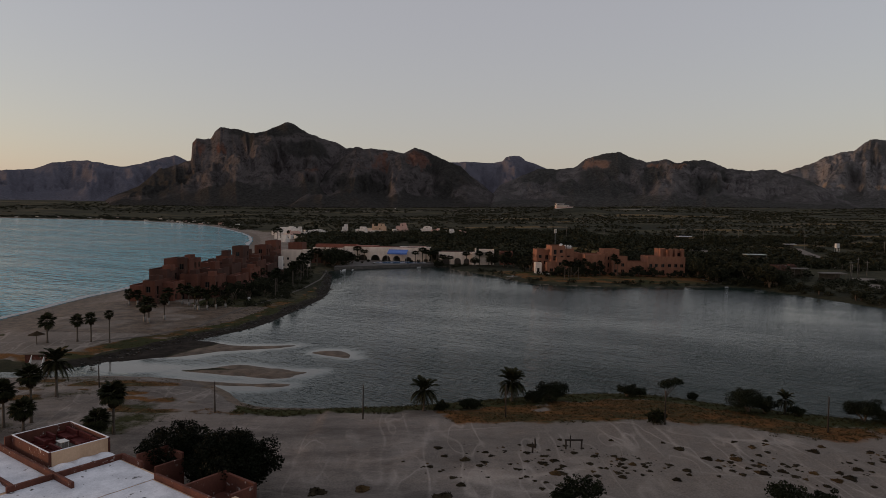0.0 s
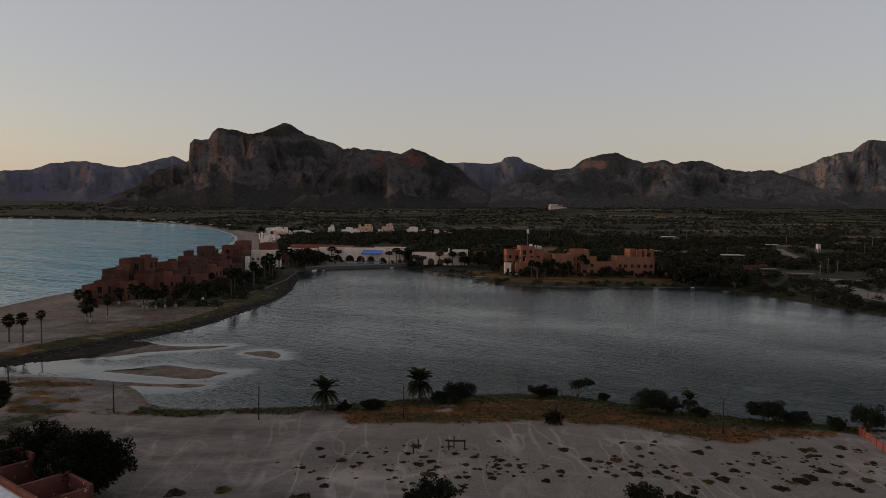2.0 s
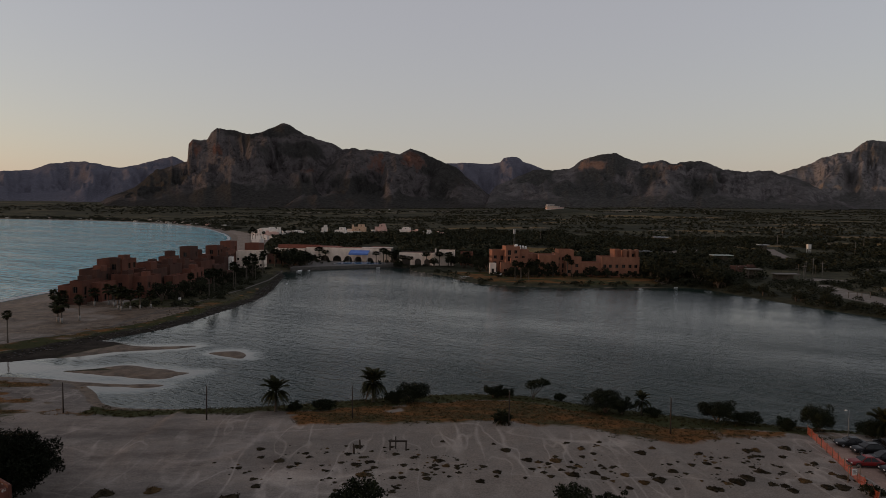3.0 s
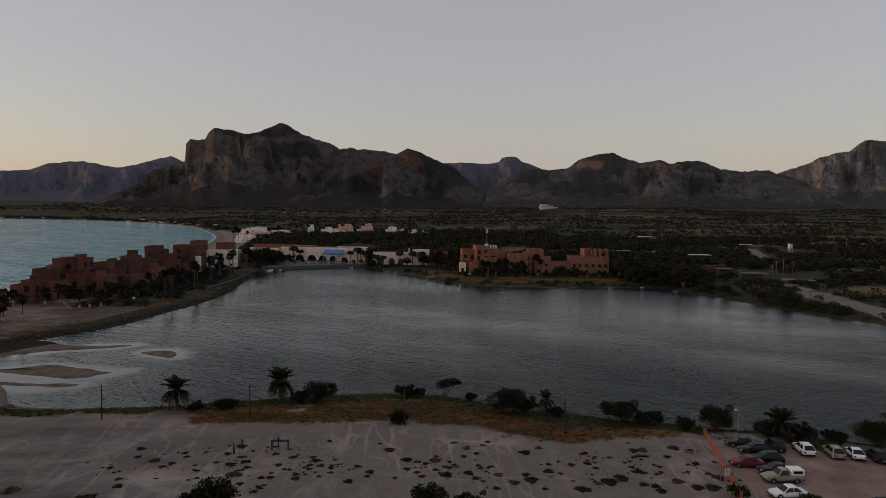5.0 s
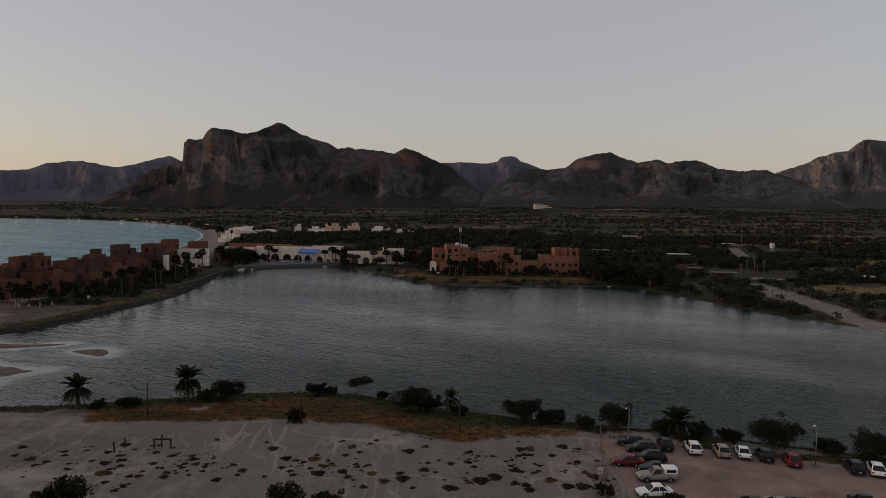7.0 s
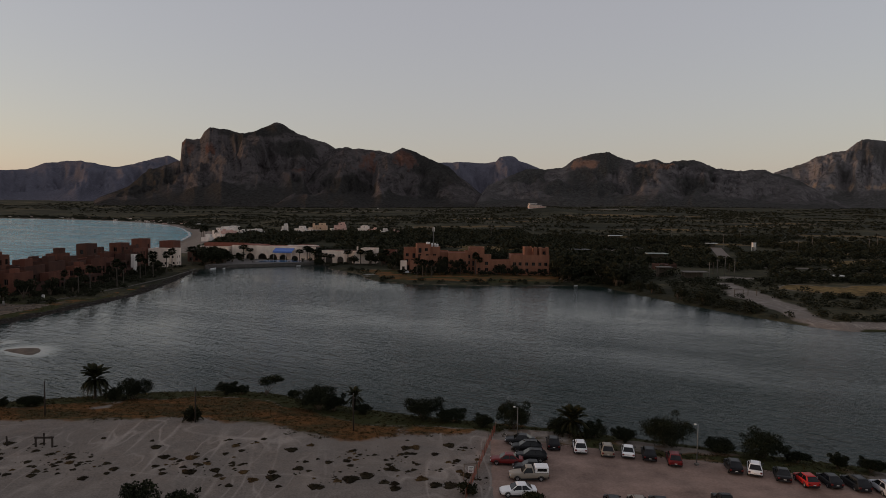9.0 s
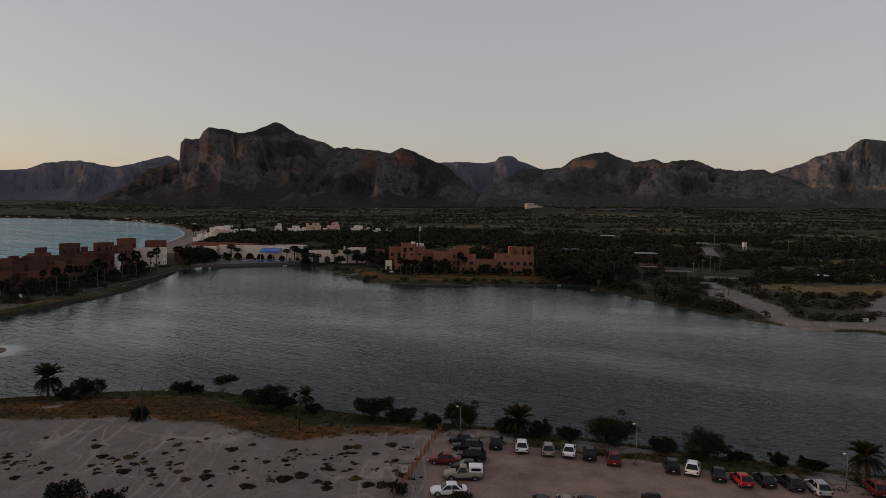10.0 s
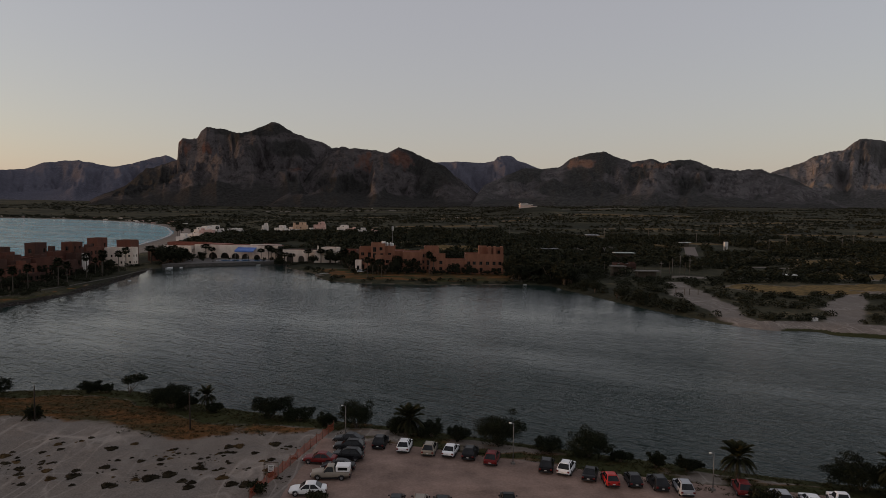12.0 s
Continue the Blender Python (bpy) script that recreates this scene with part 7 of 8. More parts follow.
spots = [(-41.4, 82.9, 1.3), (-38.2, 79.1, 1.4), (-29.2, 77.9, 1.1), (-28.0, 74.9, 1.7), (-19.1, 78.8, 1.2), (-10.6, 82.7, 1.5), (-8.4, 79.4, 1.5), (-12.5, 75.4, 1.2), (-5.0, 78.9, 1.6), (-3.8, 74.6, 1.7),
         (-1.2, 75.4, 1.4), (8.1, 75.9, 1.4), (5.7, 73.5, 1.9), (3.7, 72.7, 1.4), (11.2, 78.0, 1.1), (14.4, 72.7, 2.2), (16.0, 73.8, 1.9), (18.7, 76.0, 1.5), (22.2, 73.0, 1.7), (23.7, 71.1, 1.6), (18.1, 72.2, 1.3), (27.2, 73.8, 1.6), (25.4, 71.1, 2.0),
         (-49.9, 70.7, 2.0), (-41.2, 68.6, 2.4), (-54.6, 69.8, 2.4), (-39.1, 71.5, 1.2), (-29.3, 84.0, 1.5)]
spots += [(RNG.uniform(1, 28), RNG.uniform(69, 84), RNG.uniform(0.7, 1.7)) for k in range(18)] + [(RNG.uniform(-30, 2), RNG.uniform(72, 86), RNG.uniform(0.5, 1.3)) for k in range(16)]
places = [(x, y, ground_at(x, y) - 0.02, 0.57 * s, 1.1 * s ** 0.5, RNG.uniform(0, 6.28)) for x, y, s in spots]
n = 1000
x, y = GEN.uniform(-52, 30, n), 69 + 17 * GEN.beta(2.0, 2.2, n)
keep = (fbm(x / 6, y / 4, 3, 91) > 0.52) & (x > -34 + 8 * GEN.normal(size=n)) & (outline_distance(x, y, LAGOON) > 14)
x, y = x[keep], y[keep]
s = 0.12 + 0.52 * GEN.random(len(x)) ** 2.2
z = land_height(x, y)
places += list(zip(x, y, z - 0.02, s, 0.8 * s ** 0.5, GEN.uniform(0, 6.28, len(x))))
dry = [p for k, p in enumerate(places) if k % 5 == 3]
mats([p for k, p in enumerate(places) if k % 5 != 3], "sand_scrub", surface("grey_brown_mat", (0.010, 0.008, 0.005), (0.038, 0.030, 0.018), 1.6, 0.95, 0.9, 11, spec=0.05, island=0.45), "low dark scrub mats scattered over pale sand")
mats(dry, "dry_mats", surface("dry_straw_mat", (0.028, 0.018, 0.009), (0.100, 0.064, 0.030), 1.6, 0.95, 0.9, 11, spec=0.05, island=0.4), "low dry straw-coloured mats scattered over pale sand")

# ---- cars ----
PAINTS = {}


def paint(name, colour, flake=0.0):
    if name not in PAINTS:
        m, n, l, b = nodes_of(name + "_car_paint")
        co = n.new("ShaderNodeTexCoord").outputs["Object"]
        dust = noise_node(n, l, co, 1.6, 4, 0.6)
        l.new(mix_node(n, l, math_node(n, l, "MULTIPLY", dust, 0.02), colour, (0.16, 0.14, 0.12)), b.inputs["Base Color"])
        b.inputs["Roughness"].default_value, b.inputs["Metallic"].default_value = 0.32, flake
        b.inputs["Coat Weight"].default_value, b.inputs["Coat Roughness"].default_value = 0.10, 0.05
        b.inputs["Specular IOR Level"].default_value = 0.16
        PAINTS[name] = m
    return PAINTS[name]


# length, width, belt height, roof height, front of cabin, rear of cabin (from the middle), roof front, roof rear, bonnet height, boot height
SHAPES = {
    "saloon": (4.55, 1.78, 0.92, 1.45, 1.05, -1.75, 0.25, -0.95, 0.86, 0.96),
    "hatchback": (4.0, 1.72, 0.95, 1.48, 1.10, -1.92, 0.25, -1.15, 0.90, 0.95),
    "crossover": (4.45, 1.84, 1.03, 1.64, 1.15, -2.12, 0.22, -1.42, 0.98, 1.02),
    "pickup": (5.1, 1.85, 1.08, 1.75, 1.05, -0.65, 0.45, -0.45, 1.02, 1.05),
}
WHEEL = {}


def wheel_meshes():
    b = bmesh.new()
    prof = [(0.19, -0.10), (0.31, -0.11), (0.335, -0.07), (0.335, 0.07), (0.31, 0.11), (0.19, 0.10)]
    rings = [[b.verts.new((x, r * math.cos(2 * math.pi * k / 20), r * math.sin(2 * math.pi * k / 20))) for r, x in prof] for k in range(20)]
    for k in range(20):
        for i in range(len(prof)):
            b.faces.new((rings[k][i], rings[k][(i + 1) % 6], rings[(k + 1) % 20][(i + 1) % 6], rings[(k + 1) % 20][i])).smooth = True
    tyre = bpy.data.meshes.new("tyre")
    b.to_mesh(tyre)
    b.free()
    tyre.materials.append(MAT_RUBBER)
    b = bmesh.new()
    tube(b, [(-0.07, 0, 0), (0.07, 0, 0)], 0.2, 16)
    for k in range(5):
        a = 2 * math.pi * k / 5
        for sx in (-0.085, 0.085):
            tube(b, [(sx, 0, 0), (sx, 0.19 * math.cos(a), 0.19 * math.sin(a))], 0.025, 5)
    rim = bpy.data.meshes.new("rim")
    b.to_mesh(rim)
    b.free()
    rim.materials.append(MAT_RIM)
    return tyre, rim


def make_car(kind, colour, label, x, y, heading, shell=False):
    """A parked car; heading: degrees from +y, clockwise."""
    L, W, belt, roof, cf, cr, rf, rr, hood, boot = SHAPES[kind]
    z = ground_at(x, y) + 0.03
    ob = thing("car" if kind != "pickup" else "pickup_truck", label, "car", pose(x, y, z, 0, 0, -heading), "parked cars")
    ob.scale = (0.88, 0.86, 0.86)
    if not WHEEL:
        WHEEL["tyre"], WHEEL["rim"] = wheel_meshes()
    w = W / 2
    # body: sections along the length
    st = [(-L / 2, 0.80, 0.42, boot * 0.82), (-L / 2 + 0.12, 0.93, 0.30, boot * 0.97), (-L / 2 + 0.55, 1.0, 0.24, boot), (cr * 0.75, 1.0, 0.22, belt), (0, 1.0, 0.22, belt), (cf, 1.0, 0.22, belt * 0.99),
          (cf + (L / 2 - cf) * 0.55, 0.98, 0.24, hood), (L / 2 - 0.16, 0.90, 0.28, hood * 0.86), (L / 2, 0.74, 0.36, hood * 0.66)]
    if kind == "pickup":
        st = [(-L / 2, 0.95, 0.50, 1.02), (-L / 2 + 0.1, 1.0, 0.45, 1.08), (-0.7, 1.0, 0.36, 1.08), (0, 1.0, 0.3, belt)] + st[5:]
    b = bmesh.new()
    rings = []
    for sy, k, zb, zt in st:
        ww = w * k
        zm = zb + (zt - zb) * 0.55
        half = [(0.86 * ww, zb), (ww, zb + 0.12), (ww, zm), (0.94 * ww, zt - 0.03), (0.82 * ww, zt)]
        rings.append([b.verts.new((px, sy, pz)) for px, pz in half] + [b.verts.new((-px, sy, pz)) for px, pz in half[::-1]])
    for r0, r1 in zip(rings, rings[1:]):
        for k in range(10):
            b.faces.new((r0[k], r0[(k + 1) % 10], r1[(k + 1) % 10], r1[k])).smooth = True
    b.faces.new(rings[0])
    b.faces.new(rings[-1][::-1])
    bmesh.ops.recalc_face_normals(b, faces=b.faces)
    round_off = part("body", b, colour, ob).modifiers.new("rounding", "SUBSURF")
    round_off.levels = round_off.render_levels = 1
    # cabin: a rounded shell that bows outwards at half height
    b = bmesh.new()
    wb, wt = w * 0.94, w * 0.72
    lo = [(-wb, cr), (wb, cr), (wb, cf), (-wb, cf)]
    hi = [(-wt, rr), (wt, rr), (wt, rf), (-wt, rf)]
    lov = [b.verts.new((px, py, belt - 0.06)) for px, py in lo]
    hiv = [b.verts.new((px, py, roof - 0.05)) for px, py in hi]
    top = [b.verts.new((px * 0.80, py + (0.16 if i < 2 else -0.16), roof + 0.015)) for i, (px, py) in enumerate(hi)]
    b.faces.new(top)
    for i in range(4):
        b.faces.new((lov[i], lov[(i + 1) % 4], hiv[(i + 1) % 4], hiv[i]))
        b.faces.new((hiv[i], hiv[(i + 1) % 4], top[(i + 1) % 4], top[i]))
    soft_edges = part("cabin", b, colour, ob).modifiers.new("rounding", "BEVEL")
    soft_edges.width, soft_edges.segments = 0.11, 3
    panes = [((0, 1), 0.05, 0.95), ((2, 3), 0.04, 0.96), ((1, 2), 0.10, 0.50), ((1, 2), 0.525, 0.96), ((3, 0), 0.04, 0.475), ((3, 0), 0.50, 0.90)]
    if kind == "pickup":
        panes = [((0, 1), 0.12, 0.88), ((2, 3), 0.06, 0.94), ((1, 2), 0.12, 0.90), ((3, 0), 0.10, 0.88)]
    for (i, j), a0, a1 in panes:
        b = bmesh.new()
        l0, l1, h0, h1 = (Vector((*lo[i], belt - 0.06)), Vector((*lo[j], belt - 0.06)), Vector((*hi[i], roof - 0.05)), Vector((*hi[j], roof - 0.05)))
        out = (l1 - l0).cross(h0 - l0).normalized() * 0.012

        def on(s, t):
            return l0.lerp(l1, s).lerp(h0.lerp(h1, s), t) + out
        vs = [b.verts.new(on(a0, 0.12)), b.verts.new(on(a1, 0.12)), b.verts.new(on(a1 - 0.02, 0.96)), b.verts.new(on(a0 + 0.02, 0.96))]
        b.faces.new(vs)
        part("car_window", b, MAT_CARGLASS, ob)
    for sx in (-1, 1):
        b = bmesh.new()
        box(b, sx * (w * 0.62) - 0.17, sx * (w * 0.62) + 0.17, L / 2 - 0.13, L / 2 - 0.035, hood * 0.62, hood * 0.78, 0.03)
        part("headlight", b, MAT_HEAD, ob)
        b = bmesh.new()
        box(b, sx * (w * 0.76) - 0.13, sx * (w * 0.76) + 0.13, -L / 2 - 0.012, -L / 2 + 0.1, boot * 0.66, boot * 0.86, 0.03)
        part("tail_light", b, MAT_TAIL, ob)
        b = bmesh.new()
        box(b, sx * (w + 0.08) - 0.09, sx * (w + 0.08) + 0.09, cf * 0.62 - 0.06, cf * 0.62 + 0.06, belt - 0.02, belt + 0.13, 0.03)
        part("mirror", b, MAT_TRIM, ob)
    for sx in (-1, 1):                                       # dark sill and wheel arches
        b = bmesh.new()
        box(b, sx * w * 0.965 - 0.05, sx * w * 0.965 + 0.05, -L * 0.29 + 0.4, L * 0.305 - 0.4, 0.22, 0.40 if kind in ("crossover", "pickup") else 0.30, 0.02)
        part("sill", b, MAT_TRIM, ob)
        for sy in (-L * 0.29, L * 0.305):
            b = bmesh.new()
            tube(b, [(sx * (w - 0.02), sy + 0.39 * math.cos(math.pi * k / 8), 0.335 + 0.39 * math.sin(math.pi * k / 8)) for k in range(9)], 0.05 if kind in ("crossover", "pickup") else 0.035, 6)
            part("wheel_arch", b, MAT_TRIM, ob)
    for sy, nm in ((-L / 2 - 0.02, "rear_bumper"), (L / 2 - 0.1, "front_bumper")):
        b = bmesh.new()
        box(b, -w * 0.76, w * 0.76, sy, sy + 0.12, 0.32, 0.52, 0.04)
        part(nm, b, MAT_TRIM, ob)
    b = bmesh.new()
    box(b, -0.16, 0.16, -L / 2 - 0.035, -L / 2 - 0.02, 0.58, 0.68)
    part("plate", b, MAT_PALE, ob)
    if kind == "crossover":
        for sx in (-1, 1):
            b = bmesh.new()
            tube(b, [(sx * wt * 0.84, rr + 0.15, roof + 0.05), (sx * wt * 0.84, rf - 0.2, roof + 0.05)], 0.025, 6)
            part("roof_rail", b, MAT_TRIM, ob)
    if kind == "pickup":
        b = bmesh.new()
        box(b, -w * 0.80, w * 0.80, -L / 2 + 0.14, -0.75, 1.07, 1.10)
        part("bed_liner", b, MAT_TRIM, ob)
        if shell:
            b = bmesh.new()
            box(b, -w * 0.86, w * 0.86, -L / 2 + 0.06, -0.72, 1.07, 1.82, 0.10)
            part("camper_shell", b, PAINTS["white"], ob, "white camper shell over the bed")
            for sx in (-1, 1):
                b = bmesh.new()
                box(b, sx * w * 0.865 - 0.012, sx * w * 0.865 + 0.012, -L / 2 + 0.35, -1.0, 1.30, 1.66)
                part("shell_window", b, MAT_CARGLASS, ob)
        else:
            for x0, x1, y0, y1 in ((-w * 0.97, -w * 0.82, -L / 2 + 0.02, -0.72), (w * 0.82, w * 0.97, -L / 2 + 0.02, -0.72), (-w * 0.82, w * 0.82, -L / 2 + 0.02, -L / 2 + 0.14)):
                b = bmesh.new()
                box(b, x0, x1, y0, y1, 1.04, 1.36, 0.03)
                part("bed_side", b, colour, ob)
    for sx in (-1, 1):
        for sy in (-L * 0.29, L * 0.305):
            t = shared("wheel", WHEEL["tyre"], ob, Matrix.Translation((sx * (w - 0.10), sy, 0.335)))
            shared("rim", WHEEL["rim"], t, Matrix.Identity(4))
    return ob


C_WHITE, C_BLACK, C_RED = paint("white", (0.80, 0.80, 0.79), 0.0), paint("black", (0.006, 0.006, 0.007)), paint("red", (0.42, 0.022, 0.018))
C_DARKRED, C_BEIGE, C_GREY, C_SILVER = paint("dark_red", (0.15, 0.013, 0.013)), paint("beige", (0.26, 0.225, 0.18)), paint("grey", (0.014, 0.015, 0.017)), paint("silver", (0.36, 0.37, 0.39))
FENCE_CARS = [
    ("saloon", C_WHITE, "white saloon car parked side-on by the fence", 32.3, 68.6, -92, False), ("pickup", C_BEIGE, "beige pickup truck with white camper shell", 34.1, 72.9, -88, True),
    ("saloon", C_BLACK, "black saloon car beside a pickup", 34.6, 75.2, -86, False), ("saloon", C_DARKRED, "dark red saloon car nosed to the fence", 32.2, 77.4, -84, False),
    ("crossover", C_BLACK, "black sport utility car in the dusk", 35.3, 78.6, -82, False), ("crossover", C_BLACK, "black sport utility car with dusty bonnet", 35.2, 81.4, -84, False),
    ("saloon", C_GREY, "dark grey saloon car by the bank", 34.8, 84.2, -80, False), ("crossover", C_BLACK, "black sport utility car by the bank", 38.9, 83.4, 8, False)]
SHORE_CARS = [
    ("crossover", C_WHITE, "white sport utility car facing the lagoon", 42.0, 82.2, 8, False), ("crossover", C_BEIGE, "beige sport utility car with roof rails", 45.1, 81.0, 10, False),
    ("saloon", C_WHITE, "white saloon car facing the lagoon", 47.7, 80.8, 16, False), ("crossover", C_BLACK, "black sport utility car facing the lagoon", 50.0, 79.9, 14, False),
    ("crossover", C_DARKRED, "dark red sport utility car facing the lagoon", 52.5, 78.3, 14, False), ("crossover", C_BLACK, "black sport utility car in the shore row", 58.6, 75.9, 14, False),
    ("crossover", C_WHITE, "white sport utility car in the shore row", 60.8, 75.2, 25, False), ("saloon", C_BLACK, "black saloon car in the shore row", 63.1, 73.5, 20, False),
    ("hatchback", C_RED, "bright red hatchback in the shore row", 64.9, 71.8, 2, False), ("hatchback", C_GREY, "dark grey hatchback in the shore row", 67.4, 71.6, 4, False),
    ("crossover", C_GREY, "grey sport utility car with roof rails", 69.9, 70.9, 2, False), ("crossover", C_SILVER, "silver sport utility car in the shore row", 72.2, 69.6, 6, False),
    ("crossover", C_DARKRED, "dark red sport utility car under bushes", 78.6, 69.6, 12, False), ("crossover", C_SILVER, "silver sport utility car near the palm", 81.4, 66.9, 10, False),
    ("saloon", C_WHITE, "white saloon car near the palm", 84.2, 66.2, 10, False), ("pickup", C_WHITE, "white pickup truck near the palm", 87.2, 66.0, 10, False)]
MIDDLE_CARS = [
    ("hatchback", C_GREY, "blue-grey hatchback in the middle row", 41.6, 66.0, 4, False), ("crossover", C_BEIGE, "pale sport utility car in the middle row", 44.0, 65.6, 4, False),
    ("crossover", C_BLACK, "black sport utility car in the middle row", 46.2, 65.5, 4, False), ("saloon", C_WHITE, "white saloon car in the middle row", 48.6, 64.6, 4, False),
    ("saloon", C_GREY, "grey saloon car in the middle row", 50.6, 64.4, 4, False), ("pickup", C_BLACK, "black pickup truck in the middle row", 52.8, 65.4, 4, False),
    ("crossover", C_WHITE, "white sport utility car on the hotel lawn", 15.4, 312.0, 80, False), ("saloon", C_BLACK, "black saloon car on the hotel lawn", 19.8, 311.0, 80, False)]
for kind, colour, label, x, y, heading, shell in FENCE_CARS + SHORE_CARS + MIDDLE_CARS:
    make_car(kind, colour, label, x, y, heading, shell)

# ---- posts, lamps, fence ----


def pole(x, y, height, label, lean=0.0):
    ob = thing("pole", label, "pole", pose(x, y, ground_at(x, y) - 0.2, 0, lean, RNG.uniform(0, 360)), "bank poles")
    b = bmesh.new()
    tube(b, [(0, 0, 0), (0.01, 0, height * 0.5), (0, 0.01, height + 0.2)], [0.11, 0.095, 0.08], 8)
    part("shaft", b, MAT_DARKWOOD, ob)
    b = bmesh.new()
    tube(b, [(0, 0, height - 0.15), (0, 0, height + 0.32)], [0.07, 0.05], 8)
    part("insulator", b, MAT_METAL, ob)


for x, y, h, lean in ((-74.1, 99.4, 4.6, 0.6), (-51.8, 95.0, 4.9, -0.4), (-31.2, 95.5, 4.8, 0.3), (-9.0, 92.2, 4.9, 0.2), (13.0, 89.6, 5.0, 0.8), (-97.1, 112.4, 3.8, 1.2)):
    pole(x, y, h, "thin weathered wooden pole on the bank", lean)


def lamp_post(x, y, height, turn):
    ob = thing("lamp_post", "steel lamp post with a small floodlight, unlit", "lamp", pose(x, y, ground_at(x, y) - 0.05, 0, 0, turn), "car park lamps")
    b = bmesh.new()
    tube(b, [(0, 0, 0), (0, 0, height)], [0.06, 0.045], 10)
    part("shaft", b, MAT_METAL, ob)
    b = bmesh.new()
    box(b, -0.22, 0.22, -0.22, 0.22, 0, 0.32, 0.04)
    part("footing", b, MAT_STONE, ob)
    b = bmesh.new()
    tube(b, [(0, 0, height - 0.1), (-0.35, 0, height + 0.05)], 0.035, 6)
    part("arm", b, MAT_METAL, ob)
    b = bmesh.new()
    box(b, -0.56, -0.30, -0.12, 0.12, height - 0.02, height + 0.11, 0.03)
    part("lamp_head", b, MAT_PALE, ob)


for x, y, h, turn in ((54.9, 77.4, 5.0, 20), (75.6, 70.0, 4.2, 10), (34.4, 84.2, 4.8, 0)):
    lamp_post(x, y, h, turn)

f0, f1 = Vector((32.2, 89.6)), Vector((26.6, 67.0))
fence = thing("mesh_fence", "sagging orange plastic mesh fence on wooden stakes", "fence")
stakes = 12
for k in range(stakes + 1):
    p = f0.lerp(f1, k / stakes)
    g = ground_at(p.x, p.y)
    b = bmesh.new()
    tube(b, [(p.x, p.y, g - 0.2), (p.x + RNG.uniform(-0.08, 0.08), p.y, g + 1.45)], 0.045, 6)
    part("stake", b, MAT_WOOD, fence)
    if k == stakes:
        break
    q = f0.lerp(f1, (k + 1) / stakes)
    gq = ground_at(q.x, q.y)
    b = bmesh.new()
    way = (q - p).normalized()
    side = Vector((-way.y, way.x)) * 0.012
    sag = RNG.uniform(0.08, 0.35)

    def net(s, t):
        m = p.lerp(q, s)
        return Vector((m.x, m.y, g + (gq - g) * s + 0.12 + t * (1.12 - sag * 4 * s * (1 - s))))

    for i in range(9):
        t = i / 8
        for j in range(6):
            a0, a1 = net(j / 6, t), net((j + 1) / 6, t)
            w = 0.05 if i in (0, 8) else 0.028
            b.faces.new([b.verts.new(v) for v in (a0, a1, a1 + Vector((0, 0, w)), a0 + Vector((0, 0, w)))])
    for j in range(21):
        s = j / 20
        a0, a1 = net(s, 0), net(s, 1)
        d = Vector((way.x, way.y, 0)) * 0.022
        b.faces.new([b.verts.new(v) for v in (a0 - d, a0 + d, a1 + d, a1 - d)])
    part("net_panel", b, MAT_NET, fence)

board = thing("notice_board", "small white notice board on a wooden frame", "sign", pose(27.6, 72.6, ground_at(27.6, 72.6), 0, 0, 8))
for x in (-0.75, 0.75):
    b = bmesh.new()
    tube(b, [(x, 0, -0.1), (x, 0, 1.9)], 0.05, 6)
    part("post", b, MAT_WOOD, board)
b = bmesh.new()
box(b, -0.75, 0.75, -0.04, 0.04, 1.8, 1.9, 0.01)
part("crossbar", b, MAT_WOOD, board)
b = bmesh.new()
box(b, -0.32, 0.32, -0.07, -0.045, 0.85, 1.6, 0.008)
panel = part("panel", b, MAT_PALE, board)
for k in range(4):
    b = bmesh.new()
    box(b, -0.22, 0.22 - 0.08 * (k % 2), -0.078, -0.071, 1.42 - 0.14 * k, 1.47 - 0.14 * k)
    part("text_bar", b, MAT_TRIM, panel)

goal = thing("timber_goal", "dark weathered timber goal standing on sand", "goal", pose(-24.2, 82.6, ground_at(-24.2, 82.6)))
for x in (-1.0, 1.0):
    b = bmesh.new()
    box(b, x - 0.09, x + 0.09, -0.09, 0.09, -0.2, 1.2, 0.02)
    part("post", b, MAT_DARKWOOD, goal)
b = bmesh.new()
box(b, -1.15, 1.15, -0.1, 0.1, 1.05, 1.25, 0.02)
part("beam", b, MAT_DARKWOOD, goal)
b = bmesh.new()
box(b, -0.38, -0.24, 0.5, 0.66, -0.2, 1.55, 0.02)
part("post", b, MAT_DARKWOOD, goal)
for x, y, h in ((-29.0, 83.2, 1.4), (-29.6, 81.6, 1.5)):
    stump = thing("timber_post", "short dark timber post standing in sand", "post", pose(x, y, ground_at(x, y) - 0.2, 3, -2, 0), "timber posts")
    b = bmesh.new()
    tube(b, [(0, 0, 0), (0.02, 0, h * 0.6), (0, 0.03, h)], [0.12, 0.11, 0.1], 8)
    part("shaft", b, MAT_DARKWOOD, stump)

mast = thing("antenna_mast", "slender white antenna mast behind the hotel", "mast", pose(28.0, 353, ground_at(28, 353)))
b = bmesh.new()
tube(b, [(0, 0, -0.2), (0, 0, 18.5)], [0.2, 0.11], 10)
part("shaft", b, MAT_METAL, mast)
b = bmesh.new()
for k in range(3):
    a = 2 * math.pi * k / 3
    box(b, 0.45 * math.cos(a) - 0.2, 0.45 * math.cos(a) + 0.2, 0.55 * math.sin(a) - 0.16, 0.55 * math.sin(a) + 0.16, 18.2, 20.4, 0.03)
part("antenna_panels", b, MAT_PALE, mast)
tower = thing("water_tower", "white square water tower on legs in scrub", "tower", pose(268, 490, ground_at(268, 490)))
b = bmesh.new()
box(b, -1.2, 1.2, -1.2, 1.2, 3.0, 6.4, 0.1)
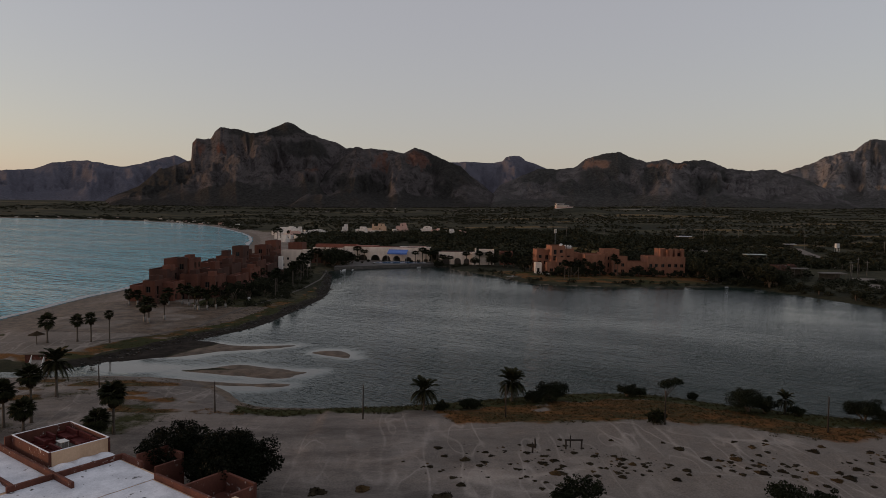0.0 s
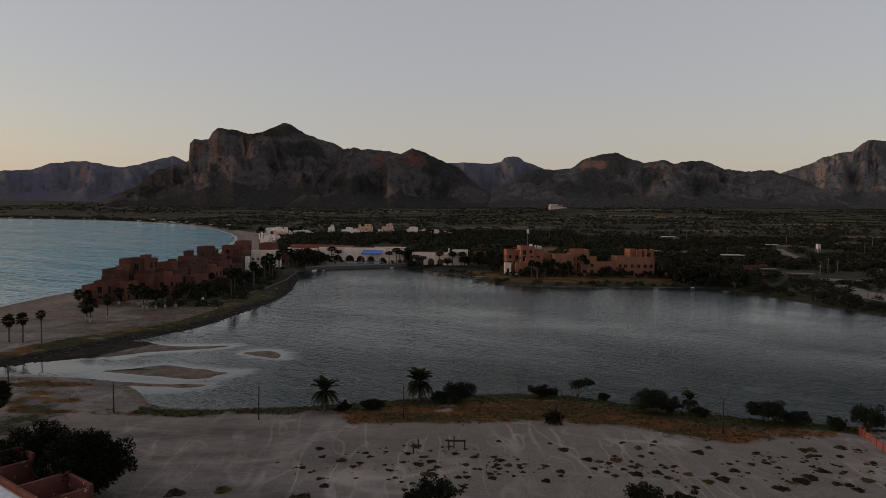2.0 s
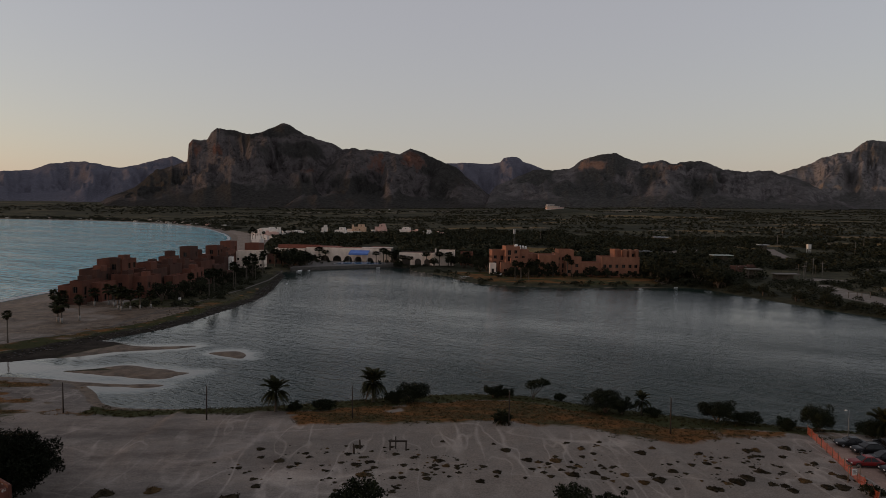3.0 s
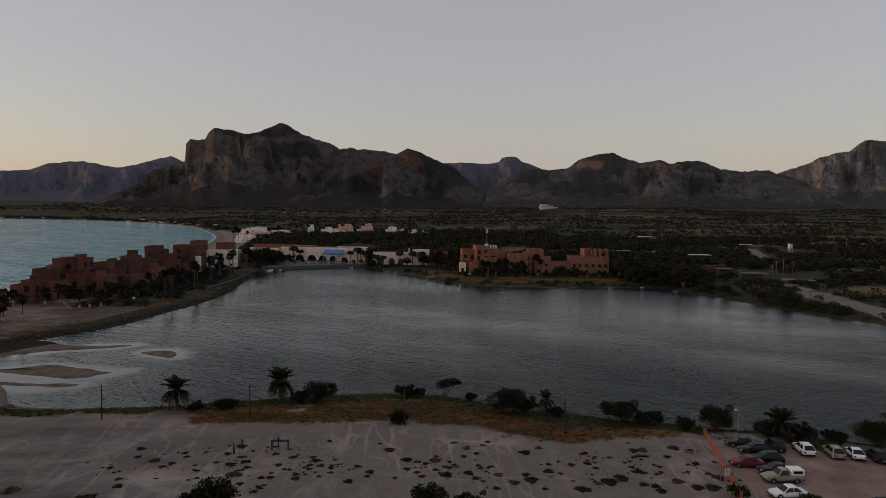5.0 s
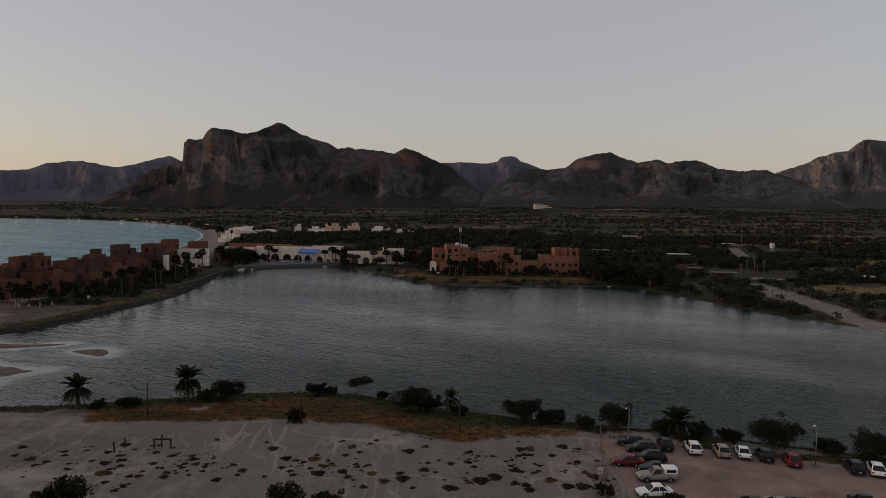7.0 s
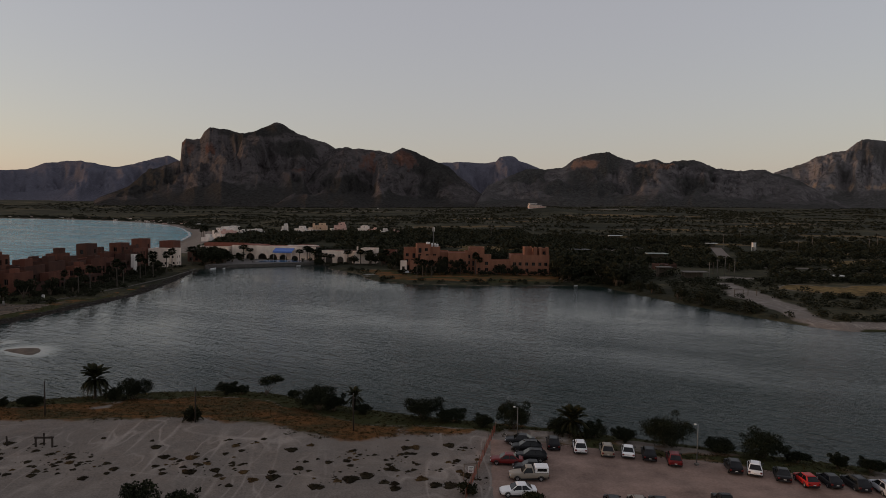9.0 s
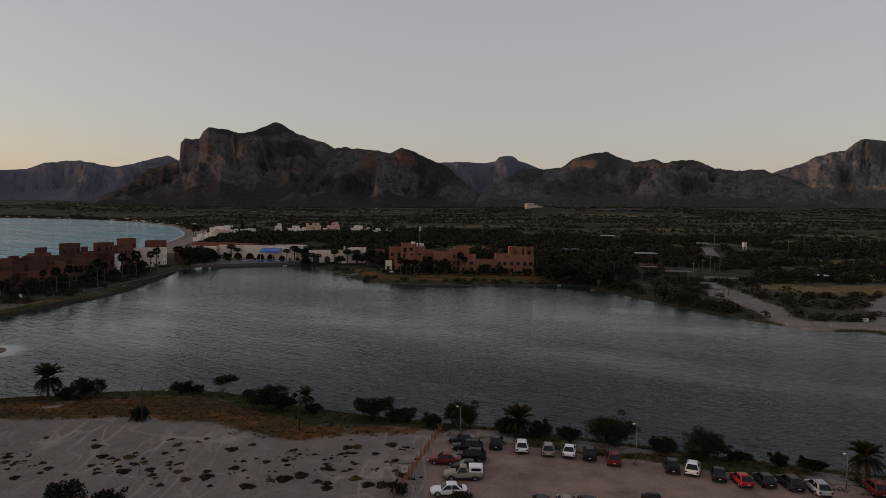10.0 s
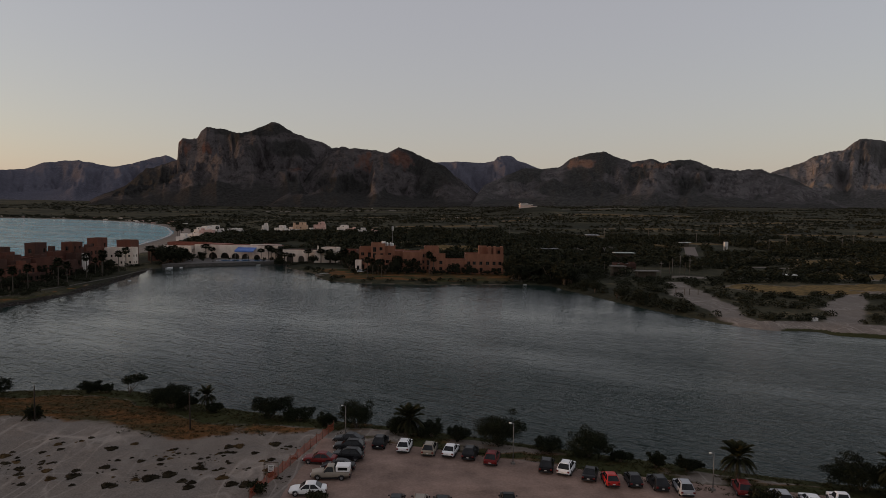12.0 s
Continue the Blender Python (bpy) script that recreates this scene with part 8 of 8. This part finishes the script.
part("tank", b, MAT_PALE, tower)
b = bmesh.new()
box(b, -1.3, 1.3, -1.3, 1.3, 6.4, 6.6, 0.05)
part("lid", b, MAT_METAL, tower)
for sx in (-1.0, 1.0):
    for sy in (-1.0, 1.0):
        b = bmesh.new()
        tube(b, [(sx, sy, -0.2), (sx, sy, 3.1)], 0.16, 6)
        part("leg", b, MAT_PALE, tower)


def shelter(x, y, w, d, h, label, mat):
    g = ground_at(x, y)
    ob = thing("shelter", label, "shelter", pose(x, y, g), "lagoon shelters")
    b = bmesh.new()
    box(b, -w / 2, w / 2, -d / 2, d / 2, h, h + 0.4, 0.04)
    part("roof", b, mat, ob)
    b = bmesh.new()
    box(b, -w / 2 + 0.6, w / 2 - 0.6, d / 2 - 0.4, d / 2 - 0.1, -0.2, h)
    part("back_wall", b, MAT_WOOD, ob)
    for sx in (-1, 0, 1):
        b = bmesh.new()
        tube(b, [(sx * (w / 2 - 0.4), -d / 2 + 0.4, -0.2), (sx * (w / 2 - 0.4), -d / 2 + 0.4, h)], 0.12, 6)
        part("post", b, MAT_WOOD, ob)


shelter(146, 301, 11, 5, 3.0, "open shelter with pale flat roof in scrub", MAT_DECK)
shelter(134.5, 308, 7, 4, 4.4, "open shelter with grey flat roof among trees", MAT_DECK)
shelter(128, 452, 15, 8, 2.6, "long low shed with grey roof behind the hotel", MAT_METAL)
shelter(172, 424, 13, 7, 3.0, "long low shed with pale green roof", surface("pale_green_sheeting", (0.24, 0.28, 0.25), (0.42, 0.46, 0.42), 0.8, 0.6, 0.2))
far_house(150, 350, ground_at(150, 350) - 0.3, 10, 8, 3.2, MAT_ADOBE_DARK, "low brown house with pale roof in scrub", 6, 720, False, MAT_PALE, 2)
shelter(209, 296, 5, 4, 2.4, "tiny pale shelter in the scrub", MAT_PALE)
shelter(250, 522, 9, 4, 3.0, "white roadside canopy on the plain", MAT_PALE)
shelter(196, 600, 12, 6, 3.2, "long white shed on the plain", MAT_ROOFWHITE)
for x, y, h in ((148.6, 291, 8.5), (161.4, 311.4, 8.5), (165.1, 311.8, 10), (170, 312.3, 8.5), (252, 505, 12), (196, 559, 12), (80, 562, 14), (250, 608, 12), (290, 470, 10), (330, 520, 10), (362, 500, 10), (410, 560, 12), (120, 590, 11), (330, 640, 11)):
    ob = thing("utility_pole", "pale slender utility pole in the scrub", "pole", pose(x, y, ground_at(x, y) - 0.2, 0, 0, RNG.uniform(-20, 20)), "plain poles")
    b = bmesh.new()
    tube(b, [(0, 0, 0), (0, 0, h)], [0.15, 0.11], 7)
    part("shaft", b, MAT_DECK, ob)
    b = bmesh.new()
    box(b, -1.0, 1.0, -0.06, 0.06, h - 0.9, h - 0.75)
    part("crossarm", b, MAT_DECK, ob)

# boats, jetty, beach hut
boat_proto = None
for x, y, s, turn in ((-81.5, 335.6, 1.0, 70), (-77.6, 341.0, 0.5, 75), (-44, 361.0, 0.5, 30), (-76.8, 279.5, 0.45, 80), (87.0, 280.0, 0.35, 5)):
    if boat_proto is None:
        boat_proto = thing("boat", "small white open boat by the shore", "boat", pose(x, y, 0, 0, 0, turn), "boats")
        b = bmesh.new()
        sec = [(-2.2, 0.75, 0.55), (-1.0, 0.9, 0.55), (0.6, 0.85, 0.6), (1.7, 0.5, 0.7), (2.5, 0.04, 0.85)]
        rings = [[b.verts.new((sx, -w, h)), b.verts.new((sx, -w * 0.75, -0.1)), b.verts.new((sx, 0, -0.22)), b.verts.new((sx, w * 0.75, -0.1)), b.verts.new((sx, w, h)), b.verts.new((sx, w * 0.85, h)), b.verts.new((sx, 0, 0.12)), b.verts.new((sx, -w * 0.85, h))] for sx, w, h in sec]
        for r0, r1 in zip(rings, rings[1:]):
            for k in range(8):
                b.faces.new((r0[k], r0[(k + 1) % 8], r1[(k + 1) % 8], r1[k]))
        b.faces.new(rings[0])
        bmesh.ops.recalc_face_normals(b, faces=b.faces)
        part("hull", b, MAT_BOAT, boat_proto)
        for sx in (-0.9, 0.6):
            b = bmesh.new()
            box(b, sx - 0.16, sx + 0.16, -0.8, 0.8, 0.34, 0.40)
            part("thwart", b, MAT_WOOD, boat_proto)
        b = bmesh.new()
        box(b, -2.5, -2.15, -0.2, 0.2, 0.2, 0.95, 0.06)
        part("outboard", b, MAT_TRIM, boat_proto)
        continue
    o = copy_thing(boat_proto, pose(x, y, 0.0, 0, 0, turn))
    o.scale = (s, s, s)
jetty = thing("jetty", "small wooden jetty with a pale rail", "jetty", pose(-1.5, 303.5, 0, 0, 0, 50))
b = bmesh.new()
for k in range(14):
    box(b, -3.4 + 0.5 * k, -3.4 + 0.5 * k + 0.44, -0.9, 0.9, 0.7, 0.78)
part("decking", b, MAT_WOOD, jetty)
for sx in (-3.1, 0, 3.1):
    for sy in (-0.85, 0.85):
        b = bmesh.new()
        tube(b, [(sx, sy, -1.0), (sx, sy, 1.6)], 0.09, 6)
        part("post", b, MAT_WOOD, jetty)
for sy in (-0.85, 0.85):
    b = bmesh.new()
    tube(b, [(-3.2, sy, 1.5), (3.2, sy, 1.5)], 0.06, 6)
    part("rail", b, MAT_PALE, jetty)
hut = thing("beach_hut", "small red-brown beach hut wall near the mouth", "hut", pose(-118.6, 132.5, ground_at(-118.6, 132.5)))
b = bmesh.new()
box(b, -1.6, 1.6, -1.0, 1.0, -0.3, 1.5, 0.05)
part("wall", b, MAT_BRICKRED, hut)
b = bmesh.new()
box(b, -1.8, 1.8, -1.2, 1.2, 1.5, 1.65, 0.03)
part("roof", b, MAT_WOOD, hut)
palapa = thing("palapa", "thatched palm-leaf sunshade on the beach", "sunshade", pose(-126.0, 146.0, ground_at(-126.0, 146.0)))
b = bmesh.new()
tube(b, [(0, 0, -0.2), (0, 0, 2.4)], 0.09, 8)
part("post", b, MAT_WOOD, palapa)
b = bmesh.new()
bmesh.ops.create_cone(b, segments=18, radius1=1.7, radius2=0.05, depth=0.75, cap_ends=True, matrix=Matrix.Translation((0, 0, 2.45)))
for v in b.verts:
    v.co.z += 0.05 * math.sin(v.co.x * 23 + v.co.y * 17)
part("thatch", b, MAT_DEAD, palapa)
marker = thing("marker_post", "small white marker post beside the path", "post", pose(-98.5, 216.9, ground_at(-98.5, 216.9)))
b = bmesh.new()
box(b, -0.35, 0.35, -0.3, 0.3, -0.1, 1.1, 0.06)
part("shaft", b, MAT_PALE, marker)
crate = thing("white_tank", "white plastic water tank on the far bank", "tank", pose(154.5, 184.5, ground_at(154.5, 184.5)))
b = bmesh.new()
box(b, -0.8, 0.8, -0.5, 0.5, -0.1, 0.9, 0.12)
part("body", b, MAT_PALE, crate)
b = bmesh.new()
tube(b, [(0, 0, 0.88), (0, 0, 0.98)], 0.2, 12)
part("lid", b, MAT_TRIM, crate)
gate = thing("timber_rail", "two brown timber hurdles on bare sand", "rail", pose(140.4, 240.5, ground_at(140.4, 240.5)))
for x0 in (-4.2, 0.8):
    for x in (x0, x0 + 3.2):
        b = bmesh.new()
        box(b, x - 0.1, x + 0.1, -0.1, 0.1, -0.2, 2.2, 0.02)
        part("post", b, MAT_WOOD, gate)
    b = bmesh.new()
    box(b, x0 - 0.2, x0 + 3.4, -0.08, 0.08, 2.05, 2.25, 0.02)
    part("beam", b, MAT_WOOD, gate)

footbridge = thing("footbridge", "narrow pale footbridge with white rails over the channel", "bridge", pose(-115.6, 127.2, 0, 0, 0, 26))
b = bmesh.new()
box(b, -1.1, 1.1, -8.5, 8.5, 1.05, 1.25, 0.04)
part("deck", b, MAT_DECK, footbridge)
for sx in (-1.05, 1.05):
    b = bmesh.new()
    tube(b, [(sx, -8.4, 2.15), (sx, 0, 2.2), (sx, 8.4, 2.15)], 0.06, 8)
    part("rail", b, MAT_PALE, footbridge)
    for k in range(8):
        b = bmesh.new()
        box(b, sx - 0.07, sx + 0.07, -8.4 + 2.4 * k - 0.07, -8.4 + 2.4 * k + 0.07, -0.6, 2.2, 0.02)
        part("post", b, MAT_PALE, footbridge)

# ---- paths ----


def strip(name, points, width, material, label, lift=0.06, steps=10):
    """A path draped over the ground."""
    p = np.array(points, float)
    t = np.linspace(0, len(p) - 1, (len(p) - 1) * steps + 1)
    c = np.stack([np.interp(t, range(len(p)), p[:, k]) for k in (0, 1)], -1)
    d = np.gradient(c, axis=0)
    d /= np.linalg.norm(d, axis=1)[:, None]
    side = np.stack([-d[:, 1], d[:, 0]], -1)
    rows = []
    for s in (-0.5, -0.17, 0.17, 0.5):
        q = c + side * width * s
        rows.append(np.stack([q[:, 0], q[:, 1], land_height(q[:, 0], q[:, 1]) + lift], -1))
    g = np.stack(rows)
    return grid_mesh(name, g[..., 0], g[..., 1], g[..., 2], material, (), label, "path")


strip("footpath", [(-116, 150), (-107, 158), (-99.4, 171), (-97.0, 197.2), (-92.1, 220.1), (-87.4, 251.1), (-86.2, 290), (-88.5, 321), (-90, 336)], 0.8, surface("worn_path", (0.055, 0.048, 0.04), (0.11, 0.097, 0.083), 0.6, 0.9, 0.2), "pale concrete footpath along the spit")
strip("dirt_road", [(222, 438), (237, 478), (252, 518)], 8, MAT_PATH, "pale dirt road through scrub", 0.15)
strip("dirt_road_2", [(185, 372), (230, 366), (262, 352), (320, 340)], 4, MAT_PATH, "pale dirt track through scrub", 0.15)
# packed earth of the car park
PX, PY = np.meshgrid(np.linspace(0, 1, 90), np.linspace(0, 1, 50))
edge_y = np.interp(30 + PX * 75, [30, 40, 56, 72, 105], [87, 85, 79, 73, 65])
CX = 28.6 + PX * 76 + (PY - 0.5) * 4
CY = 40 + PY * (edge_y - 40)
grid_mesh("car_park", CX, CY, land_height(CX, CY) + 0.03 - 0.12 * ((PX < 0.01) | (PX > 0.99) | (PY < 0.01) | (PY > 0.99)), MAT_GRAVEL, (), "packed pinkish earth of the car park", "ground")

# stones of the quay wall, course by course
q_len = (q1 - q0).length
turn = math.atan2(qway.y, qway.x)
for course in range(2):
    for k in range(int(q_len / 0.9) - 1):
        p = q0 + qway * (0.9 * k + 0.45 * (course % 2)) + qin * RNG.uniform(-0.05, 0.05)
        shared("quay_stone", stone_me, quay, Matrix.Translation((p.x, p.y, 0.0 + 0.54 * course)) @ Matrix.Rotation(turn, 4, "Z"))
